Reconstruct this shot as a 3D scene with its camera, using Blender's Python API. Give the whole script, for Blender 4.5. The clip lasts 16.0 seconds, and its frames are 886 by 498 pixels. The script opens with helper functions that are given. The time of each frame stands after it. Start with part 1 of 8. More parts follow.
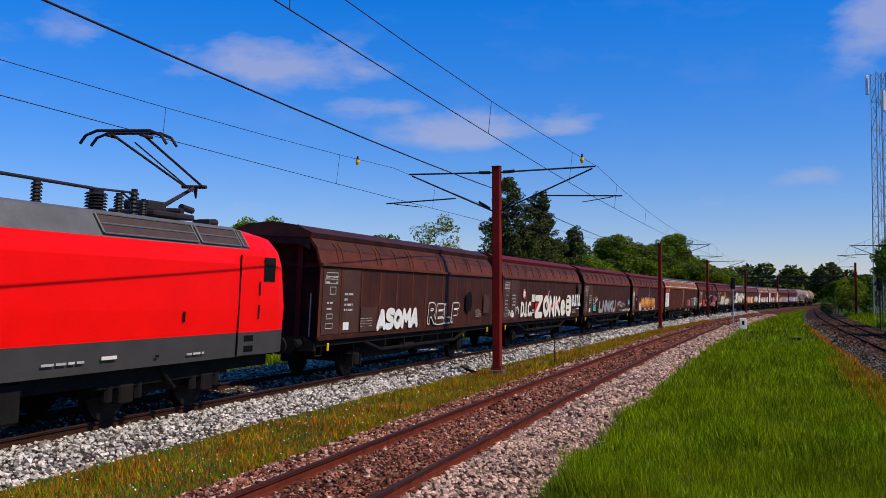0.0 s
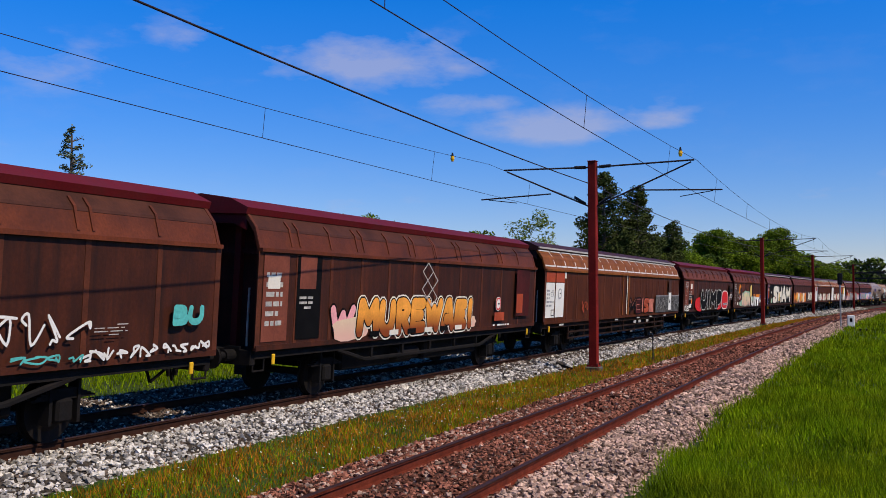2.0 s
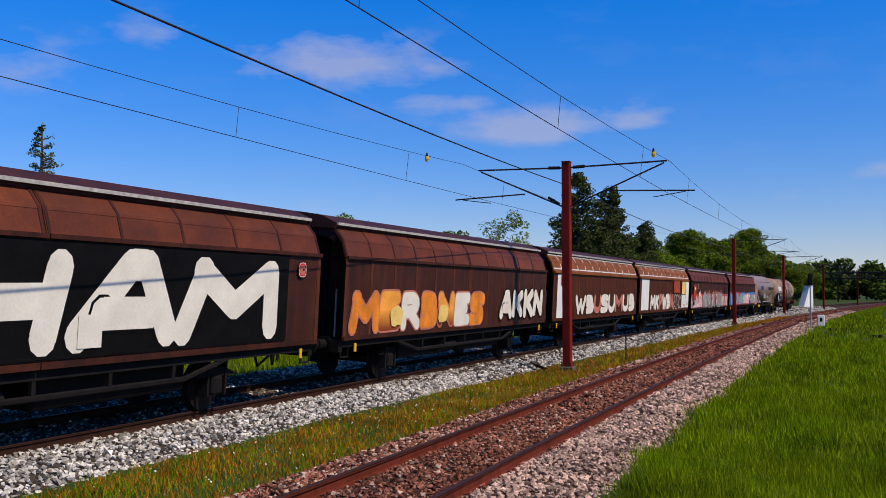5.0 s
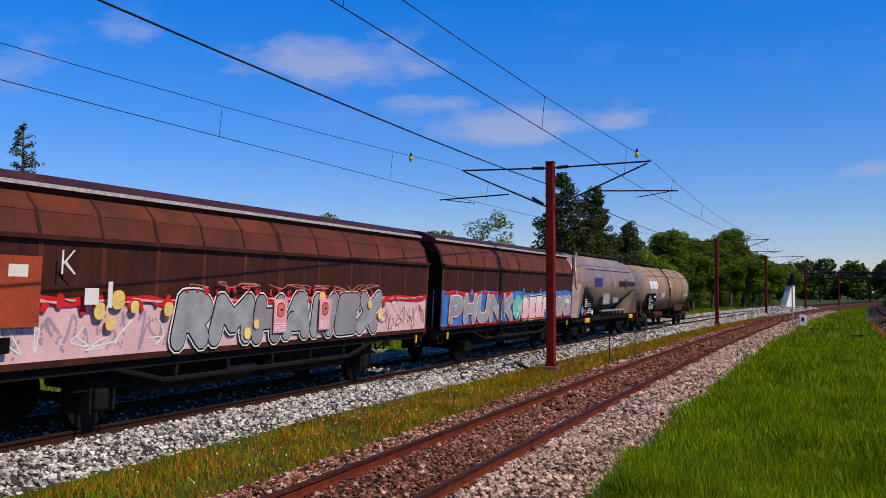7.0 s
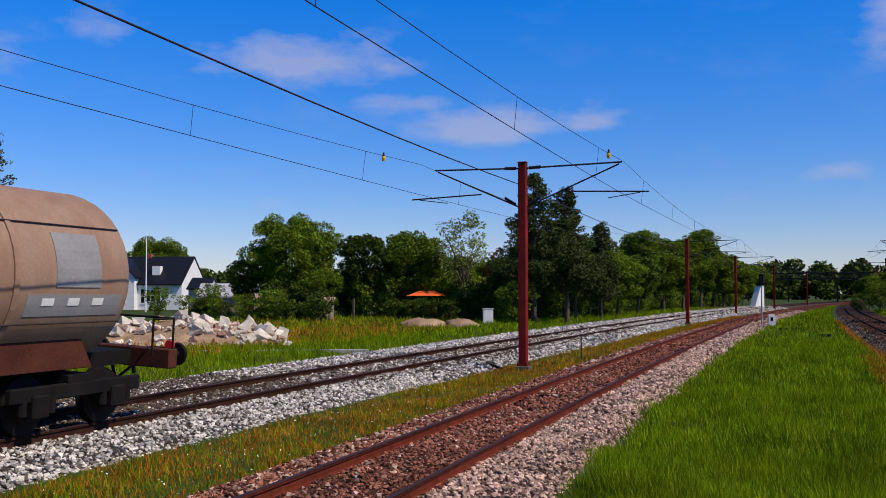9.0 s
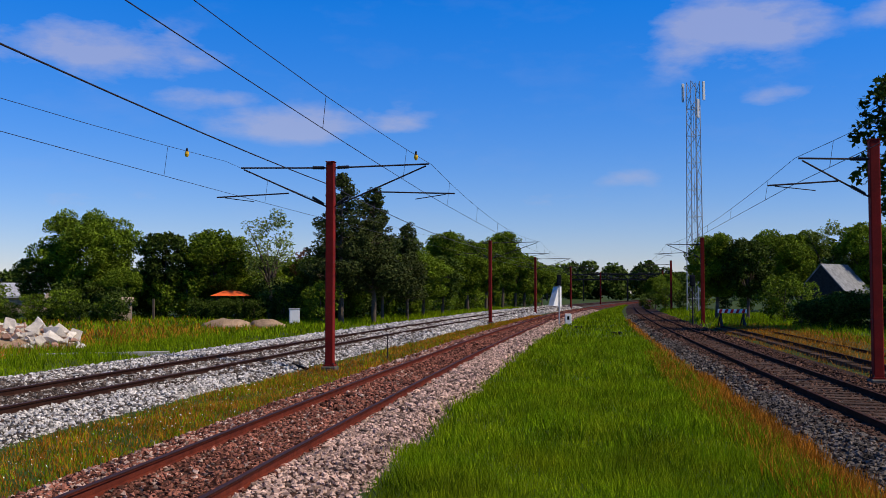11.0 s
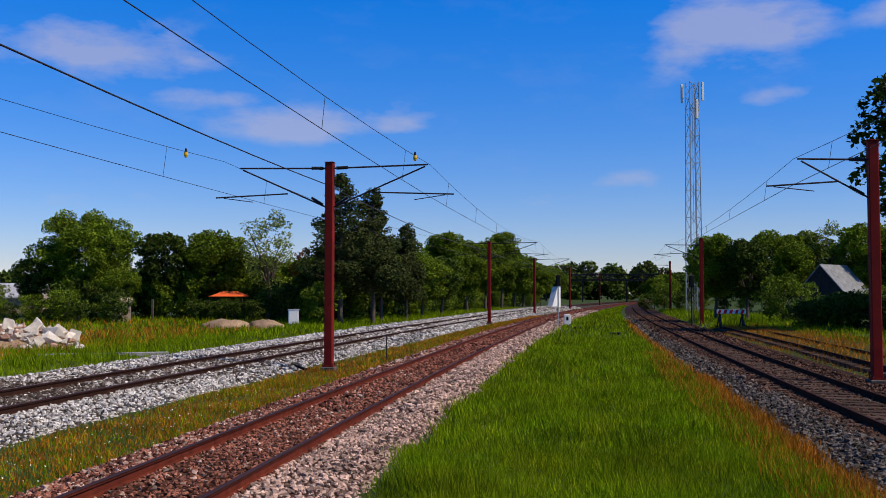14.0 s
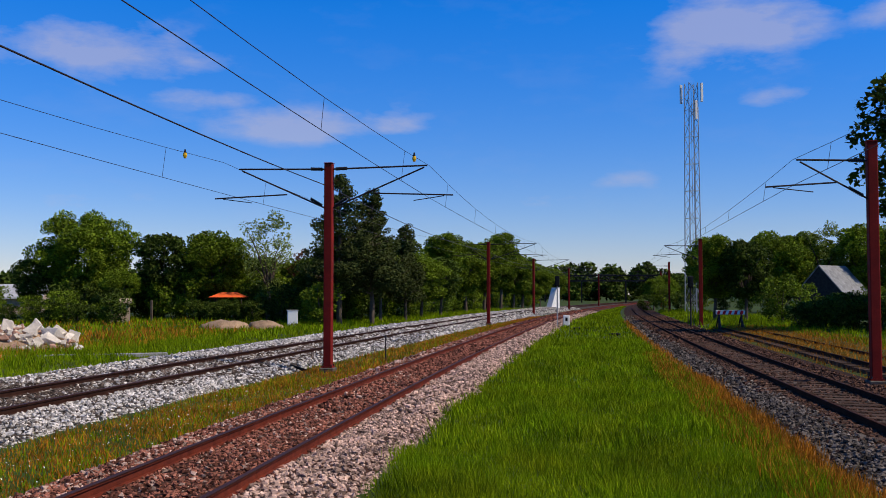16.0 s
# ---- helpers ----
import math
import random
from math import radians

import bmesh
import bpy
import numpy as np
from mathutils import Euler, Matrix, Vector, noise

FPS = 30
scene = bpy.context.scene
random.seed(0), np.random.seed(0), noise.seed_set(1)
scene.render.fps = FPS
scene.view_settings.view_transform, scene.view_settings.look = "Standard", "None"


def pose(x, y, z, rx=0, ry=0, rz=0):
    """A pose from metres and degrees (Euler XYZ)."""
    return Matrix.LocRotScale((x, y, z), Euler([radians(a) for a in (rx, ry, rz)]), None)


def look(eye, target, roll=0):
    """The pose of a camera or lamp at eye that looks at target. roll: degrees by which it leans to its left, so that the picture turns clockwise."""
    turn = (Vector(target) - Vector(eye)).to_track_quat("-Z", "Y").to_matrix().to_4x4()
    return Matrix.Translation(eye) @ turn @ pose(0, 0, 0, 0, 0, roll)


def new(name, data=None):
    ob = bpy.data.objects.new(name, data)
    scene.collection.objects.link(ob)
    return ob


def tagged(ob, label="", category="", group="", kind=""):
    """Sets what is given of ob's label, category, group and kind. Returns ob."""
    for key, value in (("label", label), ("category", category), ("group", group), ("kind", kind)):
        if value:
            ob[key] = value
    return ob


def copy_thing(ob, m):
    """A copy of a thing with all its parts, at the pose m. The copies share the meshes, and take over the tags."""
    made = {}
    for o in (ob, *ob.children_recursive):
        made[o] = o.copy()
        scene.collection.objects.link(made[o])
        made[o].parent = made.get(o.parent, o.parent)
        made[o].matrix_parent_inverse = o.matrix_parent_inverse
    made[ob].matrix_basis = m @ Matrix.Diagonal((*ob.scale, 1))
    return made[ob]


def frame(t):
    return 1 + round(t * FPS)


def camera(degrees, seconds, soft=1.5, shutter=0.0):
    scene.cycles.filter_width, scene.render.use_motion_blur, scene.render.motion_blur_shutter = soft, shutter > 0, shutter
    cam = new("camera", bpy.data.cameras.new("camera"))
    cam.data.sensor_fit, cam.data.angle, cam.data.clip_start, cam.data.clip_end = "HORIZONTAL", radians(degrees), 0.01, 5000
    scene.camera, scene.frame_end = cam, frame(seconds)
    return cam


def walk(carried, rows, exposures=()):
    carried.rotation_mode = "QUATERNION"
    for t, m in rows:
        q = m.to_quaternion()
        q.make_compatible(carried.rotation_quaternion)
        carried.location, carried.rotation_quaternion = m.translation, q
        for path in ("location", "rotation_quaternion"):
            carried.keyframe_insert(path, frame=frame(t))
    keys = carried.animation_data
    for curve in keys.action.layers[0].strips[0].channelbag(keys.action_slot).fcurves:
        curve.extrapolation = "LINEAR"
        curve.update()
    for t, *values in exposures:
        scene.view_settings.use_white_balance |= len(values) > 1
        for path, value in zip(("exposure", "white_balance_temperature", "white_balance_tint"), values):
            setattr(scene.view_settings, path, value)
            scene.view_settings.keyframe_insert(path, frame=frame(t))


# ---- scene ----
# ---------------------------------------------------------------- camera
EYE_Z = 2.24
LENS = 49.02
cam = camera(LENS, 16.0, soft=0.6)
# seconds, yaw, pitch, roll of the tripod pan
PAN = [
    (0, 9.85, 2.83, 0.0), (0.1, 12.91, 2.67, 0.0), (0.2, 17.00, 2.60, 0.0), (0.3, 17.63, 2.60, 0.0),
    (0.5, 17.83, 2.58, 0.0), (1, 17.98, 2.58, 0.0), (1.4, 17.67, 2.60, 0.0), (1.5, 17.59, 2.60, 0.0),
    (1.6, 17.38, 2.60, 0.0), (1.7, 17.13, 2.60, 0.0), (1.8, 16.66, 2.60, 0.0), (2, 15.46, 2.60, 0.0),
    (2.2, 15.22, 2.60, 0.0), (2.5, 15.16, 2.60, 0.0), (3, 15.16, 2.60, 0.0), (3.5, 15.12, 2.60, 0.0),
    (4, 15.11, 2.60, 0.0), (4.2, 14.85, 2.60, 0.0), (4.4, 14.48, 2.60, 0.0), (4.5, 14.36, 2.60, 0.0), (4.7, 14.15, 2.60, 0.0),
    (6.8, 13.25, 2.60, 0.0), (7, 13.00, 2.60, 0.0), (7.5, 13.00, 2.63, 0.0), (8, 13.00, 2.61, 0.0),
    (8.5, 13.00, 2.60, 0.0), (8.8, 12.40, 2.60, 0.0), (9, 11.38, 2.60, 0.0), (9.3, 8.85, 2.60, 0.0),
    (9.5, 7.37, 2.63, 0.0), (9.6, 6.29, 2.63, 0.0), (9.8, 4.49, 2.65, 0.0), (10, 2.22, 2.65, 0.0),
    (10.2, 0.84, 2.60, 0.0), (10.6, 0.10, 2.60, 0.0), (12.3, 0.01, 2.60, 0.0), (12.5, 0.00, 2.60, 0.0), (13, 0.00, 2.60, 0.0),
    (14, 0.00, 2.63, 0.0), (15, -0.01, 2.64, 0.0), (15.5, -0.01, 2.65, 0.0), (16, -0.05, 2.68, 0.0),
]
walk(cam, [(t, pose(0, 0, EYE_Z, 90 + p, r, y)) for t, y, p, r in PAN])

# ---------------------------------------------------------------- sun and sky
SUN_DIR = Vector((0.70, -0.22, 0.84)).normalized()
sun = new("sun", bpy.data.lights.new("sun", "SUN"))
sun.data.energy, sun.data.angle, sun.data.color = 4.3, radians(0.5), (1.0, 0.88, 0.69)
sun.matrix_world = look(SUN_DIR * 100, (0, 0, 0))
def build_world():
    world = bpy.data.worlds.new("sky")
    scene.world = world
    world.use_nodes = True
    nt = world.node_tree
    nt.nodes.clear()
    N, L = nt.nodes.new, nt.links.new
    out, bg, sky = N("ShaderNodeOutputWorld"), N("ShaderNodeBackground"), N("ShaderNodeTexSky")
    sky.sky_type, sky.sun_disc = "NISHITA", False
    sky.sun_elevation = math.asin(SUN_DIR.z)
    sky.sun_rotation = math.atan2(SUN_DIR.x, SUN_DIR.y)
    sky.air_density, sky.dust_density, sky.ozone_density = 1.0, 0.0, 4.0
    bg.inputs["Strength"].default_value = 0.110
    geo = N("ShaderNodeTexCoord")
    # deeper blue, as a polarised and saturated May sky
    hsv = N("ShaderNodeHueSaturation")
    hsv.inputs["Saturation"].default_value = 1.34
    tint = N("ShaderNodeMix")
    tint.data_type, tint.blend_type = "RGBA", "MULTIPLY"
    tint.inputs["Factor"].default_value = 1.0
    tint.inputs["B"].default_value = (0.94, 0.92, 1.17, 1)
    L(sky.outputs[0], tint.inputs["A"])
    L(tint.outputs["Result"], hsv.inputs["Color"])

    def math_node(op, a, b=None, clamp=False):
        n = N("ShaderNodeMath")
        n.operation, n.use_clamp = op, clamp
        for i, v in enumerate((a, b)):
            if v is None:
                continue
            if isinstance(v, (int, float)):
                n.inputs[i].default_value = v
            else:
                L(v, n.inputs[i])
        return n.outputs[0]

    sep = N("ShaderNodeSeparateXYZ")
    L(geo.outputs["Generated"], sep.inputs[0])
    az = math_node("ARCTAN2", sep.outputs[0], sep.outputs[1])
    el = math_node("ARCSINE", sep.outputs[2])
    # brightest a little above the horizon; zenith dimmed to cut the sky's fill light
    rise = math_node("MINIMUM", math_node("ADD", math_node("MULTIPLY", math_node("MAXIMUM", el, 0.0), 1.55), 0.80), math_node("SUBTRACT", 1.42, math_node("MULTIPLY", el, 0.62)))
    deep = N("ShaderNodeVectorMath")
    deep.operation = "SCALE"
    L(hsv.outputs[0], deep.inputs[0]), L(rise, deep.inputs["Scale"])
    # wispy texture, stretched along the wind
    mp = N("ShaderNodeMapping")
    mp.inputs["Scale"].default_value = (11, 11, 30)
    L(geo.outputs["Generated"], mp.inputs[0])
    nz = N("ShaderNodeTexNoise")
    nz.inputs["Scale"].default_value, nz.inputs["Detail"].default_value, nz.inputs["Roughness"].default_value = 1.0, 7.0, 0.58
    L(mp.outputs[0], nz.inputs["Vector"])
    total = None
    # azimuth, elevation, half width, half height (degrees), strength
    for a, e, w, h, s in CLOUDS:
        da = math_node("DIVIDE", math_node("SUBTRACT", az, radians(a)), radians(w))
        de = math_node("DIVIDE", math_node("SUBTRACT", el, radians(e)), radians(h))
        r = math_node("ADD", math_node("MULTIPLY", da, da), math_node("MULTIPLY", de, de))
        g = math_node("MULTIPLY", math_node("EXPONENT", math_node("MULTIPLY", r, -0.9)), s)
        total = g if total is None else math_node("MAXIMUM", total, g)
    add = math_node("SUBTRACT", math_node("MULTIPLY", total, 1.45), math_node("MULTIPLY", math_node("SUBTRACT", 0.72, nz.outputs[0]), 3.0))
    haze = math_node("MULTIPLY", math_node("SUBTRACT", nz.outputs[0], 0.52), 0.22, True)
    soft = math_node("MULTIPLY", math_node("MULTIPLY", add, 0.62, True), math_node("MULTIPLY", total, 1.6, True))
    fac = math_node("MAXIMUM", math_node("MINIMUM", soft, 0.52), haze)
    mix = N("ShaderNodeMix")
    mix.data_type = "RGBA"
    L(fac, mix.inputs["Factor"])
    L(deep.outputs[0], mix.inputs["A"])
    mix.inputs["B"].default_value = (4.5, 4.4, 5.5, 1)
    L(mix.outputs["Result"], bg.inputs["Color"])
    L(bg.outputs[0], out.inputs[0])


# soft fair-weather clouds
CLOUDS = [(-20.0, 13.5, 7.5, 1.9, 1.0), (-30.0, 14.6, 5.0, 1.4, 0.6), (-8.2, 9.8, 6.4, 1.25, 0.95), (-3.0, 10.1, 2.8, 1.1, 0.85), (-14.0, 11.2, 4.0, 0.9, 0.75),
          (17.0, 15.6, 5.6, 3.0, 1.2), (14.0, 13.6, 2.8, 1.8, 0.8), (24.5, 15.0, 2.4, 1.5, 0.65), (19.8, 10.9, 3.6, 0.8, 0.8), (5.5, 5.5, 3.6, 0.7, 0.6), (11.5, 6.6, 4.2, 0.7, 0.6),
          (-20, 5.2, 5, 0.8, 0.55), (-38, 12.5, 6, 2, 0.6), (-44, 8.5, 5, 1.5, 0.6), (60, 14, 12, 3, 0.9), (120, 18, 15, 4, 0.9), (180, 15, 14, 3.5, 0.9), (-110, 16, 16, 4, 0.9)]
build_world()
scene.view_settings.exposure = 0.0
# ---------------------------------------------------------------- tools
def mat(name, color, rough=0.8, metal=0.0, var=0.25, scale=6.0, fine=40.0, bump=0.2, dirt=None, dirt_amount=0.5, dirt_scale=1.5,
        island=0.0, objrand=0.0, spec=0.14, streak=False, trans=0.0):
    """A node material: base colour varied at two scales, optional dirt, bump and per-piece variation."""
    m = bpy.data.materials.new(name)
    m.use_nodes = True
    nt = m.node_tree
    N, L = nt.nodes.new, nt.links.new
    b = nt.nodes["Principled BSDF"]
    b.inputs["Roughness"].default_value, b.inputs["Metallic"].default_value = rough, metal
    if spec is not None:
        b.inputs["Specular IOR Level"].default_value = spec
    tc = N("ShaderNodeTexCoord")
    vec = tc.outputs["Object"]
    n1, n2 = N("ShaderNodeTexNoise"), N("ShaderNodeTexNoise")
    n1.inputs["Scale"].default_value, n1.inputs["Detail"].default_value = scale, 5
    n2.inputs["Scale"].default_value, n2.inputs["Detail"].default_value = fine, 3
    L(vec, n1.inputs["Vector"]), L(vec, n2.inputs["Vector"])

    def mixer(kind, fac, a, bb):
        x = N("ShaderNodeMix")
        x.data_type, x.blend_type = "RGBA", kind
        for sock, v in (("Factor", fac), ("A", a), ("B", bb)):
            if isinstance(v, (int, float)):
                x.inputs[sock].default_value = v
            elif isinstance(v, tuple):
                x.inputs[sock].default_value = (*v, 1)
            else:
                L(v, x.inputs[sock])
        return x.outputs["Result"]

    def ramp(sock, lo, hi, a=0.0, c=1.0):
        r = N("ShaderNodeMapRange")
        r.inputs["From Min"].default_value, r.inputs["From Max"].default_value = lo, hi
        r.inputs["To Min"].default_value, r.inputs["To Max"].default_value = a, c
        L(sock, r.inputs["Value"])
        return r.outputs[0]

    def grey(sock):
        c = N("ShaderNodeCombineColor")
        for i in range(3):
            L(sock, c.inputs[i])
        return c.outputs[0]

    col = mixer("MULTIPLY", 1.0, tuple(color), grey(ramp(n1.outputs[0], 0.3, 0.7, 1 - var, 1 + var)))
    col = mixer("MULTIPLY", 1.0, col, grey(ramp(n2.outputs[0], 0.3, 0.7, 1 - var * 0.6, 1 + var * 0.6)))
    if dirt:
        n3 = N("ShaderNodeTexNoise")
        n3.inputs["Scale"].default_value, n3.inputs["Detail"].default_value, n3.inputs["Roughness"].default_value = dirt_scale, 7, 0.65
        if streak:
            mp = N("ShaderNodeMapping")
            mp.inputs["Scale"].default_value = (3.0, 3.0, 0.35)
            L(vec, mp.inputs[0]), L(mp.outputs[0], n3.inputs["Vector"])
        else:
            L(vec, n3.inputs["Vector"])
        col = mixer("MIX", ramp(n3.outputs[0], 0.42, 0.68, 0.0, dirt_amount), col, tuple(dirt))
    if island:
        g = N("ShaderNodeNewGeometry")
        col = mixer("MULTIPLY", 1.0, col, grey(ramp(g.outputs["Random Per Island"], 0, 1, 1 - island, 1 + island)))
    if objrand:
        o = N("ShaderNodeObjectInfo")
        col = mixer("MULTIPLY", 1.0, col, grey(ramp(o.outputs["Random"], 0, 1, 1 - objrand, 1 + objrand)))
    L(col, b.inputs["Base Color"])
    if bump:
        bp = N("ShaderNodeBump")
        bp.inputs["Strength"].default_value, bp.inputs["Distance"].default_value = bump, 0.02
        L(n2.outputs[0], bp.inputs["Height"]), L(bp.outputs[0], b.inputs["Normal"])
    if trans:
        t = N("ShaderNodeBsdfTranslucent")
        mx = N("ShaderNodeMixShader")
        mx.inputs[0].default_value = trans
        L(col, t.inputs[0])
        L(b.outputs[0], mx.inputs[1]), L(t.outputs[0], mx.inputs[2])
        L(mx.outputs[0], nt.nodes["Material Output"].inputs[0])
    return m


def mesh_of(bm, material, smooth=False):
    me = bpy.data.meshes.new("mesh")
    bm.normal_update()
    bm.to_mesh(me)
    bm.free()
    me.materials.append(material)
    if smooth:
        for p in me.polygons:
            p.use_smooth = True
    return me


def part(name, bm, material, parent=None, label="", smooth=False):
    ob = new(name, mesh_of(bm, material, smooth) if isinstance(bm, bmesh.types.BMesh) else bm)
    ob.parent = parent
    if label:
        tagged(ob, label)
    return ob


def thing(name, m, label, category, group="", kind=""):
    ob = new(name)
    ob.matrix_basis = m
    ob.empty_display_size = 0.3
    return tagged(ob, label, category, group, kind)


def soup(verts, faces, material, smooth=False):
    """A mesh from arrays: verts (n,3), faces (m,k)."""
    verts, faces = np.asarray(verts, np.float32), np.asarray(faces, np.int32)
    me = bpy.data.meshes.new("mesh")
    k = faces.shape[1]
    me.vertices.add(len(verts)), me.loops.add(faces.size), me.polygons.add(len(faces))
    me.vertices.foreach_set("co", verts.ravel())
    me.loops.foreach_set("vertex_index", faces.ravel())
    me.polygons.foreach_set("loop_start", np.arange(0, faces.size, k, dtype=np.int32))
    me.polygons.foreach_set("use_smooth", np.full(len(faces), smooth))
    me.update(calc_edges=True)
    me.materials.append(material)
    return me


def box(bm, x0, x1, y0, y1, z0, z1, bevel=0.0):
    m = Matrix.LocRotScale(((x0 + x1) / 2, (y0 + y1) / 2, (z0 + z1) / 2), None, (abs(x1 - x0), abs(y1 - y0), abs(z1 - z0)))
    r = bmesh.ops.create_cube(bm, size=1, matrix=m)
    if bevel:
        es = list({e for v in r["verts"] for e in v.link_edges})
        bmesh.ops.bevel(bm, geom=es, offset=bevel, segments=1, affect="EDGES")
    return bm


def boxed(*a, bevel=0.0):
    return box(bmesh.new(), *a, bevel=bevel)


def tube(bm, a, b, r, r2=None, n=8, caps=True):
    a, b = Vector(a), Vector(b)
    d = b - a
    m = Matrix.Translation((a + b) / 2) @ d.to_track_quat("Z", "Y").to_matrix().to_4x4()
    bmesh.ops.create_cone(bm, cap_ends=caps, segments=n, radius1=r, radius2=r if r2 is None else r2, depth=d.length, matrix=m)
    return bm


def tubed(*a, **k):
    return tube(bmesh.new(), *a, **k)


def sweep(bm, profile, path, closed=False, caps=True):
    """Sweeps rows of (y, z) given per station: path is a list of (origin, side vector, up vector)."""
    rings = []
    for o, s, u in path:
        rings.append([bm.verts.new(o + s * y + u * z) for y, z in profile])
    n = len(profile)
    for p, q in zip(rings, rings[1:]):
        for i in range(n if closed else n - 1):
            j = (i + 1) % n
            bm.faces.new((p[i], q[i], q[j], p[j]))
    if closed and caps:
        bm.faces.new(rings[0]), bm.faces.new(rings[-1][::-1])
    return bm


# ---------------------------------------------------------------- the tracks' lines
class Line:
    """A track: x = a + b y + c y y, rail top height z, half the height by which the outer rail is raised."""

    def __init__(self, a, b, c, z, cant):
        self.a, self.b, self.c, self.z, self.cant = a, b, c, z, cant
        ys = np.linspace(-420, 420, 8401)
        s = np.concatenate([[0], np.cumsum(np.sqrt(1 + (b + 2 * c * (ys[1:] + ys[:-1]) / 2) ** 2) * np.diff(ys))])
        self.ys, self.ss = ys, s - np.interp(0, ys, s)

    def y_at(self, s):
        return float(np.interp(s, self.ss, self.ys))

    def x(self, y):
        return self.a + self.b * y + self.c * y * y

    def axes(self, y):
        """Origin, sideways (to the right) and up at y."""
        sl = self.b + 2 * self.c * y
        t = Vector((sl, 1, 0)).normalized()
        r = Vector((t.y, -t.x, 0))
        tilt = -self.cant / 0.7535
        side = (r + Vector((0, 0, tilt))).normalized()
        up = side.cross(t)
        return Vector((self.x(y), y, self.z)), side, up, t

    def stations(self, y0, y1, step):
        n = max(2, int((y1 - y0) / step))
        return [self.axes(y0 + (y1 - y0) * i / n)[:3] for i in range(n + 1)]


T1 = Line(-4.910, 0.13152, 0.00035, 0.0, 0.015)
T2 = Line(-11.9455, 0.13836, 0.00036, 0.10, 0.040)
T3 = Line(6.194, 0.13135, 0.00019, -0.055, 0.010)
T4 = Line(9.15, 0.185, -0.00040, 0.03, 0.0)

# ---------------------------------------------------------------- materials
M_RAIL_RUST = mat("rusty_rail_steel", (0.120, 0.022, 0.010), 0.85, 0.0, 0.3, 5, 60, 0.25, spec=0.12)
M_RAIL_HEAD = mat("worn_rail_head", (0.040, 0.017, 0.013), 0.6, 0.0, 0.2, 3, 50, 0.1, spec=0.12)
M_RAIL_DARK = mat("dark_rail_steel", (0.040, 0.017, 0.011), 0.8, 0.0, 0.25, 5, 60, 0.2, spec=0.05)
M_SLEEPER = mat("weathered_sleeper", (0.070, 0.045, 0.034), 0.95, 0, 0.35, 4, 40, 0.4, objrand=0.25, spec=0.06)
M_MAST = mat("brown_red_mast_paint", (0.20, 0.014, 0.010), 0.65, 0, 0.18, 2, 25, 0.08, dirt=(0.09, 0.012, 0.009), dirt_amount=0.5, spec=0.08)
M_STEEL = mat("galvanised_steel", (0.36, 0.37, 0.38), 0.5, 0.6, 0.2, 4, 30, 0.1)
M_DARKSTEEL = mat("dark_steel_tube", (0.035, 0.026, 0.028), 0.6, 0.1, 0.2, 4, 30, 0.1)
M_WIRE = mat("copper_wire", (0.05, 0.035, 0.035), 0.5, 0.5, 0.1, 4, 30, 0.0)
M_BLACK = mat("black_underframe", (0.007, 0.006, 0.006), 0.85, 0, 0.4, 4, 30, 0.2, dirt=(0.018, 0.012, 0.010), dirt_amount=0.5, spec=0.15)
# ---------------------------------------------------------------- ground
M_GROUND = mat("grass_and_soil", (0.035, 0.062, 0.010), 0.95, 0, 0.35, 0.25, 9, 0.5, spec=0.1, dirt=(0.07, 0.065, 0.02), dirt_amount=0.6, dirt_scale=0.12)
# bed colours darkened to paint the shade in the gaps between loose stones
M_BALLAST1 = mat("pinkish_ballast_gap_shade", (0.060, 0.030, 0.022), 0.95, 0, 0.5, 9, 30, 1.0, spec=0.06)
M_BALLAST2 = mat("pale_ballast_gap_shade", (0.060, 0.048, 0.040), 0.95, 0, 0.5, 9, 30, 1.0, spec=0.06)
M_BALLAST3 = mat("dark_ballast_gap_shade", (0.032, 0.018, 0.013), 0.95, 0, 0.5, 9, 30, 1.0, spec=0.06)
GROUND_Z = -0.32


def ground_height(x, y):
    z = GROUND_Z
    # the field left of the second track lies higher
    d = T2.x(y) - 3.0 - x
    z += 0.30 * min(1.0, max(0.0, d / 2.5))
    z += 0.25 * min(1.0, max(0.0, (d - 6) / 30))
    # right of the third track too
    d = x - T3.x(y) - 2.5
    z += 0.26 * min(1.0, max(0.0, d / 1.2))
    z += 0.05 * noise.noise(Vector((x * 0.25, y * 0.25, 0)))
    return z


def ground():
    bm = bmesh.new()
    xs = [-4000, -1500, -600, -250, -140, -100, -80] + list(np.arange(-70, 71, 1.25)) + [80, 100, 140, 250, 600, 1500, 4000]
    ys = [-4000, -1500, -500, -200, -100, -60, -40, -20] + list(np.arange(-10, 120, 1.5)) + list(range(122, 330, 6)) + [360, 450, 700, 1400, 4000]
    grid = [[bm.verts.new((x, y, ground_height(x, y) if abs(x) < 75 and -30 < y < 330 else GROUND_Z)) for x in xs] for y in ys]
    for r0, r1 in zip(grid, grid[1:]):
        for i in range(len(xs) - 1):
            bm.faces.new((r0[i], r0[i + 1], r1[i + 1], r1[i]))
    ob = part("ground", bm, M_GROUND, smooth=True)
    tagged(ob, "green grassy railway land with patches of bare soil", "ground", kind="structure")


def ballast(line, name, material, left, right, y0, y1, label, lz=-0.42, rz=-0.42, bed=-0.17):
    bm = bmesh.new()
    profile = [(-left, lz), (-left + 0.25, lz + 0.05), (-1.62, bed), (-1.0, bed + 0.02), (0, bed - 0.01), (1.0, bed + 0.02), (1.62, bed), (right - 0.25, rz + 0.05), (right, rz)]
    sweep(bm, profile, line.stations(y0, y1, 1.5))
    return tagged(part(name, bm, material, smooth=True), label, "ballast", kind="structure")


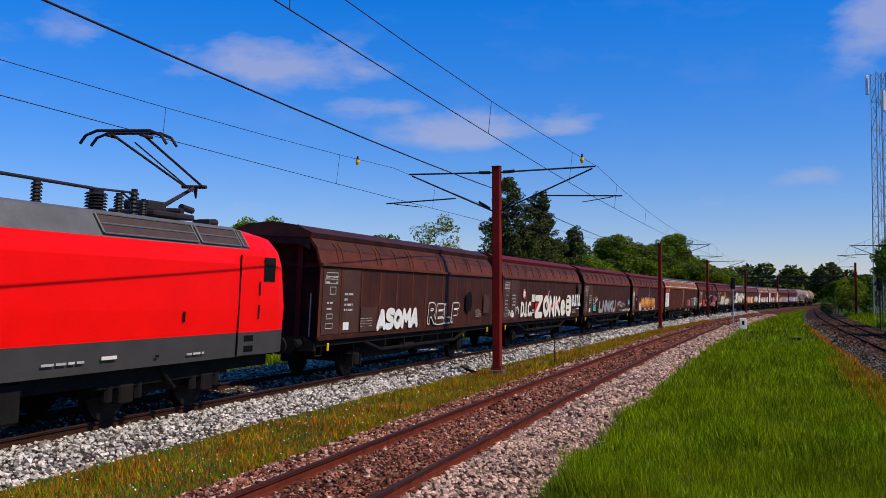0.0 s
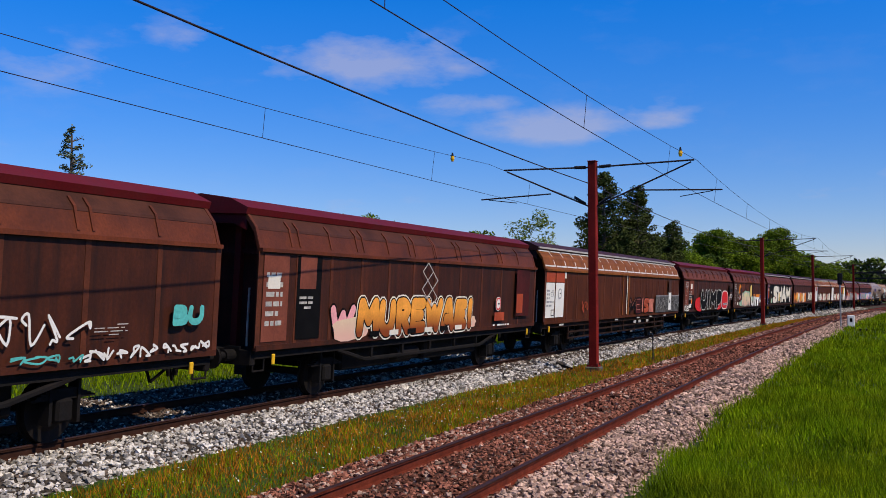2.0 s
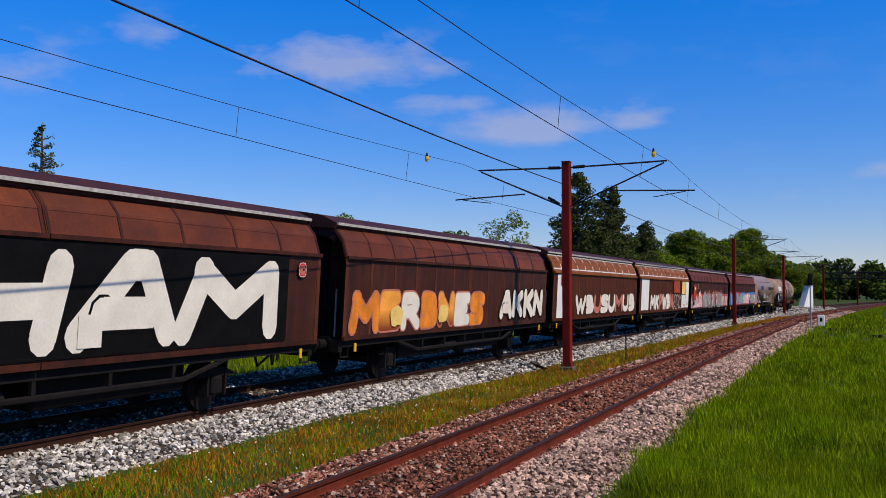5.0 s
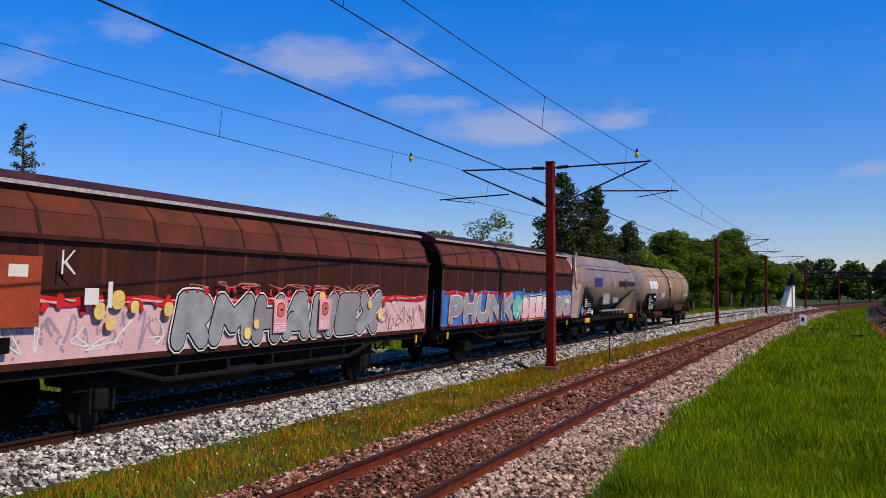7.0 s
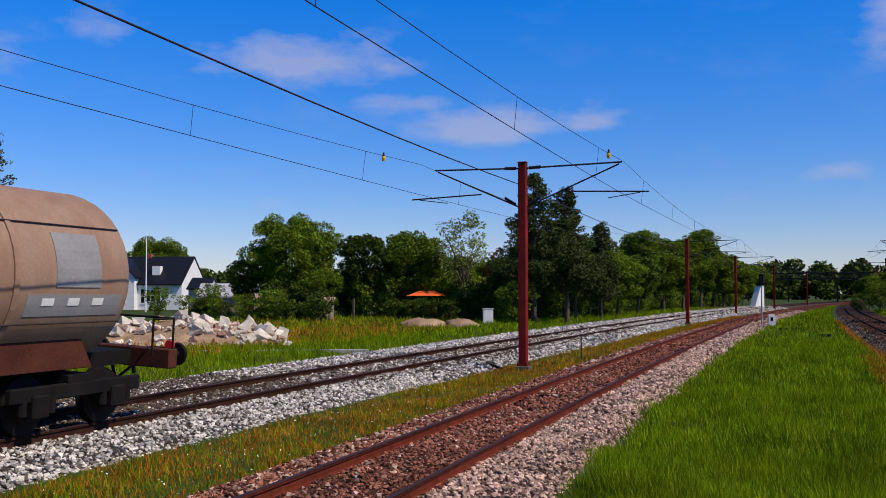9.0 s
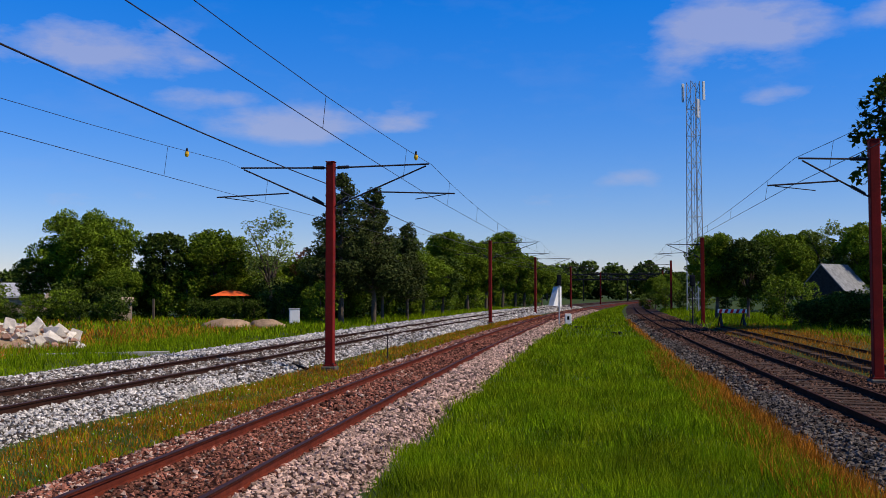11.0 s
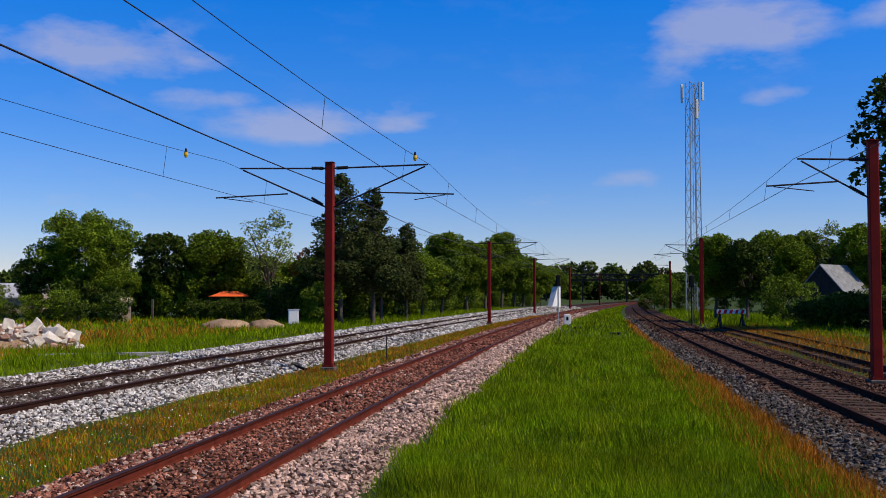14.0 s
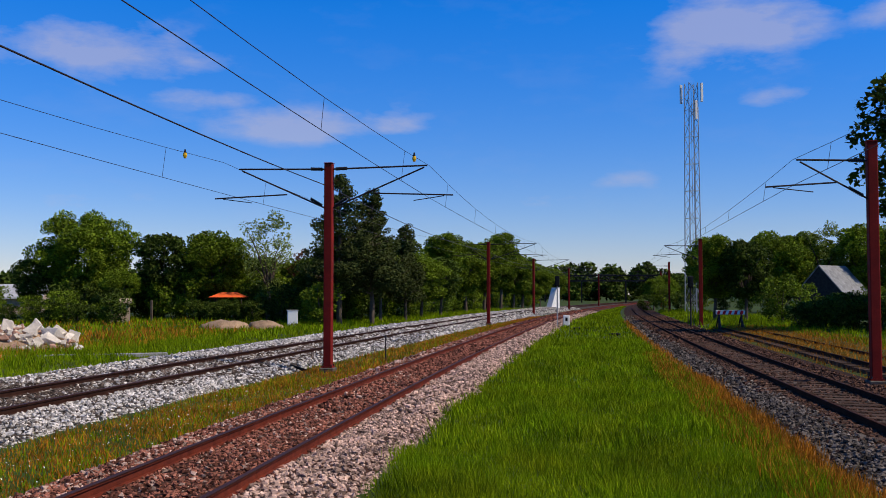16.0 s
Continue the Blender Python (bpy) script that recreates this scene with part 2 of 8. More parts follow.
RAIL = [(-0.07, -0.16), (-0.07, -0.148), (-0.012, -0.13), (-0.010, -0.045), (-0.036, -0.032), (-0.036, -0.004), (-0.030, 0.0),
        (0.030, 0.0), (0.036, -0.004), (0.036, -0.032), (0.010, -0.045), (0.012, -0.13), (0.07, -0.148), (0.07, -0.16)]
HEAD = [(-0.036, -0.02), (-0.036, -0.002), (-0.030, 0.003), (0.030, 0.003), (0.036, -0.002), (0.036, -0.02)]


def track(line, label, rail_mat, head_mat, y0, y1, sy0, sy1, sleeper_z=-0.15):
    t = thing("railway_track", Matrix.Identity(4), label, "railway track", "railway tracks", "structure")
    for side in (-0.7535, 0.7535):
        bm = sweep(bmesh.new(), [(side + y, z) for y, z in RAIL], line.stations(y0, y1, 2.0), closed=True)
        r = part("rail", bm, rail_mat, t)
        bm = sweep(bmesh.new(), [(side + y, z) for y, z in HEAD], line.stations(y0, y1, 2.0))
        part("rail_head", bm, head_mat, r, "polished running surface")
    bm = boxed(-1.28, 1.28, -0.125, 0.125, -0.2, 0.0, bevel=0.015)
    me = mesh_of(bm, M_SLEEPER)
    y = sy0
    while y < sy1:
        o, s, u, f = line.axes(y)
        ob = part("sleeper", me, None, t)
        ob.matrix_basis = Matrix.Translation(o + u * (sleeper_z + random.uniform(-0.012, 0.012))) @ Matrix((s, f, u)).transposed().to_4x4()
        y += 0.6
    return t


ground()
ballast(T1, "ballast_bed", M_BALLAST1, 2.25, 2.6, -30, 330, "reddish rust-stained ballast under the plain track, darkened as shade between its stones", bed=-0.165)
ballast(T2, "ballast_bed", M_BALLAST2, 3.0, 2.9, -60, 330, "ballast bed under the main track, darkened as shade between its pale stones", lz=-0.22, rz=-0.50)
ballast(T3, "ballast_bed", M_BALLAST3, 2.7, 2.5, -30, 330, "dark brown ballast under the curving track, darkened as shade between its stones", rz=-0.18)
track(T1, "railway track with rusty brown rails on reddish ballast", M_RAIL_RUST, M_RAIL_HEAD, -30, 320, 6, 80, -0.185)
track(T2, "main railway track with dark worn rails on pale ballast", M_RAIL_DARK, M_RAIL_HEAD, -60, 320, 14, 100, -0.15)
track(T3, "railway track with dark rails and close wooden sleepers", M_RAIL_DARK, M_RAIL_DARK, -30, 320, 12, 90, -0.13)
track(T4, "overgrown siding with dark rusty rails ending at a buffer stop", M_RAIL_DARK, M_RAIL_DARK, 8, 66, 20, 66, -0.13)
# ---------------------------------------------------------------- masts and wires
M_INSUL = mat("dark_insulator", (0.02, 0.018, 0.02), 0.35, 0, 0.1, 10, 40, 0)
M_YELLOW = mat("yellow_plastic", (0.75, 0.42, 0.02), 0.5, 0, 0.1, 10, 40, 0)
M_FOOTING = mat("grimy_concrete", (0.10, 0.085, 0.07), 0.9, 0, 0.3, 4, 40, 0.4)
M_CONCRETE = mat("old_concrete", (0.32, 0.30, 0.27), 0.9, 0, 0.2, 4, 40, 0.4)


def cantilever(mast, direction, reach, top, low, reg, wire_x, tip_x):
    """Top tube, strut, registration tube and steady arm; direction is -1 or 1 along the mast's local x."""
    d = direction
    c = part("cantilever", tubed((0.08 * d, 0, top), (reach * d, 0, top + 0.06), 0.028), M_DARKSTEEL, mast, "slim grey steel cantilever")
    part("strut", tubed((0.1 * d, 0, low), (reach * d - 0.1 * d, 0, top), 0.026), M_DARKSTEEL, c)
    part("registration_tube", tubed((wire_x * d * 0.45, 0, reg + 0.1), (tip_x * d, 0, reg), 0.024), M_DARKSTEEL, c)
    part("steady_arm", tubed((tip_x * d * 0.93, 0, reg - 0.02), (wire_x * d - 0.55 * d, 0, reg - 0.16), 0.014), M_DARKSTEEL, c)
    for a, b, z0, z1 in ((0.22, 0.62, top + 0.005, top + 0.02), (0.24, 0.62, low + 0.10, low + 0.33)):
        bm = bmesh.new()
        n = 7
        for i in range(n):
            t = (i + 0.5) / n
            x, z = (a + (b - a) * t) * d, z0 + (z1 - z0) * t
            tube(bm, (x - 0.02, 0, z), (x + 0.02, 0, z), 0.062, 0.05, n=10)
        tube(bm, (a * d, 0, z0), (b * d, 0, z1), 0.035)
        part("insulator", bm, M_INSUL, c, "ribbed black insulator")


def mast(x, y, z, height, heading, arms, label, category="catenary mast"):
    m = thing("catenary_mast", pose(x, y, z, 0, 0, heading), label, category, "catenary masts")
    bm = bmesh.new()
    w, fl = 0.135, 0.012
    box(bm, -w, w, -w, w, 0, height, bevel=0.022)
    part("pole", bm, M_MAST, m)
    part("cap", boxed(-w - 0.015, w + 0.015, -w - 0.015, w + 0.015, height, height + 0.03, bevel=0.008), M_MAST, m)
    part("foundation", boxed(-0.24, 0.24, -0.24, 0.24, -0.5, -0.03, bevel=0.03), M_FOOTING, m, "weathered concrete foundation")
    bp = boxed(-0.18, 0.18, -0.18, 0.18, -0.03, 0.02)
    part("base_plate", bp, M_MAST, m)
    for sx in (-0.15, 0.15):
        for sy in (-0.15, 0.15):
            part("bolt", tubed((sx, sy, 0.02), (sx, sy, 0.08), 0.02, n=6), M_DARKSTEEL, m)
    for a in arms:
        cantilever(m, *a)
    return m


def mast_arms(off_left=None, off_right=None, top=6.5, low=5.2, reg=5.58):
    arms = []
    if off_left:
        arms.append((-1, off_left - 0.1, top, low, reg, off_left, off_left + 0.75))
    if off_right:
        arms.append((1, off_right - 0.1, top, low, reg, off_right, off_right + 0.75))
    return arms


def heading_of(line, y):
    return -math.degrees(math.atan(line.b + 2 * line.c * y))


MASTS = [(32.0, -3.74), (80.4, 3.83), (118.0, 11.1), (158.0, 20.6), (205.0, 33.0)]
for y, x in MASTS:
    mast(x, y, -0.12, 6.68, heading_of(T2, y), mast_arms(x - T2.x(y) - 0.2, T1.x(y) - x), "brown-red steel mast with two cantilever arms between the tracks")
RMASTS = [(27.0, 12.0), (75.0, 19.95), (128.0, 29.9), (180.0, 40.5)]
for y, x in RMASTS:
    mast(x, y, -0.1, 6.6, heading_of(T3, y), mast_arms(x - T3.x(y), None, 6.08, 5.0, 5.38), "brown-red steel mast with one cantilever arm beside the siding")


def wire(name, label, pts, r, parent=None):
    cu = bpy.data.curves.new(name, "CURVE")
    cu.dimensions, cu.bevel_depth, cu.bevel_resolution = "3D", r, 1
    sp = cu.splines.new("POLY")
    sp.points.add(len(pts) - 1)
    for p, q in zip(sp.points, pts):
        p.co = (*q, 1)
    tmp = new("tmp", cu)
    me = bpy.data.meshes.new_from_object(tmp.evaluated_get(bpy.context.evaluated_depsgraph_get()))
    bpy.data.objects.remove(tmp)
    me.materials.clear()
    me.materials.append(M_WIRE)
    ob = new(name, me)
    ob.parent = parent
    if parent is None:
        tagged(ob, label, "overhead wire", "overhead wires")
    return ob


def overhead_line(line, ys, zc=5.50, zm=6.50, sag=0.5, stagger=0.2):
    """Contact wire and messenger with droppers from support to support."""
    t = thing("overhead_line", Matrix.Identity(4), "thin dark contact wire hung from a messenger wire over the track", "overhead wire", "overhead wires")
    cpts, mpts = [], []
    sgn = 1
    for k, (y0, y1) in enumerate(zip(ys, ys[1:])):
        for i in range(13):
            f = i / 12
            y = y0 + (y1 - y0) * f
            st = stagger * sgn * (1 - 2 * f)
            q = 4 * f * (1 - f)
            cpts.append((line.x(y) + st, y, line.z + zc - 0.03 * q))
            mpts.append((line.x(y) + st * 0.4, y, line.z + zm - sag * q))
            if i % 2 == 1:
                part("dropper", tubed(cpts[-1], mpts[-1], 0.006, n=5), M_WIRE, t)
        sgn = -sgn
    wire("contact_wire", "", cpts, 0.008, t), wire("messenger_wire", "", mpts, 0.007, t)


overhead_line(T2, [-20, 32, 80.4, 118, 158, 205, 260])
overhead_line(T1, [-20, 32, 80.4, 118, 158, 205, 260])
overhead_line(T3, [-22, 27, 75, 128, 180, 240], 5.28, 6.06)
fp = []
for (y0, x0), (y1, x1) in zip([(-16.0, -8.6)] + MASTS, MASTS):
    for i in range(12):
        f = i / 12
        fp.append((x0 + (x1 - x0) * f - 0.15, y0 + (y1 - y0) * f, 5.86 - 0.35 * 4 * f * (1 - f)))
wire("feeder_wire", "thick dark feeder cable strung from mast to mast", fp, 0.015)
for line in (T1, T2):
    w = thing("wire_insulator", pose(line.x(28.8), 28.8, line.z + 6.37), "small yellow insulator with black cap on a wire", "insulator", "yellow insulators")
    w.scale = (0.72, 0.72, 0.8)
    bm = bmesh.new()
    tube(bm, (0, 0, -0.02), (0, 0, -0.12), 0.07, 0.09, n=10)
    tube(bm, (0, 0, -0.12), (0, 0, -0.22), 0.09, 0.05, n=10)
    part("body", bm, M_YELLOW, w)
    part("cap", tubed((0, 0, -0.02), (0, 0, 0.12), 0.06, 0.03, n=10), M_INSUL, w)
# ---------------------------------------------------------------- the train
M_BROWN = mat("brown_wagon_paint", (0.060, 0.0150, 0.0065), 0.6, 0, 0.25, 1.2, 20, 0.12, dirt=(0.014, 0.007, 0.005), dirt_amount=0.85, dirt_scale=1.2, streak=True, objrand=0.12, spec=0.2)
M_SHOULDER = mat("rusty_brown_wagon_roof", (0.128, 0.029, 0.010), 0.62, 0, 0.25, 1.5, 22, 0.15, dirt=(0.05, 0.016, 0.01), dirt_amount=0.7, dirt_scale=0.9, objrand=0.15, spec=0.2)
# lighter than the panels: paints the light on ribs that lie nearly flush
M_RIB = mat("lit_brown_rib_paint", (0.100, 0.026, 0.011), 0.6, 0, 0.25, 2, 25, 0.1, dirt=(0.03, 0.012, 0.008), dirt_amount=0.5, spec=0.2)
M_UPPER = mat("dark_brown_upper_roof", (0.060, 0.020, 0.012), 0.65, 0, 0.25, 1.5, 22, 0.12, dirt=(0.10, 0.03, 0.015), dirt_amount=0.4, spec=0.15)
M_ENDRED = mat("dark_red_end_wall", (0.07, 0.010, 0.009), 0.7, 0, 0.25, 2, 20, 0.1, dirt=(0.02, 0.007, 0.006), dirt_amount=0.7, spec=0.15)
M_DULL = mat("dull_brown_patch", (0.068, 0.032, 0.024), 0.65, 0, 0.18, 2, 25, 0.1)
M_ROOFRED = mat("dark_red_roof_paint", (0.135, 0.009, 0.011), 0.55, 0, 0.2, 1.5, 20, 0.1, dirt=(0.05, 0.014, 0.012), dirt_amount=0.6, spec=0.12)
M_ROOFBROWN = mat("dark_brown_roof_paint", (0.045, 0.016, 0.014), 0.55, 0, 0.2, 1.5, 20, 0.1, dirt=(0.1, 0.03, 0.02), dirt_amount=0.4, spec=0.12)
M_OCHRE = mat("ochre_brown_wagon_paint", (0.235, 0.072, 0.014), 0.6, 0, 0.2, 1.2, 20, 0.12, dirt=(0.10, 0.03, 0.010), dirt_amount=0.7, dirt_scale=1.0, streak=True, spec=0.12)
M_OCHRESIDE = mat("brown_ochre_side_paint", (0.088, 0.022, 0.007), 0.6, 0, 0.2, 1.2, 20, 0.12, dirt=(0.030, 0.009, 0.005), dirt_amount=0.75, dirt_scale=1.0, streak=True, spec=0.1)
M_WHITE = mat("white_paint", (0.78, 0.76, 0.72), 0.6, 0, 0.06, 3, 25, 0.05, dirt=(0.5, 0.46, 0.42), dirt_amount=0.35)
M_CREAM = mat("cream_spray_paint", (0.74, 0.68, 0.58), 0.6, 0, 0.08, 2, 25, 0.05)
M_MARK = mat("faded_white_lettering", (0.42, 0.39, 0.36), 0.7, 0, 0.3, 9, 40, 0)
M_GBLACK = mat("black_spray_paint", (0.0055, 0.005, 0.005), 0.6, 0, 0.3, 3, 25, 0, spec=0.06)
M_GREY = mat("silver_grey_spray_paint", (0.33, 0.33, 0.34), 0.5, 0.1, 0.2, 3, 25, 0.05)
M_GRED = mat("red_spray_paint", (0.62, 0.02, 0.025), 0.55, 0, 0.12, 3, 25, 0)
M_PINK = mat("pink_spray_paint", (0.78, 0.34, 0.36), 0.6, 0, 0.12, 2, 20, 0)
M_SALMON = mat("salmon_spray_paint", (0.50, 0.17, 0.12), 0.6, 0, 0.25, 2, 20, 0)
M_ORANGE = mat("orange_spray_paint", (0.72, 0.22, 0.025), 0.6, 0, 0.25, 2, 20, 0)
M_GYELLOW = mat("yellow_spray_paint", (0.80, 0.55, 0.16), 0.6, 0, 0.2, 2, 20, 0)
M_GBLUE = mat("blue_spray_paint", (0.04, 0.18, 0.52), 0.55, 0, 0.3, 2, 20, 0)
M_NAVY = mat("dark_blue_paint", (0.025, 0.035, 0.12), 0.55, 0, 0.2, 2, 20, 0)
M_CYAN = mat("turquoise_spray_paint", (0.10, 0.45, 0.42), 0.6, 0, 0.2, 2, 20, 0)
M_GREEN = mat("pale_green_spray_paint", (0.30, 0.45, 0.33), 0.6, 0, 0.2, 2, 20, 0)
M_RUSTPLATE = mat("orange_red_plate", (0.36, 0.06, 0.025), 0.6, 0, 0.2, 2, 20, 0.1)
M_LOCORED = mat("bright_red_loco_paint", (0.97, 0.003, 0.002), 0.45, 0, 0.05, 1, 20, 0.02, spec=0.12)
M_LOCOGREY = mat("grey_loco_skirt_paint", (0.050, 0.048, 0.047), 0.5, 0, 0.12, 2, 25, 0.05, dirt=(0.06, 0.055, 0.05), dirt_amount=0.5)
M_LOCOROOF = mat("grey_loco_roof_paint", (0.13, 0.13, 0.135), 0.5, 0, 0.12, 2, 25, 0.05, dirt=(0.09, 0.08, 0.08), dirt_amount=0.5)
M_GRILLE = mat("brown_louvre_grille", (0.075, 0.05, 0.045), 0.6, 0.1, 0.2, 3, 60, 0.3)
M_GLASS = mat("dark_window_glass", (0.01, 0.011, 0.013), 0.06, 0, 0.05, 3, 10, 0, spec=0.5)
M_SILO = mat("dirty_beige_metal_silo", (0.33, 0.225, 0.178), 0.42, 0.35, 0.14, 0.7, 20, 0.06, dirt=(0.20, 0.14, 0.11), dirt_amount=0.7, dirt_scale=0.8, streak=True)
# rear skirt only: silo brown with the recess's shade mixed into the colour
M_SKIRT = mat("shaded_brown_skirt", (0.10, 0.066, 0.050), 0.6, 0, 0.2, 1, 20, 0.05)
M_POWDER = mat("pale_powder_stain", (0.50, 0.44, 0.40), 0.7, 0, 0.15, 2, 20, 0)
M_TANK = mat("rust_stained_beige_tank", (0.32, 0.205, 0.140), 0.6, 0.0, 0.14, 0.7, 20, 0.06, dirt=(0.24, 0.12, 0.075), dirt_amount=0.65, dirt_scale=0.7, streak=True)
M_TANKBAND = mat("pale_grey_patch_paint", (0.26, 0.25, 0.25), 0.6, 0, 0.12, 2, 20, 0.03)
M_RUSTFRAME = mat("red_brown_bogie_frame", (0.075, 0.022, 0.014), 0.75, 0, 0.3, 2, 20, 0.2)
M_VIOLET = mat("faded_violet_lettering", (0.05, 0.05, 0.22), 0.5, 0, 0.15, 3, 20, 0)
M_DARKFRAME = mat("dark_rust_underframe", (0.020, 0.010, 0.007), 0.8, 0, 0.3, 2, 20, 0.2, dirt=(0.07, 0.03, 0.02), dirt_amount=0.5, spec=0.1)
M_WHEEL = mat("grimy_wheel_steel", (0.012, 0.009, 0.008), 0.7, 0.1, 0.3, 4, 30, 0.1)


def fade(name, low, high, z0, z1):
    """Spray paint that blends from one colour to another up the wagon's side."""
    m = mat(name, high, 0.6, 0, 0.15, 2, 20, 0, spec=0.2)
    nt = m.node_tree
    N, L = nt.nodes.new, nt.links.new
    b = nt.nodes["Principled BSDF"]
    src = b.inputs["Base Color"].links[0].from_socket
    tc, sep, mr, mx = N("ShaderNodeTexCoord"), N("ShaderNodeSeparateXYZ"), N("ShaderNodeMapRange"), N("ShaderNodeMix")
    mx.data_type = "RGBA"
    mr.inputs["From Min"].default_value, mr.inputs["From Max"].default_value = z0, z1
    L(tc.outputs["Object"], sep.inputs[0]), L(sep.outputs[2], mr.inputs["Value"]), L(mr.outputs[0], mx.inputs["Factor"])
    mx.inputs["A"].default_value = (*low, 1)
    L(src, mx.inputs["B"]), L(mx.outputs["Result"], b.inputs["Base Color"])
    return m


M_FLAME = fade("orange_to_brown_spray_paint", (0.24, 0.05, 0.012), (0.85, 0.34, 0.05), 1.35, 1.8)
M_PALEFADE = fade("pink_to_yellow_spray_paint", (0.72, 0.42, 0.33), (0.66, 0.62, 0.36), 1.3, 2.1)
M_PINKFADE = fade("pink_to_white_spray_paint", (0.80, 0.42, 0.46), (0.78, 0.70, 0.70), 1.5, 2.1)
M_PALEPINK = mat("pale_pink_spray_paint", (0.70, 0.42, 0.42), 0.6, 0, 0.10, 2, 20, 0, spec=0.2)
M_SKYBLUE = mat("bright_blue_spray_paint", (0.07, 0.30, 0.68), 0.6, 0, 0.3, 2, 20, 0)
M_FADEDRED = mat("faded_red_brown_panel", (0.20, 0.055, 0.034), 0.65, 0, 0.2, 2, 20, 0.05, dirt=(0.09, 0.03, 0.02), dirt_amount=0.6)
M_LILAC = mat("lilac_grey_spray_paint", (0.38, 0.27, 0.32), 0.6, 0, 0.12, 2, 20, 0, spec=0.2)
M_SCRAWLGREY = mat("weathered_grey_spray_field", (0.085, 0.080, 0.078), 0.7, 0, 0.5, 3, 12, 0, spec=0.15)
XAXIS, YAXIS, ZAXIS = Vector((1, 0, 0)), Vector((0, 1, 0)), Vector((0, 0, 1))
CARS = []
TRAIN_SPEED = 28.5


def along(profile, x0, x1, closed=True):
    return sweep(bmesh.new(), profile, [(XAXIS * x, YAXIS, ZAXIS) for x in (x0, x1)], closed=closed)


def plate(pts, y, depth=0.004):
    """A thin plate with outline pts in (x, z), its face at -y side."""
    bm = bmesh.new()
    f = bm.faces.new([bm.verts.new((x, y, z)) for x, z in pts])
    bm.normal_update()
    if f.normal.y > 0:
        f.normal_flip()
    r = bmesh.ops.extrude_face_region(bm, geom=[f])
    for v in r["geom"]:
        if isinstance(v, bmesh.types.BMVert):
            v.co.y -= depth
    return bm


SIDE_Y = -1.388


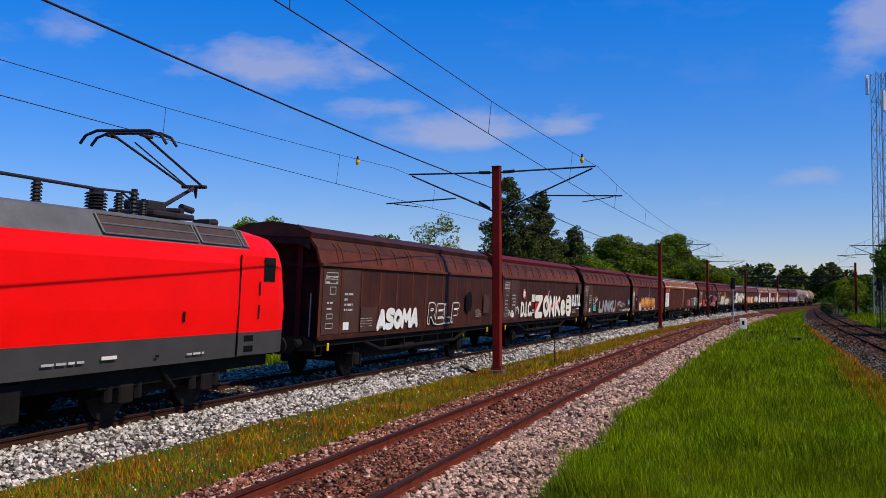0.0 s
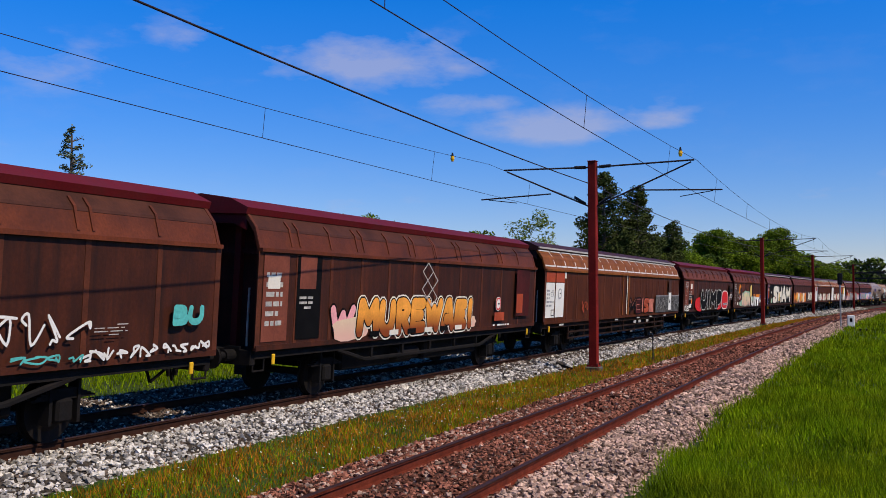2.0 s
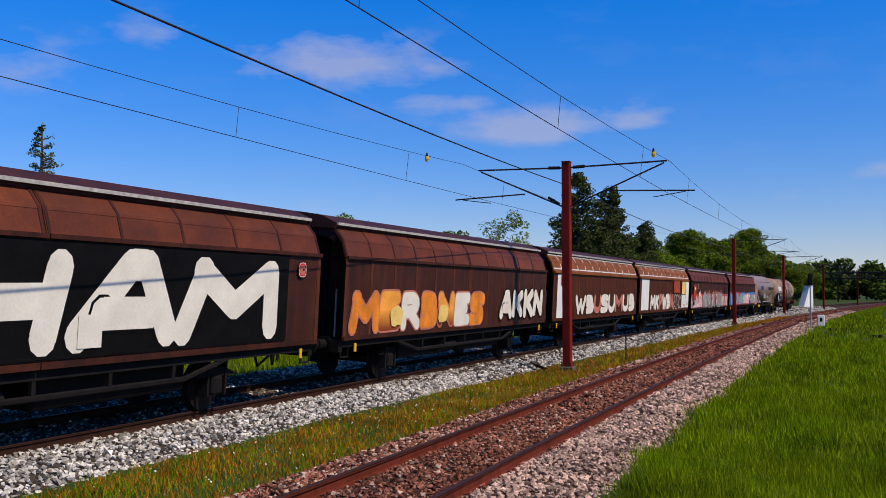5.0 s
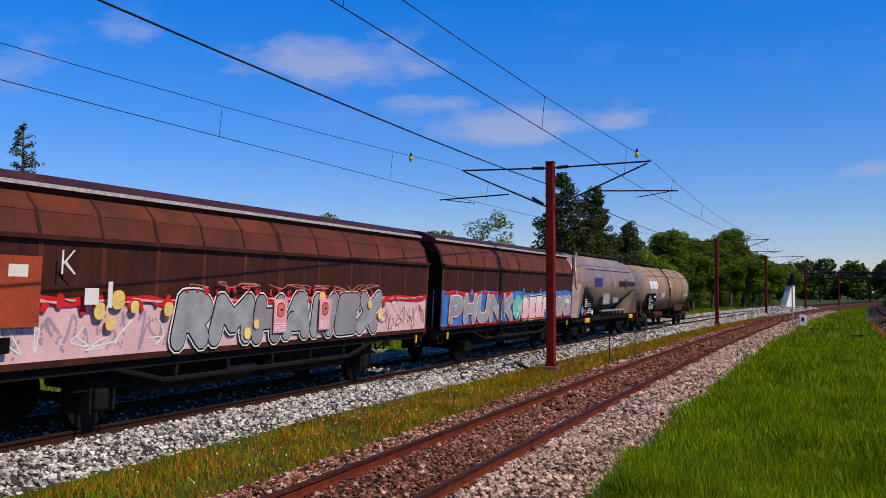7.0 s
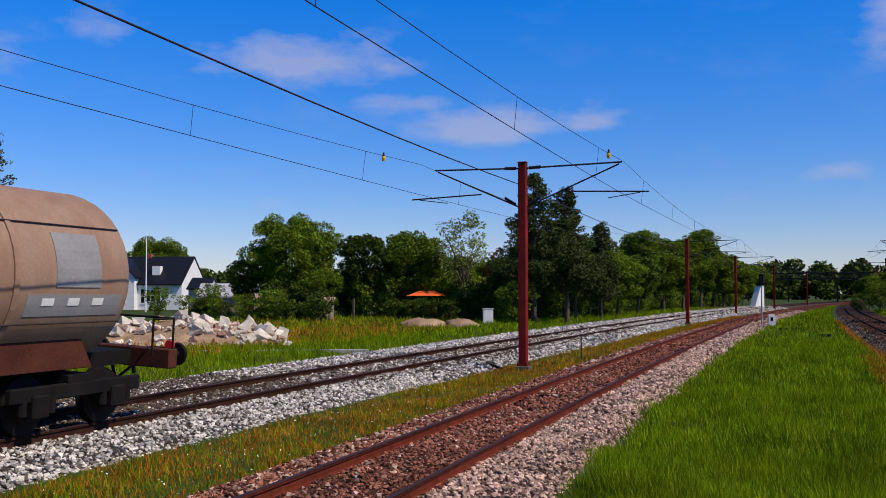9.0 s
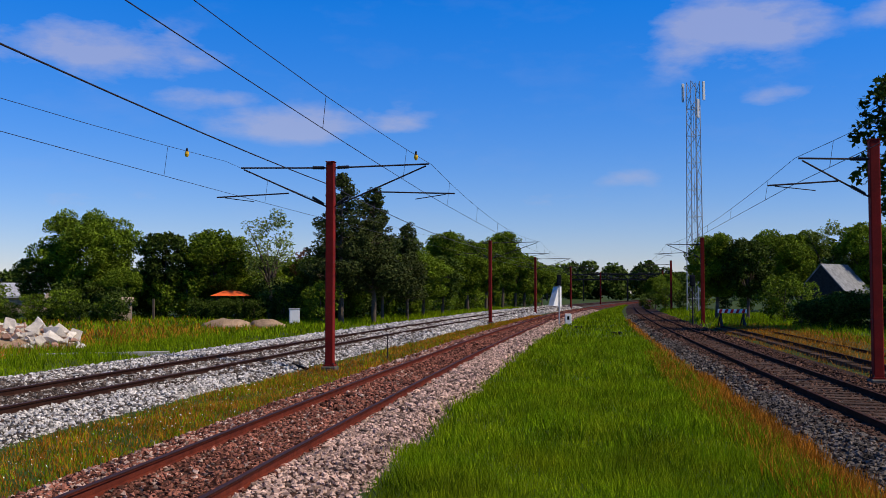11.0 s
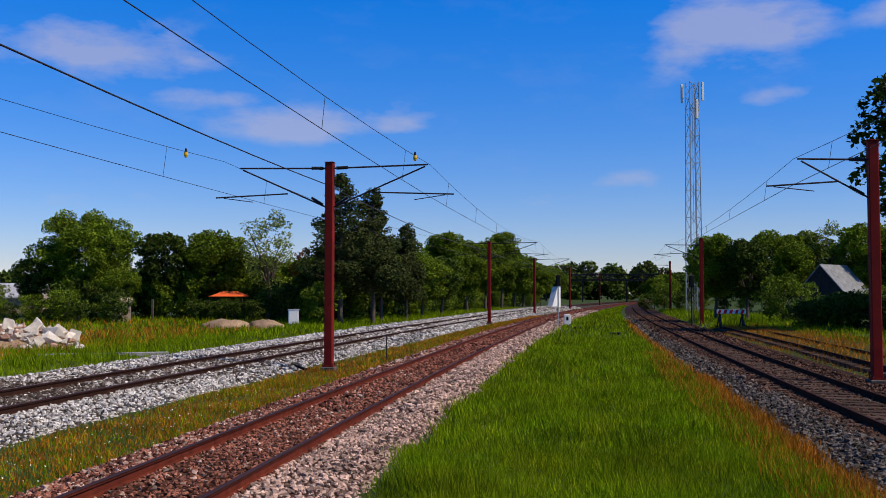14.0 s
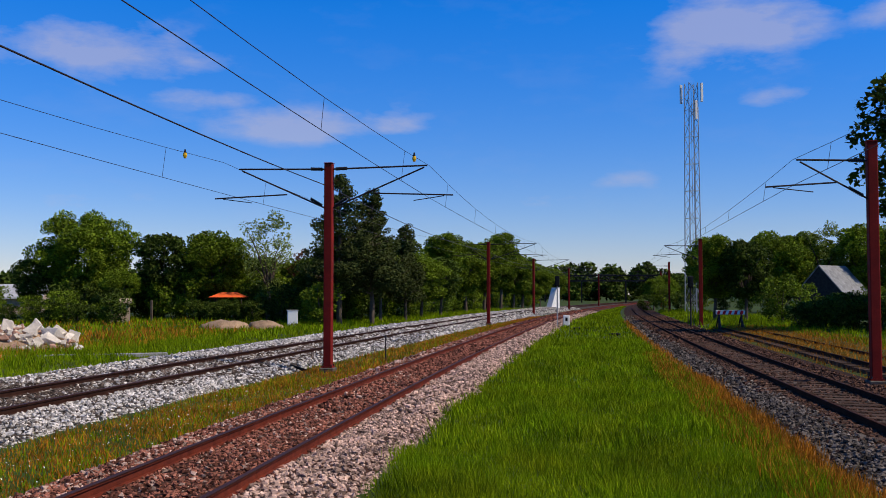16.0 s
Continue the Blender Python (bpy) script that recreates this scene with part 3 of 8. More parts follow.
class Paint:
    """Sprayed pieces and markings on the side of a wagon; x from its front end, z above the rail."""

    def __init__(self, parent, x0):
        self.p, self.x0, self.layer = parent, x0, 0

    def y(self):
        self.layer += 1
        return SIDE_Y - 0.0015 * self.layer

    def rect(self, x0, x1, z0, z1, m, name="painted_patch", label=""):
        o = self.x0
        return part(name, plate([(o + x0, z0), (o + x1, z0), (o + x1, z1), (o + x0, z1)], self.y()), m, self.p, label)

    def blob(self, x0, x1, z0, z1, m, n=14, rough=0.12, name="painted_patch"):
        pts = []
        cx, cz, rx, rz = (x0 + x1) / 2, (z0 + z1) / 2, (x1 - x0) / 2, (z1 - z0) / 2
        for i in range(n):
            a = 2 * math.pi * i / n
            c, s = math.cos(a), math.sin(a)
            k = (abs(c) ** 3 + abs(s) ** 3) ** (-1 / 3) * (1 + random.uniform(-rough, rough))
            pts.append((self.x0 + cx + rx * c * k, cz + rz * s * k))
        return part(name, plate(pts, self.y()), m, self.p)

    def text(self, txt, x0, x1, z0, z1, m, bold=0.03, outline=None, width=0.03, slant=0.0):
        y = self.y()
        self.layer += 3
        me, box_ = glyphs(txt, bold, None, slant)
        if outline:
            me2, _ = glyphs(txt, bold + width, None, slant)
            self.fit(me2, box_, x0, x1, z0, z1, y)
            me2.materials.append(outline)
            part("lettering_outline", me2, None, self.p)
        self.fit(me, box_, x0, x1, z0, z1, y - 0.004)
        me.materials.append(m)
        return part("lettering", me, None, self.p)

    def fit(self, me, bb, x0, x1, z0, z1, y):
        (ax, ay), (bx, by) = bb
        for v in me.vertices:
            u, w = (v.co.x - ax) / (bx - ax), (v.co.y - ay) / (by - ay)
            v.co = (self.x0 + x0 + u * (x1 - x0), y, z0 + w * (z1 - z0))

    def ribbon(self, bm, pts, t, y):
        """A thick sprayed stroke with round ends along smooth points; each step a hair nearer the wagon's outside."""
        p = [Vector(q) for q in pts]
        if len(p) > 3:
            q = [p[0]] + p + [p[-1]]
            p = [0.5 * (2 * b + (c - a) * u + (2 * a - 5 * b + 4 * c - d) * u * u + (3 * b - a - 3 * c + d) * u ** 3)
                 for a, b, c, d in zip(q, q[1:], q[2:], q[3:]) for u in (0.0, 0.25, 0.5, 0.75)] + [p[-1]]
        k = 0
        for a, b in zip(p, p[1:]):
            d = (b - a).normalized()
            n = Vector((-d.y, d.x)) * t * 0.5
            k += 1
            yy = y - 0.00012 * (k % 16)
            bm.faces.new([bm.verts.new((self.x0 + v.x, yy, v.y)) for v in (a + n, a - n, b - n, b + n)])
        for i, a in enumerate(p):
            yy = y - 0.00012 * (17 + i % 16)
            bm.faces.new([bm.verts.new((self.x0 + a.x + 0.5 * t * math.cos(w), yy, a.y + 0.5 * t * math.sin(w))) for w in (i2 * math.pi / 5 for i2 in range(10))])

    LETTERS = {
        "S": [[(1.0, 0.93), (0.55, 1), (0.08, 0.92), (0.1, 0.62), (0.85, 0.42), (0.9, 0.1), (0.4, 0), (-0.02, 0.04)]],
        "H": [[(0.08, 1), (0.1, 0)], [(0.1, 0.5), (0.9, 0.52)], [(0.92, 1), (0.9, 0)]], "I": [[(0.5, 1), (0.5, 0)]],
        "A": [[(0, 0), (0.42, 1)], [(0.42, 1), (0.6, 1)], [(0.6, 1), (1, 0)], [(0.25, 0.3), (0.75, 0.3)]],
        "M": [[(0, 0), (0.08, 1)], [(0.08, 1), (0.5, 0.4)], [(0.5, 0.4), (0.92, 1)], [(0.92, 1), (1, 0)]],
        "N": [[(0.05, 0), (0.05, 1)], [(0.05, 1), (0.95, 0)], [(0.95, 0), (0.95, 1)]],
        "E": [[(0.95, 1), (0.05, 1)], [(0.05, 1), (0.05, 0)], [(0.05, 0.5), (0.8, 0.52)], [(0.05, 0), (1, 0.02)]],
        "U": [[(0.05, 1), (0.02, 0.35), (0.3, 0), (0.75, 0.02), (0.96, 0.4), (0.95, 1)]],
        "O": [[(0.5, 1), (0.05, 0.75), (0.05, 0.25), (0.5, 0), (0.95, 0.25), (0.95, 0.75), (0.5, 1)]],
        "P": [[(0.1, 0), (0.1, 1)], [(0.1, 1), (0.6, 1), (0.95, 0.8), (0.6, 0.45), (0.1, 0.45)]],
        "R": [[(0.1, 0), (0.1, 1)], [(0.1, 1), (0.6, 1), (0.92, 0.78), (0.6, 0.5), (0.1, 0.48)], [(0.45, 0.5), (0.98, 0)]],
        "B": [[(0.1, 0), (0.1, 1)], [(0.1, 1), (0.7, 0.95), (0.8, 0.6), (0.15, 0.52)], [(0.15, 0.52), (0.9, 0.45), (0.9, 0.08), (0.1, 0)]],
        "W": [[(0, 1), (0.25, 0)], [(0.25, 0), (0.5, 0.75)], [(0.5, 0.75), (0.75, 0)], [(0.75, 0), (1, 1)]],
        "K": [[(0.1, 1), (0.1, 0)], [(0.15, 0.45), (0.95, 1)], [(0.35, 0.6), (0.98, 0)]], "F": [[(0.1, 0), (0.1, 1)], [(0.1, 1), (0.95, 1)], [(0.1, 0.52), (0.75, 0.52)]],
        "C": [[(0.95, 0.85), (0.5, 1), (0.05, 0.7), (0.05, 0.3), (0.5, 0), (0.95, 0.12)]], "T": [[(0, 1), (1, 1)], [(0.5, 1), (0.5, 0)]],
        "L": [[(0.1, 1), (0.1, 0)], [(0.1, 0), (0.95, 0)]], "X": [[(0, 1), (1, 0)], [(0, 0), (1, 1)]], "Z": [[(0.02, 1), (0.98, 1)], [(0.98, 1), (0.02, 0)], [(0.02, 0), (1, 0)]], "!": [[(0.5, 1), (0.5, 0.4)], [(0.5, 0.02), (0.5, 0.03)]]}

    def word(self, txt, x0, x1, z0, z1, fills, outline=None, ow=0.06, outer=None, thick=0.40, lean=0.06, shine=None, tall=0.31):
        """Swollen sprayed letters, each a part of its own, over an outline and an outer glow."""
        if not isinstance(fills, (list, tuple)):
            fills = [fills]
        n, y = len(txt), self.y()
        self.layer += 12
        wide = [0.55 if c in "I!" else 1.2 if c in "MW" else 1.0 for c in txt]
        unit, h = (x1 - x0) / sum(wide), z1 - z0
        t = min(thick * unit, tall * h)
        for i, ch in enumerate(txt):
            w, left = unit * wide[i], x0 + unit * sum(wide[:i])
            lo, hi = z0 + t * 0.5 + random.uniform(0, 0.05) * h, z1 - t * 0.5 - random.uniform(0, 0.07) * h
            a, ww = left + t * 0.44, max(0.02, w - t * 0.88)
            strokes = [[(a + ww * u + lean * h * (v - 0.5) + random.uniform(-0.03, 0.03) * w, lo + (hi - lo) * v) for u, v in st] for st in self.LETTERS[ch]]
            for m, tt, dy, name in ((outer, t + 4 * ow, 0, "lettering_glow"), (outline, t + 2 * ow, 0.005, "lettering_outline"), (fills[i % len(fills)], t, 0.010, "lettering"), (shine, 0.02, 0.0145, "lettering_shine")):
                if m is None:
                    continue
                bm = bmesh.new()
                for j, st in enumerate(strokes):
                    st2 = [(u - 0.28 * t, v + 0.22 * t) for u, v in st] if name == "lettering_shine" else st
                    self.ribbon(bm, st2, tt, y - dy - 0.0011 * j - 0.0003 * (i % 3))
                part(name, bm, m, self.p)

    def blocks(self, x0, x1, z0, z1, n, m, outline=None, accent=None):
        """A row of letter-like swollen shapes."""
        self.word("".join(random.choice("SHAMNEUPRBWKC") for _ in range(n)), x0, x1, z0, z1, [m, m, accent or m], outline, 0.045)

    def scrawl(self, x0, x1, z0, z1, n, m, t=0.035, name="tag"):
        """Thin hand-sprayed loops, none of them readable."""
        y, bm = self.y(), bmesh.new()
        self.layer += 3
        for i in range(n):
            a = x0 + (x1 - x0) * i / n
            b = a + (x1 - x0) / n * 1.15
            self.ribbon(bm, [(random.uniform(a, b), random.uniform(z0, z1)) for _ in range(5)], t, y - 0.0004 * (i % 6))
        return part(name, bm, m, self.p)

    def wave(self, x0, x1, z, dz, t, n, m, name="painted_edge"):
        """One uneven sprayed line along the wagon."""
        bm, y = bmesh.new(), self.y()
        self.layer += 8
        self.ribbon(bm, [(x0 + (x1 - x0) * i / n, z + random.uniform(-dz, dz)) for i in range(n + 1)], t, y)
        return part(name, bm, m, self.p)

    def drips(self, x0, x1, z, size, n, m, name="painted_drip"):
        """A ragged edge of short upright dabs."""
        y = self.y()
        self.layer += 1
        for i in range(n):
            x = x0 + (x1 - x0) * (i + random.uniform(0.1, 0.9)) / n
            bm = bmesh.new()
            self.ribbon(bm, [(x, z), (x + random.uniform(-0.4, 0.4) * size, z + random.uniform(-1.0, 1.0) * size)], random.uniform(0.5, 1.3) * size, y - 0.0003 * (i % 4))
            part(name, bm, m, self.p)

    def bars(self, x0, x1, z0, z1, rows, m=None, gap=0.5):
        h = (z1 - z0) / rows
        y = self.y()
        bm = bmesh.new()
        for i in range(rows):
            zb = z0 + h * i
            x = x0
            while x < x1 - 0.03:
                w = random.uniform(0.08, 0.3)
                e = min(x + w, x1)
                if random.random() < 0.85:
                    box(bm, self.x0 + x, self.x0 + e, y, y - 0.003, zb, zb + h * gap)
                x = e + 0.05
        return part("marking", bm, m or M_MARK, self.p, "rows of small unreadable white marking bars")

    def frame_mark(self, x0, x1, z0, z1, t=0.03, m=None):
        y = self.y()
        bm = bmesh.new()
        o = self.x0
        for a, b, c, d in ((x0, x1, z0, z0 + t), (x0, x1, z1 - t, z1), (x0, x0 + t, z0, z1), (x1 - t, x1, z0, z1)):
            box(bm, o + a, o + b, y, y - 0.003, c, d)
        return part("marking", bm, m or M_MARK, self.p)

    def frame_lines(self, pts, t, m):
        bm, y = bmesh.new(), self.y()
        for a, b in zip(pts, pts[1:]):
            self.ribbon(bm, [a, b], t, y)
        return part("marking", bm, m, self.p)

    def sign(self, x, z, r, m=None, inner=None):
        ring, face = inner or M_GRED, m if m in (M_ORANGE, M_SALMON) else M_WHITE
        self.blob(x - r, x + r, z - r, z + r, M_WHITE, 20, 0.0, "warning_sign")
        self.blob(x - r * 0.92, x + r * 0.92, z - r * 0.92, z + r * 0.92, ring, 20, 0.0, "sign_ring")
        self.blob(x - r * 0.70, x + r * 0.70, z - r * 0.70, z + r * 0.70, face, 20, 0.0, "sign_face")
        self.rect(x - r * 0.1, x + r * 0.45, z - r * 0.1, z + r * 0.12, M_GBLACK, "sign_symbol")
        self.frame_lines([(x - r * 0.55, z + r * 0.5), (x + r * 0.55, z - r * 0.5)], r * 0.14, ring)


def glyphs(txt, bold, m, slant=0.0):
    cu = bpy.data.curves.new("glyphs", "FONT")
    cu.space_character = 1.0 + max(0.0, bold - 0.03) * 3.0
    cu.body, cu.size, cu.offset, cu.extrude, cu.resolution_u, cu.shear = txt, 1.0, bold, 0.0, 3, slant
    tmp = new("tmp", cu)
    me = bpy.data.meshes.new_from_object(tmp.evaluated_get(bpy.context.evaluated_depsgraph_get()))
    bpy.data.objects.remove(tmp)
    bpy.data.curves.remove(cu)
    me.materials.clear()
    co = np.array([v.co[:] for v in me.vertices])
    return me, ((co[:, 0].min(), co[:, 1].min()), (co[:, 0].max(), co[:, 1].max()))


def wheelset_mesh():
    bm = bmesh.new()
    for s in (-1, 1):
        tube(bm, (0, s * 0.69, 0.46), (0, s * 0.80, 0.46), 0.46, n=24)
        tube(bm, (0, s * 0.66, 0.46), (0, s * 0.69, 0.46), 0.49, n=24)
        tube(bm, (0, s * 0.80, 0.46), (0, s * 0.83, 0.46), 0.30, 0.22, n=16)
    tube(bm, (0, -0.7, 0.46), (0, 0.7, 0.46), 0.08)
    return mesh_of(bm, M_WHEEL)


def axlebox_mesh():
    bm = bmesh.new()
    for s in (-1,):
        box(bm, -0.16, 0.16, s * 0.92, s * 1.12, 0.32, 0.67, bevel=0.04)
        for i in range(5):
            box(bm, -0.62 + 0.09 * i, 0.62 - 0.09 * i, s * 0.96, s * 1.08, 0.66 + 0.03 * i, 0.695 + 0.03 * i)
        box(bm, -0.30, -0.24, s * 0.9, s * 1.1, 0.3, 0.95), box(bm, 0.24, 0.30, s * 0.9, s * 1.1, 0.3, 0.95)
    return mesh_of(bm, M_BLACK)


def buffer_mesh():
    bm = bmesh.new()
    tube(bm, (0, 0, 0), (0.28, 0, 0), 0.11, n=12)
    tube(bm, (0.28, 0, 0), (0.56, 0, 0), 0.075, n=12)
    tube(bm, (0.56, 0, 0), (0.60, 0, 0), 0.20, 0.22, n=18)
    box(bm, -0.03, 0.0, -0.17, 0.17, -0.17, 0.17)
    return mesh_of(bm, M_BLACK)


WHEELSET, AXLEBOX, BUFFER = wheelset_mesh(), axlebox_mesh(), buffer_mesh()


def running_gear(car, axles, x0, x1, reach=0.6):
    for x in axles:
        w = part("wheelset", WHEELSET, None, car)
        w.location = (x, 0, 0)
        for turn in (0, 180):
            a = part("axle_box", AXLEBOX, None, car)
            a.matrix_basis = pose(x, 0, 0, 0, 0, turn)
    for x, sg in ((x0, -1), (x1, 1)):
        for y in (-0.875, 0.875):
            b = part("buffer", BUFFER, None, car)
            b.matrix_basis = pose(x, y, 1.04, 0, 0, 0 if sg > 0 else 180)
        bm = bmesh.new()
        box(bm, min(x, x + sg * 0.45), max(x, x + sg * 0.45), -0.06, 0.06, 0.9, 1.02)
        tube(bm, (x + sg * 0.42, 0, 0.98), (x + sg * 0.5, 0, 0.62), 0.035)
        tube(bm, (x + sg * 0.12, 0.3, 1.0), (x + sg * 0.3, 0.25, 0.5), 0.03), tube(bm, (x + sg * 0.3, 0.25, 0.5), (x + sg * 0.55, 0.1, 0.75), 0.03)
        part("coupling", bm, M_BLACK, car)


SIDEPANEL = [(-1.38, 1.15), (-1.38, 3.02), (-1.33, 3.02), (-1.33, 1.15)]
SHOULDERPANEL = [(-1.38, 3.02), (-1.34, 3.14), (-1.255, 3.40), (-1.215, 3.39), (-1.30, 3.10), (-1.33, 3.02)]
UPPERPANEL = [(-1.262, 3.40), (-1.24, 3.45), (-1.02, 3.70), (-1.0, 3.64), (-1.2, 3.38)]
INNER = [(-1.30, 1.16), (-1.30, 3.0), (-1.16, 3.38), (-0.9, 3.66), (0.9, 3.66), (1.16, 3.38), (1.30, 3.0), (1.30, 1.16)]
ROOF = [(-1.06, 3.68), (-1.10, 3.80), (-0.7, 3.97), (0, 4.05), (0.7, 3.97), (1.10, 3.80), (1.06, 3.68)]


def mirrored(profile):
    return [(-y, z) for y, z in profile]


def covered_wagon(s0, s1, kind, label, roof_mat, side_mat, shoulder_mat):
    """Sliding-wall wagon. kind A: paired short shoulder ribs; B: full curved ribs and pale roof rail; C: white-framed shoulder fields."""
    L = s1 - s0
    h = L / 2
    car = thing("covered_wagon", Matrix.Identity(4), label, "freight wagon", "freight wagons")
    CARS.append((car, (s0 + s1) / 2))
    part("body", along(INNER, -h + 0.75, h - 0.75), M_ENDRED if kind == "A" else M_BROWN, car, "dark recessed end walls")
    r = part("roof", along(ROOF, -h - 0.05, h + 0.05), roof_mat, car)
    if kind != "A":
        part("roof_rail", along([(-1.13, 3.75), (-1.13, 3.81), (-1.09, 3.81), (-1.09, 3.75)], -h, h), M_MARK, r, "pale worn rail along the roof edge")
    # end hoods, posts and steps
    for sg in (-1, 1):
        x = sg * (h - 0.04)
        part("end_hood", along([(-1.04, 3.38), (-1.04, 3.66), (-0.8, 3.68), (0.8, 3.68), (1.04, 3.66), (1.04, 3.38), (0.75, 3.50), (-0.75, 3.50)], x - 0.03, x + 0.03), roof_mat, car)
        for y in (-0.62, 0.62):
            part("end_post", boxed(sg * (h - 0.42) - 0.06, sg * (h - 0.42) + 0.06, y - 0.07, y + 0.07, 1.1, 3.64), M_ROOFRED if kind == "A" else M_BLACK, car)
        part("end_beam", boxed(sg * (h - 0.45) - 0.04, sg * (h - 0.45) + 0.04, -1.3, 1.3, 2.95, 3.05), M_ENDRED if kind == "A" else M_BLACK, car)
        part("end_rail", tubed((sg * (h - 0.2), -1.05, 1.2), (sg * (h - 0.2), -1.05, 2.3), 0.02), M_STEEL if sg < 0 else M_YELLOW, car, "thin upright grab rail")
        part("headstock", boxed(min(sg * (h - 0.16), sg * h), max(sg * (h - 0.16), sg * h), -1.3, 1.3, 0.86, 1.16, bevel=0.02), M_BLACK, car)
        bm = bmesh.new()
        tube(bm, (sg * (h - 0.1), -1.28, 1.1), (sg * (h - 0.1), -1.28, 0.75), 0.018), tube(bm, (sg * (h - 0.45), -1.28, 1.1), (sg * (h - 0.45), -1.28, 0.75), 0.018)
        tube(bm, (sg * (h - 0.1), -1.28, 0.75), (sg * (h - 0.45), -1.28, 0.75), 0.02)
        part("step", bm, M_BLACK, car)
        part("hand_lever", boxed(sg * (h - 0.62) - 0.05, sg * (h - 0.62) + 0.04, -1.40, -1.36, 0.86, 1.06, bevel=0.012), M_YELLOW, car, "small yellow lever")
    n = 11 if L < 18 else 18
    for side in (-1, 1):
        for d, (xa, xb) in enumerate(((-h, -0.012), (0.012, h))):
            prof = SIDEPANEL if side < 0 else mirrored(SIDEPANEL)
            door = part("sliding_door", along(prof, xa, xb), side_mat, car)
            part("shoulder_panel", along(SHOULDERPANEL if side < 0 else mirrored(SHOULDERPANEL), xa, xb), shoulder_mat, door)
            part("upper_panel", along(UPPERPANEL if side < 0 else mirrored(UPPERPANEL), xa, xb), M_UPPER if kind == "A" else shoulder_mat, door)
            k = n // 2 + (1 if d == 0 and n % 2 else 0)
            k = k if n % 2 else n // 2
            f = 1 if side < 0 else -1
            for i in range(k + 1):
                x = xa + (xb - xa) * i / k
                x = min(max(x, xa + 0.045), xb - 0.045)
                bm = bmesh.new()
                edge = i in (0, k)
                wd = 0.07 if edge else 0.055
                box(bm, x - wd, x + wd, f * -1.38, f * -1.3885, 1.2, 3.0)
                part("rib", bm, M_RIB, door)
                if kind == "B":
                    part("shoulder_rib", along([(f * y, z) for y, z in ((-1.385, 3.04), (-1.35, 3.15), (-1.25, 3.45), (-1.03, 3.71), (-1.0, 3.71), (-1.22, 3.42), (-1.31, 3.12), (-1.34, 3.04))], x - 0.03, x + 0.03), side_mat, door)
                elif kind == "A" and side < 0 and not edge:
                    for dx in ((-0.18, 0.12) if i % 2 else (0.0,)):
                        part("shoulder_rib", along([(-1.365, 3.12), (-1.285, 3.38), (-1.26, 3.47), (-1.13, 3.61), (-1.09, 3.56), (-1.20, 3.42), (-1.25, 3.30), (-1.31, 3.12)], x + dx - 0.028, x + dx + 0.028), shoulder_mat, door)
                elif edge:
                    part("shoulder_rib", along([(f * y, z) for y, z in ((-1.385, 3.04), (-1.35, 3.15), (-1.25, 3.45), (-1.03, 3.71), (-1.0, 3.71), (-1.22, 3.42), (-1.31, 3.12), (-1.34, 3.04))], x - 0.04, x + 0.04), shoulder_mat, door)
            bm = bmesh.new()
            box(bm, xa, xb, f * -1.375, f * -1.445, 2.99, 3.06)
            part("eave_rail", bm, shoulder_mat if kind != "B" else side_mat, door)
            bm = bmesh.new()
            box(bm, xa, xb, f * -1.375, f * -1.408, 1.14, 1.24)
            part("bottom_rail", bm, side_mat, door)
            if kind == "C" and side < 0:
                m = max(4, k)
                for i in range(m):
                    a, b = xa + (xb - xa) * i / m + 0.05, xa + (xb - xa) * (i + 1) / m - 0.09
                    t = 0.028
                    arch = [(-1.345, 3.16), (-1.285, 3.33), (-1.2, 3.50), (-1.04, 3.705), (-1.02, 3.68), (-1.19, 3.47), (-1.27, 3.30), (-1.33, 3.14)]
                    bm = bmesh.new()
                    for x in (b,):
                        sweep(bm, arch, [(XAXIS * (x - t), YAXIS, ZAXIS), (XAXIS * (x + t), YAXIS, ZAXIS)], closed=True)
                    box(bm, a, b, -1.352, -1.33, 3.14, 3.19), box(bm, a, b, -1.085, -1.05, 3.66, 3.70)
                    part("white_frame", bm, M_WHITE, door, "white-painted frame line")
    # underframe
    uf = part("underframe", boxed(-h + 0.1, h - 0.1, -1.2, 1.2, 1.0, 1.16), M_BLACK, car)
    for y in (-1.27, 1.27):
        bm = bmesh.new()
        box(bm, -h + 0.1, h - 0.1, y - 0.04, y + 0.04, 0.98, 1.14)
        if L < 18:
            v = [(-0.30 * L, 1.0), (-0.22 * L, 0.72), (0.22 * L, 0.72), (0.30 * L, 1.0)]
            for (xa, za), (xb, zb) in zip(v, v[1:]):
                tube(bm, (xa, y, za), (xb, y, zb), 0.05, n=6)
            for i in range(5):
                x = -0.2 * L + 0.1 * L * i
                box(bm, x - 0.04, x + 0.04, y - 0.03, y + 0.03, 0.72, 1.0)
        else:
            box(bm, -0.36 * L, 0.36 * L, y - 0.03, y + 0.03, 0.74, 0.80), box(bm, -0.36 * L, 0.36 * L, y - 0.03, y + 0.03, 0.52, 0.57)
            for i in range(9):
                x = -0.36 * L + 0.09 * L * i
                box(bm, x - 0.05, x + 0.05, y - 0.02, y + 0.02, 0.5, 1.0)
        part("solebar", bm, M_BLACK if L < 18 else M_DARKFRAME, uf)
    part("air_reservoir", tubed((-1.6, -1.02, 0.72), (-0.4, -1.02, 0.72), 0.17, n=14), M_BLACK, uf)
    part("air_reservoir", tubed((0.5, 1.02, 0.72), (1.4, 1.02, 0.72), 0.15, n=14), M_BLACK, uf)
    part("brake_rigging", boxed(-0.28 * L, 0.28 * L, -0.1, 0.1, 0.55, 0.66), M_BLACK, uf)
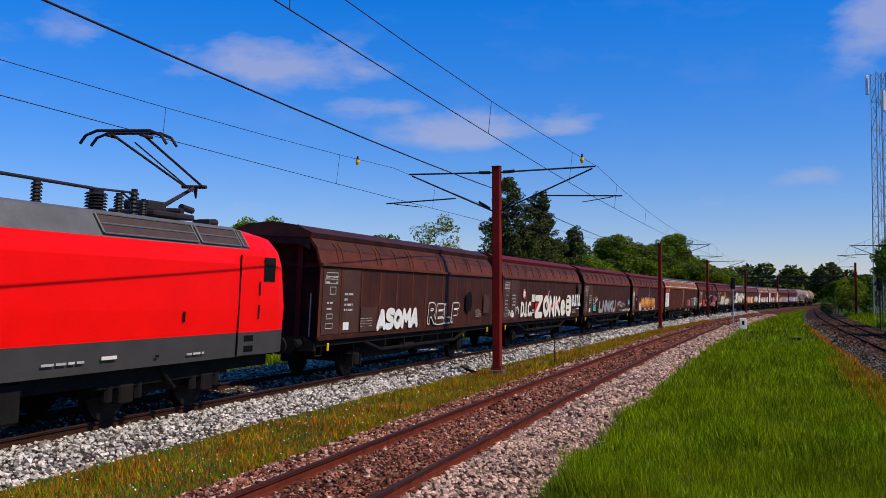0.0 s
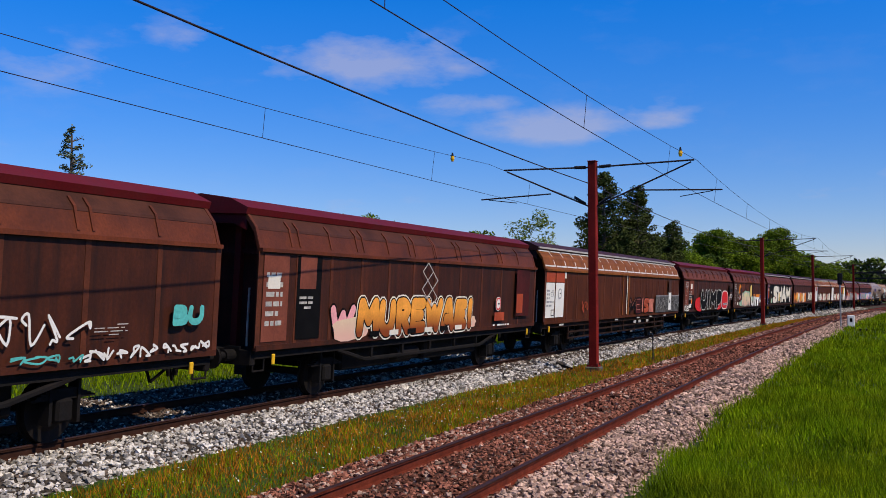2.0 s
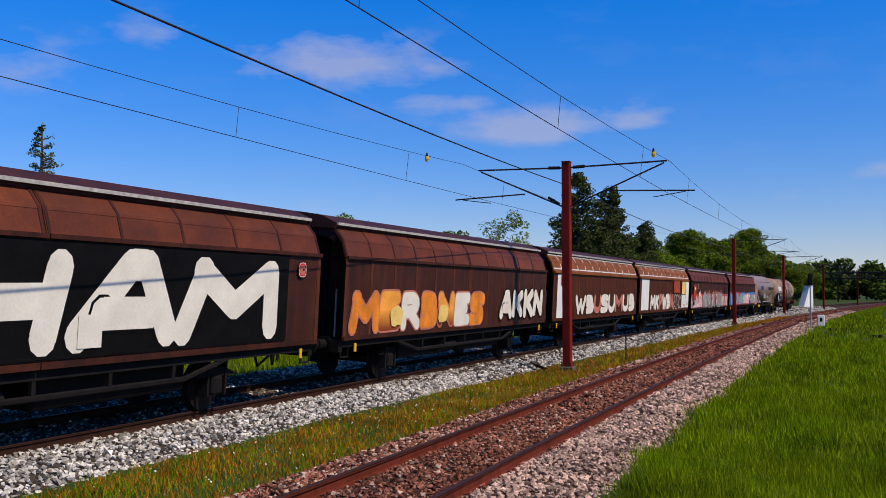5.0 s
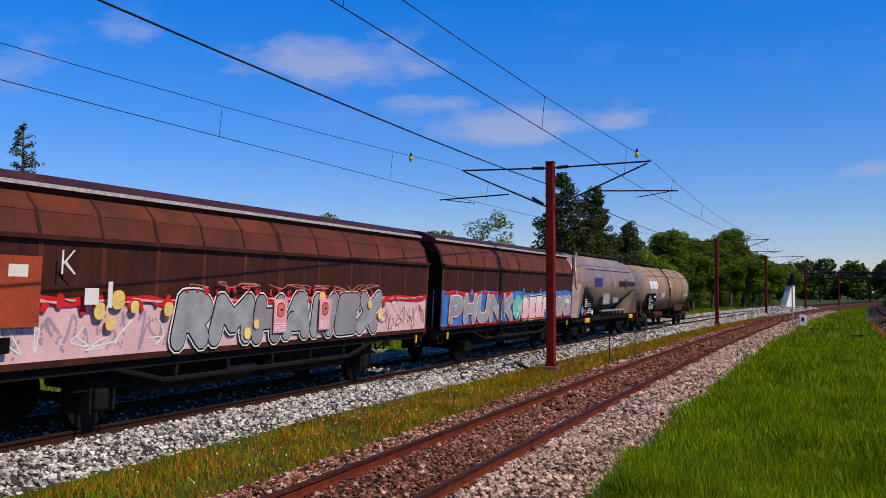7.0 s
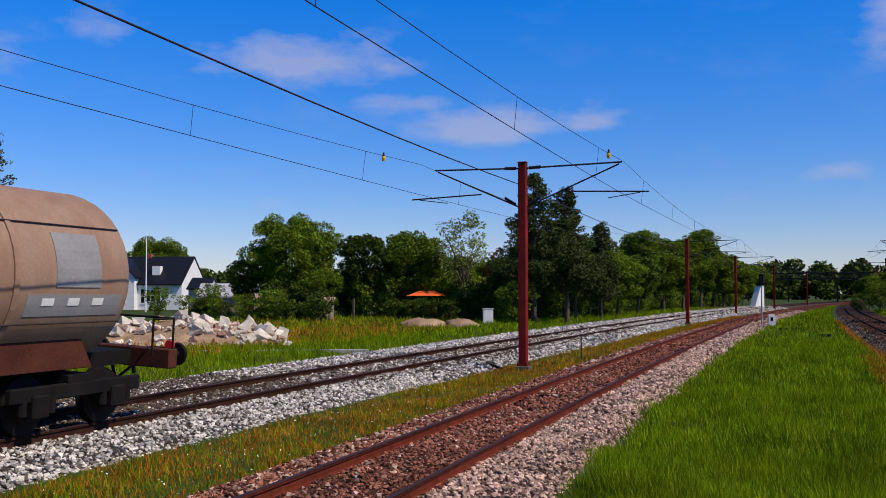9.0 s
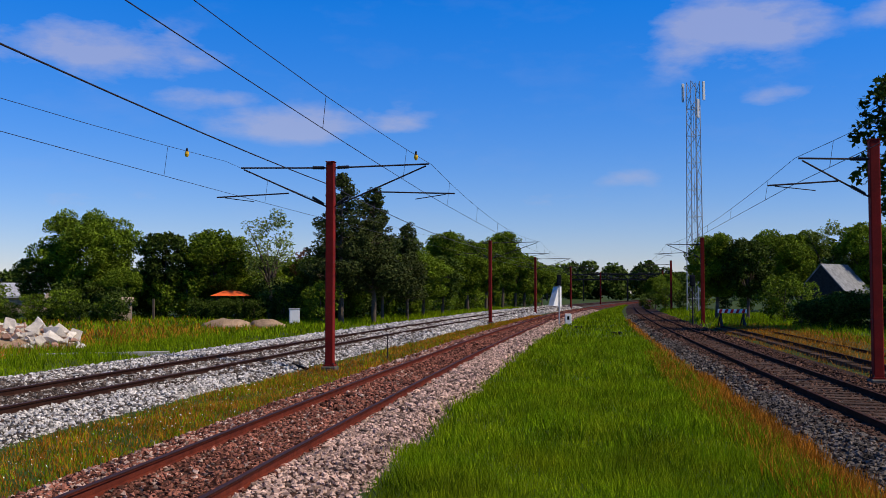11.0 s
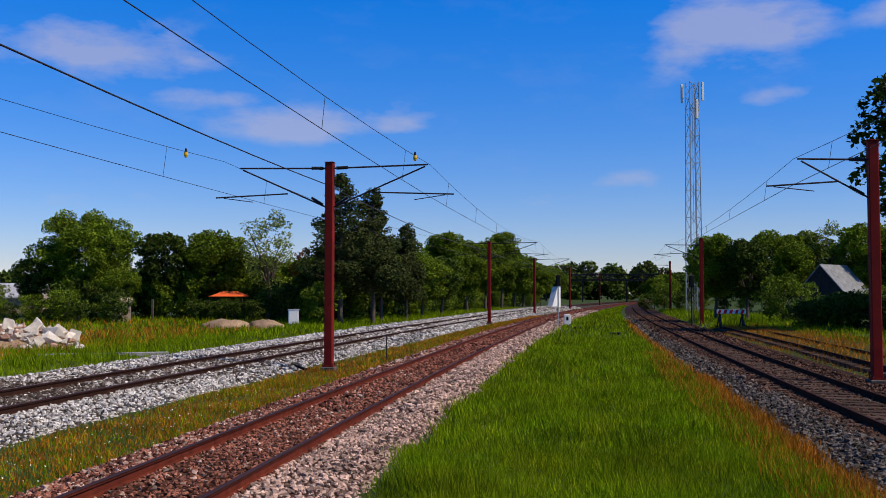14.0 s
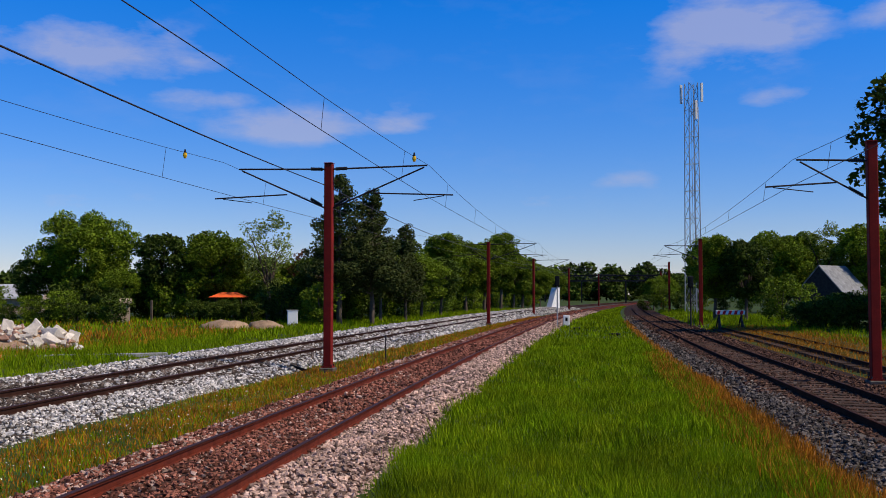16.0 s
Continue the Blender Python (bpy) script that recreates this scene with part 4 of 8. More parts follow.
    # solid black blocks added to darken the see-through underside
    for i in (-1, 1):
        part("brake_crossbeam", boxed(min(0.02 * L * i, 0.25 * L * i), max(0.02 * L * i, 0.25 * L * i), -0.95, 0.95, 0.46, 1.0, bevel=0.05), M_BLACK, uf)
    axles = (-h + 3.1, h - 3.1) if L < 18 else (-h + 2.4, -h + 4.2, h - 4.2, h - 2.4)
    running_gear(car, axles, -h, h)
    return car, Paint(car, -h)


def standard_marks(p, patch=True):
    if patch:
        p.rect(0.15, 1.15, 1.28, 2.95, M_DULL, "faded_patch")
        p.rect(1.33, 2.38, 1.28, 2.95, M_DULL, "faded_patch")
    p.frame_mark(0.25, 1.0, 2.55, 2.68, 0.02), p.frame_mark(0.32, 1.02, 2.72, 2.84, 0.02), p.bars(0.28, 1.0, 2.56, 2.84, 2, gap=0.35)
    p.frame_mark(0.55, 0.9, 2.28, 2.48, 0.02), p.bars(0.4, 0.75, 1.9, 2.2, 2, gap=0.3), p.frame_mark(0.4, 0.75, 1.66, 1.8, 0.02), p.frame_mark(0.35, 0.78, 1.42, 1.56, 0.02)
    p.bars(1.42, 1.95, 1.85, 2.4, 4, gap=0.42)
    p.rect(1.4, 1.75, 1.36, 1.56, M_WHITE, "white_label_plate")


# the locomotive -------------------------------------------------
def locomotive(s0, s1):
    L = s1 - s0
    h = L / 2
    car = thing("electric_locomotive", Matrix.Identity(4), "bright red electric locomotive with grey skirt and raised pantograph", "locomotive")
    CARS.append((car, (s0 + s1) / 2))
    body = [(-1.44, 1.48), (-1.46, 2.0), (-1.45, 2.9), (-1.38, 3.22), (1.38, 3.22), (1.45, 2.9), (1.46, 2.0), (1.44, 1.48)]
    skirt = [(-1.43, 0.98), (-1.44, 1.48), (1.44, 1.48), (1.43, 0.98)]
    part("body", along(body, -h + 1.9, h - 1.9), M_LOCORED, car)
    part("skirt", along(skirt, -h + 1.9, h - 1.9), M_LOCOGREY, car)
    for sg in (-1, 1):
        # rounded, raked cab
        bm = bmesh.new()
        secs = [(1.9, 1.0, 0.0), (1.1, 1.0, 0.0), (0.55, 0.985, 0.05), (0.2, 0.94, 0.22), (0.05, 0.86, 0.5)]
        prof = [(-1.44, 1.48), (-1.46, 2.0), (-1.45, 2.9), (-1.38, 3.24), (-1.15, 3.52), (-0.6, 3.66), (0.6, 3.66), (1.15, 3.52), (1.38, 3.24), (1.45, 2.9), (1.46, 2.0), (1.44, 1.48)]
        rings = []
        for dx, w, drop in secs:
            ring = []
            for y, z in prof:
                rake = max(0, z - 2.2) * 0.28 * (1 - dx / 1.9)
                zz = z - drop * max(0, z - 1.48) * 0.10
                ring.append(bm.verts.new((sg * (h - dx - rake), y * w, zz)))
            rings.append(ring)
        for a, b in zip(rings, rings[1:]):
            for i in range(len(prof) - 1):
                bm.faces.new((a[i], b[i], b[i + 1], a[i + 1]))
        bm.faces.new(rings[-1]), bm.faces.new(rings[0][::-1])
        bmesh.ops.recalc_face_normals(bm, faces=bm.faces)
        cab = part("cab", bm, M_LOCORED, car)
        bm = bmesh.new()
        rings = [[bm.verts.new((sg * (h - dx), y * w, z)) for y, z in skirt] for dx, w, _ in secs]
        for a, b in zip(rings, rings[1:]):
            for i in range(4):
                bm.faces.new((a[i], b[i], b[(i + 1) % 4], a[(i + 1) % 4]))
        bm.faces.new(rings[-1]), bm.faces.new(rings[0][::-1])
        bmesh.ops.recalc_face_normals(bm, faces=bm.faces)
        part("cab_skirt", bm, M_LOCOGREY, car)
        for sy in (-1, 1):
            part("side_window", boxed(sg * (h - 1.35), sg * (h - 0.85), sy * 1.44, sy * 1.472, 2.55, 3.08, bevel=0.02), M_GLASS, cab, "dark cab side window")
            d = part("cab_door", boxed(sg * (h - 2.35), sg * (h - 1.42), sy * 1.448, sy * 1.466, 1.0, 3.1), M_LOCORED, car)
            part("door_gap", boxed(sg * (h - 2.37), sg * (h - 2.33), sy * 1.45, sy * 1.47, 1.0, 3.1), M_GBLACK, d)
            part("door_skirt", boxed(sg * (h - 2.33), sg * (h - 1.42), sy * 1.45, sy * 1.4705, 1.0, 1.48), M_LOCOGREY, d)
            # black plates painted for the shade inside the steps, not hollowed out
            for z in (1.06, 1.28):
                part("step_recess", boxed(sg * (h - 2.1), sg * (h - 1.7), sy * 1.45, sy * 1.476, z, z + 0.14, bevel=0.01), M_GBLACK, d)
            for z in (1.75, 2.25):
                part("grab_handle", tubed((sg * (h - 1.55), sy * 1.49, z), (sg * (h - 1.55), sy * 1.49, z + 0.3), 0.02), M_DARKSTEEL, d)
        part("windscreen", boxed(sg * (h - 0.42), sg * (h - 0.36), -1.05, 1.05, 2.6, 3.2, bevel=0.01), M_GLASS, cab)
    # sloping roof with grilles
    roof = [(-1.38, 3.22), (-1.12, 3.62), (-0.9, 3.68), (0.9, 3.68), (1.12, 3.62), (1.38, 3.22)]
    rf = part("roof", along(roof, -h + 1.95, h - 1.95), M_LOCOROOF, car)
    for xa, xb in ((-h + 2.5, -h + 5.0), (-h + 5.3, -h + 6.9), (3.45, 6.3), (6.42, 7.9), (8.25 - 0.25, 8.6 + 0.0), (-4.0, -1.0)):
        if xb > h - 1.95:
            xb = h - 1.98
        q = [(-1.365, 3.28), (-1.375, 3.285), (-1.155, 3.60), (-1.145, 3.595)]
        g = part("grille", along(q, xa, xb), M_GRILLE, rf, "brown louvred roof grille")
        bm = bmesh.new()
        for t in (0.0, 0.5, 1.0):
            y, z = -1.38 + 0.22 * t, 3.28 + 0.325 * t
            tube(bm, (xa, y, z), (xb, y, z), 0.018, n=6)
        for x in (xa, xb):
            tube(bm, (x, -1.38, 3.28), (x, -1.16, 3.605), 0.022, n=6)
        part("grille_frame", bm, M_LOCOROOF, g)
    # roof equipment
    def ribbed(x, y, r, z0, z1, n, name="roof_insulator"):
        bm = bmesh.new()
        for i in range(n):
            z = z0 + (z1 - z0) * (i + 0.5) / n
            tube(bm, (x, y, z - 0.018), (x, y, z + 0.018), r, r * 0.8, n=12)
        tube(bm, (x, y, z0 - 0.05), (x, y, z1 + 0.05), r * 0.6, n=10)
        part(name, bm, M_INSUL, rf)
    for x, r, a in ((0.5, 0.11, 0.40), (3.0, 0.10, 0.36), (4.5, 0.21, 0.34), (5.15, 0.10, 0.34), (5.6, 0.10, 0.46), (5.9, 0.08, 0.3), (-3, 0.1, 0.36)):
        ribbed(x, -0.35, r, 3.70, 3.70 + a, 6)
    bm = bmesh.new()
    tube(bm, (-3, -0.35, 4.12), (4.4, -0.35, 4.10), 0.03), tube(bm, (4.4, -0.35, 4.10), (5.6, -0.35, 4.14), 0.022)
    tube(bm, (5.2, -0.35, 4.12), (5.7, -0.3, 3.95), 0.02)
    part("busbar", bm, M_DARKSTEEL, rf)
    pt = part("pantograph", boxed(6.0, 7.4, -0.55, 0.55, 3.74, 3.86, bevel=0.03), M_DARKSTEEL, car, "raised dark single-arm pantograph")
    bm = bmesh.new()
    box(bm, 6.15, 6.75, -0.3, 0.3, 3.86, 4.06, bevel=0.03), tube(bm, (7.0, -0.5, 3.9), (7.0, 0.5, 3.9), 0.07), tube(bm, (7.1, -0.4, 4.0), (7.5, -0.4, 3.96), 0.07)
    part("pantograph_drive", bm, M_DARKSTEEL, pt)
    part("lower_arm", tubed((6.85, 0, 3.92), (8.15, 0, 4.5), 0.05, 0.04), M_DARKSTEEL, pt)
    bm = bmesh.new()
    for y in (-0.22, 0.22):
        tube(bm, (8.15, y, 4.52), (5.75, y * 1.6, 5.28), 0.026)
    tube(bm, (8.1, 0, 4.42), (6.0, 0, 5.16), 0.016)
    tube(bm, (8.15, -0.3, 4.52), (8.15, 0.3, 4.52), 0.04), tube(bm, (8.2, 0, 4.5), (8.24, 0, 4.28), 0.05, 0.02)
    part("upper_arm", bm, M_DARKSTEEL, pt)
    bm = bmesh.new()
    for x in (5.62, 5.95):
        pts = [(-0.98, 5.08), (-0.85, 5.24), (-0.6, 5.33), (0.6, 5.33), (0.85, 5.24), (0.98, 5.08)]
        for (ya, za), (yb, zb) in zip(pts, pts[1:]):
            tube(bm, (x, ya, za), (x, yb, zb), 0.03)
    tube(bm, (5.6, -0.4, 5.25), (5.98, -0.4, 5.25), 0.03), tube(bm, (5.6, 0.4, 5.25), (5.98, 0.4, 5.25), 0.03)
    part("contact_head", bm, M_DARKSTEEL, pt)
    bm = bmesh.new()
    tube(bm, (7.9, -0.5, 3.76), (8.25, -0.5, 3.76), 0.05, 0.09), tube(bm, (7.9, -0.3, 3.76), (8.3, -0.3, 3.76), 0.05, 0.09), box(bm, 7.85, 7.95, -0.6, -0.2, 3.68, 3.8)
    part("horn", bm, M_DARKSTEEL, rf)
    part("underframe", boxed(-h + 0.6, h - 0.6, -1.2, 1.2, 0.7, 1.0), M_BLACK, car)
    part("transformer_case", boxed(-1.9, 1.9, -1.3, 1.3, 0.3, 0.95, bevel=0.05), M_BLACK, car, "boxy grey-brown transformer casing")
    for cx in (-h + 4.3, h - 4.3):
        bm = bmesh.new()
        for y in (-1.1, 1.1):
            box(bm, cx - 2.1, cx + 2.1, y - 0.08, y + 0.08, 0.62, 0.85, bevel=0.02)
            for dx in (-1.3, 1.3):
                box(bm, cx + dx - 0.2, cx + dx + 0.2, y - 0.12, y + 0.12, 0.34, 0.68, bevel=0.03)
                tube(bm, (cx + dx - 0.42, y, 0.4), (cx + dx - 0.42, y, 0.75), 0.10, n=10), tube(bm, (cx + dx + 0.42, y, 0.4), (cx + dx + 0.42, y, 0.75), 0.10, n=10)
            tube(bm, (cx - 0.4, y * 1.12, 0.9), (cx + 0.1, y * 1.12, 0.5), 0.04)
        # solid core added so that the underside stays dark
        box(bm, cx - 1.9, cx + 1.9, -0.95, 0.95, 0.42, 0.95, bevel=0.04)
        bg = part("bogie", bm, M_BLACK, car)
        for dx in (-1.3, 1.3):
            w = part("wheelset", WHEELSET, None, bg)
            w.matrix_basis = Matrix.LocRotScale((cx + dx, 0, 0), None, (1.25, 1, 1.25))
    running_gear(car, (), -h, h)
    p = Paint(car, -h)
    p.layer = 54
    # small black rectangles paint the dark inside of the lock hollows
    p.bars(12.2, 13.4, 1.16, 1.24, 1), p.bars(16.1, 16.7, 1.12, 1.2, 1), p.rect(15.9, 15.98, 1.75, 1.95, M_GBLACK, "lock_recess")
    p.rect(13.6, 14.0, 1.18, 1.24, M_CREAM, "small_label"), p.rect(15.1, 15.2, 1.14, 1.18, M_GBLACK, "lock_recess"), p.rect(11.0, 11.15, 1.1, 1.16, M_GBLACK, "lock_recess")


locomotive(1.6, 21.9)

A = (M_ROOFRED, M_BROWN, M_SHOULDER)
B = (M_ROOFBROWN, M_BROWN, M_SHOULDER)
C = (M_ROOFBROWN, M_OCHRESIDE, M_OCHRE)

w, p = covered_wagon(23.5, 38.9, "A", "brown covered wagon with white graffiti letters and faded panels", M_ROOFBROWN, *A[1:])
standard_marks(p)
p.rect(2.5, 3.6, 1.28, 1.95, M_DULL, "faded_patch"), p.bars(2.5, 3.3, 1.42, 1.7, 4, gap=0.2)
for x in (3.7, 5.2, 6.2):
    p.blob(x, x + 0.35, 1.32, 1.6, M_GREEN, 12, 0.15)
p.word("ASOMA", 3.65, 6.9, 1.26, 1.92, M_WHITE, None, 0.05, None, 0.36, 0.08, None, 0.30)
p.word("RELF", 7.75, 10.95, 1.33, 2.02, M_BROWN, M_WHITE, 0.035, None, 0.26, 0.1, None, 0.24)
p.rect(13.9, 14.7, 1.6, 2.3, M_DULL, "faded_patch"), p.bars(12.9, 13.6, 1.5, 1.8, 4, gap=0.3), p.blob(11.7, 12.4, 1.7, 2.4, M_GBLACK, 10, 0.1)

w, p = covered_wagon(40.3, 55.7, "A", "brown covered wagon with large white block lettering along its side", *A)
standard_marks(p)
p.scrawl(0.9, 1.6, 1.42, 1.70, 5, M_WHITE, 0.03), p.scrawl(1.95, 2.55, 1.5, 1.85, 4, M_WHITE, 0.03), p.sign(3.35, 2.36, 0.2, M_CREAM)
p.text("D.I.C.", 2.78, 4.75, 1.34, 2.02, M_CREAM, 0.05), p.bars(4.8, 5.3, 1.5, 1.7, 2, M_WHITE)
p.bars(4.6, 5.2, 2.0, 2.35, 1, M_CREAM, 0.95)
p.blob(5.2, 6.0, 1.5, 2.0, M_GRED, 10, 0.2)
p.word("Z", 5.2, 6.6, 1.22, 2.35, M_CREAM, None, 0.05, None, 0.3, 0.0, None, 0.26), p.word("ONK", 6.7, 10.3, 1.22, 2.35, M_CREAM, None, 0.05, None, 0.33, 0.0, None, 0.28), p.text("e", 10.35, 11.4, 1.26, 2.1, M_CREAM, 0.06), p.frame_lines([(6.95, 1.3), (7.75, 2.5)], 0.07, M_CREAM)
p.blob(8.3, 8.6, 1.7, 1.9, M_GRED, 8, 0.2), p.blob(9.7, 9.95, 1.8, 2.0, M_GRED, 8, 0.2)
p.blob(11.55, 12.85, 1.22, 2.35, M_CREAM, 12, 0.04)
for z in (1.5, 1.8, 2.1):
    p.rect(11.75, 12.25, z, z + 0.1, M_GBLACK, "notch")
p.text("D.B.T.R.", 13.02, 15.2, 1.72, 2.35, M_WHITE, 0.05), p.bars(13.1, 14.1, 1.38, 1.62, 4, gap=0.3), p.bars(14.2, 15.1, 1.58, 1.68, 1, M_WHITE)
p.rect(14.4, 15.25, 2.4, 2.95, M_DULL, "faded_patch")

w, p = covered_wagon(57.0, 72.6, "A", "brown covered wagon with grey and turquoise graffiti", *A)
standard_marks(p)
p.scrawl(2.45, 3.85, 1.80, 2.25, 4, M_WHITE, 0.035), p.rect(2.6, 3.6, 1.3, 1.8, M_GBLACK, "dark_patch"), p.word("RSE", 2.52, 3.3, 1.36, 1.78, M_CYAN, None, 0.02)
p.word("LNNKU", 4.05, 9.7, 1.22, 2.05, M_GREY, M_BROWN, 0.03, None, 0.44, 0.16)
p.scrawl(10.4, 12.5, 1.50, 1.95, 5, M_WHITE, 0.04), p.scrawl(12.3, 15.3, 1.24, 1.42, 12, M_WHITE, 0.04), p.scrawl(11.0, 12.4, 1.24, 1.36, 4, M_CYAN, 0.03), p.bars(12.6, 13.3, 1.6, 1.8, 4, gap=0.3), p.blocks(14.3, 15.1, 1.68, 2.05, 2, M_CYAN)

w, p = covered_wagon(73.8, 89.5, "A", "brown covered wagon with orange graffiti and salmon panels", *A)
p.rect(0.15, 1.0, 1.3, 2.95, M_FADEDRED, "faded_patch"), p.rect(1.3, 2.2, 1.3, 2.95, M_GBLACK, "dark_patch"), p.rect(1.4, 2.0, 2.3, 2.95, M_FADEDRED, "faded_patch")
p.bars(0.25, 0.8, 1.6, 2.7, 6), p.rect(0.3, 0.7, 2.3, 2.55, M_CREAM, "small_label"), p.bars(1.4, 1.9, 1.9, 2.2, 3)
p.blocks(2.6, 3.6, 1.3, 2.0, 1, M_PINK, M_GBLACK)
p.blob(2.75, 4.3, 1.2, 1.68, M_PALEFADE, 18, 0.12), p.blob(9.3, 10.6, 1.25, 1.6, M_PALEFADE, 16, 0.14)
p.word("MUREWAE!", 3.72, 10.3, 1.2, 2.12, M_FLAME, M_GBLACK, 0.035, M_CREAM, 0.42, 0.05)
for i in range(6):
    p.rect(4.3 + i * 0.95, 4.75 + i * 0.95, 1.24, 1.36, M_CREAM if i % 2 else M_GBLACK, "painted_patch")
for dx, dz in ((0, 0), (0.30, 0.22), (0.0, 0.44), (0.30, -0.22)):
    cx, cz = 7.2 + dx, 2.32 + dz
    p.frame_lines([(cx - 0.3, cz), (cx, cz + 0.22), (cx + 0.3, cz), (cx, cz - 0.22), (cx - 0.3, cz)], 0.03, M_MARK)
p.sign(12.19, 1.9, 0.2), p.rect(11.9, 12.7, 1.4, 1.65, M_RUSTPLATE, "faded_patch"), p.rect(13.7, 14.9, 1.5, 2.95, M_ENDRED, "dark_patch"), p.rect(13.75, 14.3, 1.6, 2.2, M_RUSTPLATE, "faded_patch"), p.bars(11.8, 13.2, 1.25, 1.34, 1, M_WHITE)

w, p = covered_wagon(90.6, 112.9, "C", "long ochre-brown covered wagon with white arched frames", *C)
p.rect(0.12, 1.05, 1.36, 2.58, M_WHITE, "white_panel"), p.rect(1.15, 2.1, 1.36, 2.58, M_WHITE, "white_panel")
p.rect(0.12, 1.05, 2.6, 2.97, M_RUSTPLATE, "red_panel"), p.rect(1.15, 2.1, 2.6, 2.97, M_RUSTPLATE, "red_panel"), p.rect(2.12, 2.3, 2.75, 3.0, M_CREAM, "small_label")
p.bars(0.2, 0.95, 1.75, 2.4, 5, M_GREY), p.frame_mark(0.65, 0.9, 2.1, 2.25, 0.015, M_GREY), p.rect(0.7, 1.0, 1.42, 1.64, M_GBLACK, "notch"), p.rect(0.73, 0.97, 1.45, 1.61, M_WHITE, "small_label")
p.sign(1.6, 2.2, 0.2, M_GBLACK, M_GREY)
p.rect(10.98, 11.08, 1.3, 3.0, M_CREAM, "pale_post"), p.rect(10.3, 10.4, 1.26, 3.0, M_OCHRE, "door_edge"), p.rect(11.2, 11.45, 1.26, 3.0, M_OCHRE, "door_edge")
p.word("MEISE", 11.5, 16.2, 1.28, 2.0, [M_GBLACK, M_ENDRED, M_SALMON, M_RUSTPLATE, M_SALMON], M_GBLACK, 0.04, None, 0.26, 0.05, M_SALMON), p.scrawl(4.2, 5.0, 1.5, 1.9, 4, M_RUSTPLATE, 0.05)
p.rect(16.6, 22.15, 1.26, 2.08, M_SCRAWLGREY, "grey_sprayed_field"), p.rect(16.6, 22.15, 2.06, 2.10, M_GREY, "painted_line"), p.scrawl(16.7, 22.1, 1.3, 2.0, 16, M_GBLACK, 0.05), p.scrawl(16.7, 22.1, 1.3, 2.0, 14, M_MARK, 0.02)
for x in (1.5, 5.2, 9.0, 12.8, 15.3, 18.4):
    p.rect(x, x + 0.5, 1.06, 1.12, M_MARK, "small_label")
for x in (12.2, 13.1, 14.6):
    p.rect(x, x + 0.45, 0.86, 0.98, M_MARK, "small_label")
p.rect(19.4, 20.0, 1.35, 2.25, M_WHITE, "white_panel"), p.rect(19.4, 20.0, 2.3, 2.9, M_DULL, "faded_patch"), p.blob(19.6, 19.8, 1.7, 1.9, M_GBLACK, 8, 0.1)

w, p = covered_wagon(114.2, 129.6, "A", "brown covered wagon with bulbous black letters on red graffiti", *A)
standard_marks(p, False)
p.rect(0.2, 1.2, 1.55, 2.9, M_FADEDRED, "faded_patch"), p.rect(1.5, 2.6, 2.1, 2.95, M_FADEDRED, "faded_patch"), p.rect(1.75, 2.2, 2.45, 2.75, M_CREAM, "small_label"), p.rect(1.5, 2.6, 1.3, 2.1, M_GBLACK, "dark_patch"), p.sign(2.05, 1.75, 0.18, M_ORANGE)
standard_marks(p, False), p.rect(1.55, 1.9, 1.4, 1.6, M_WHITE, "small_label")
p.word("CUBC", 0.05, 1.35, 1.18, 1.52, M_WHITE, M_GBLACK, 0.02, None, 0.24, 0.05, None, 0.2)
p.blob(3.0, 5.6, 1.16, 1.95, M_GRED, 18, 0.14), p.blob(9.4, 11.5, 1.14, 1.75, M_GRED, 14, 0.12)
for i in range(26):
    x = random.choice((random.uniform(3.5, 4.9), random.uniform(9.8, 11.1)))
    z = random.uniform(1.2, 1.6)
    p.blob(x - 0.025, x + 0.025, z - 0.02, z + 0.02, M_PINK, 6, 0.1)
p.word("UIMP", 4.4, 11.2, 1.20, 2.46, M_GBLACK, M_WHITE, 0.045, M_GBLACK, 0.5, 0.1, None, 0.42)
p.blob(11.15, 13.6, 1.14, 2.40, M_WHITE, 30, 0.0), p.blob(11.25, 13.5, 1.2, 2.34, M_GRED, 30, 0.0), p.rect(11.8, 13.2, 1.42, 1.56, M_WHITE, "painted_line"), p.rect(11.85, 13.15, 1.45, 1.53, M_GBLACK, "painted_line")
p.sign(14.1, 1.85, 0.2, M_SALMON, M_GBLACK), p.rect(14.3, 15.2, 1.75, 2.9, M_DULL, "faded_patch"), p.rect(14.4, 15.1, 2.3, 2.55, M_GBLACK, "notch"), p.text("EPCS", 14.4, 15.15, 1.9, 2.15, M_WHITE, 0.0)

w, p = covered_wagon(130.9, 146.0, "A", "brown covered wagon with pastel yellow green and white graffiti", *A)
standard_marks(p)
p.blob(2.0, 3.0, 1.4, 3.0, M_ORANGE, 12, 0.2), p.blob(2.4, 6.6, 1.25, 2.95, M_BROWN, 14, 0.1), p.blob(2.3, 4.0, 1.25, 1.7, M_GREEN, 12, 0.2), p.blob(3.0, 4.4, 2.4, 2.95, M_SHOULDER, 12, 0.2), p.blob(5.0, 6.3, 2.4, 3.0, M_SHOULDER, 12, 0.2)
p.blob(3.6, 7.0, 1.7, 2.4, M_GREEN, 16, 0.1), p.word("HEIN", 3.3, 6.9, 1.26, 2.25, M_PALEFADE, M_PALEPINK, 0.04, M_GREEN, 0.42, 0.05)
p.sign(2.25, 1.91, 0.2), p.rect(1.9, 2.6, 1.6, 2.2, M_GBLACK, "notch"), p.sign(2.25, 1.91, 0.2)
p.blob(6.7, 7.4, 1.9, 2.9, M_GYELLOW, 12, 0.2)
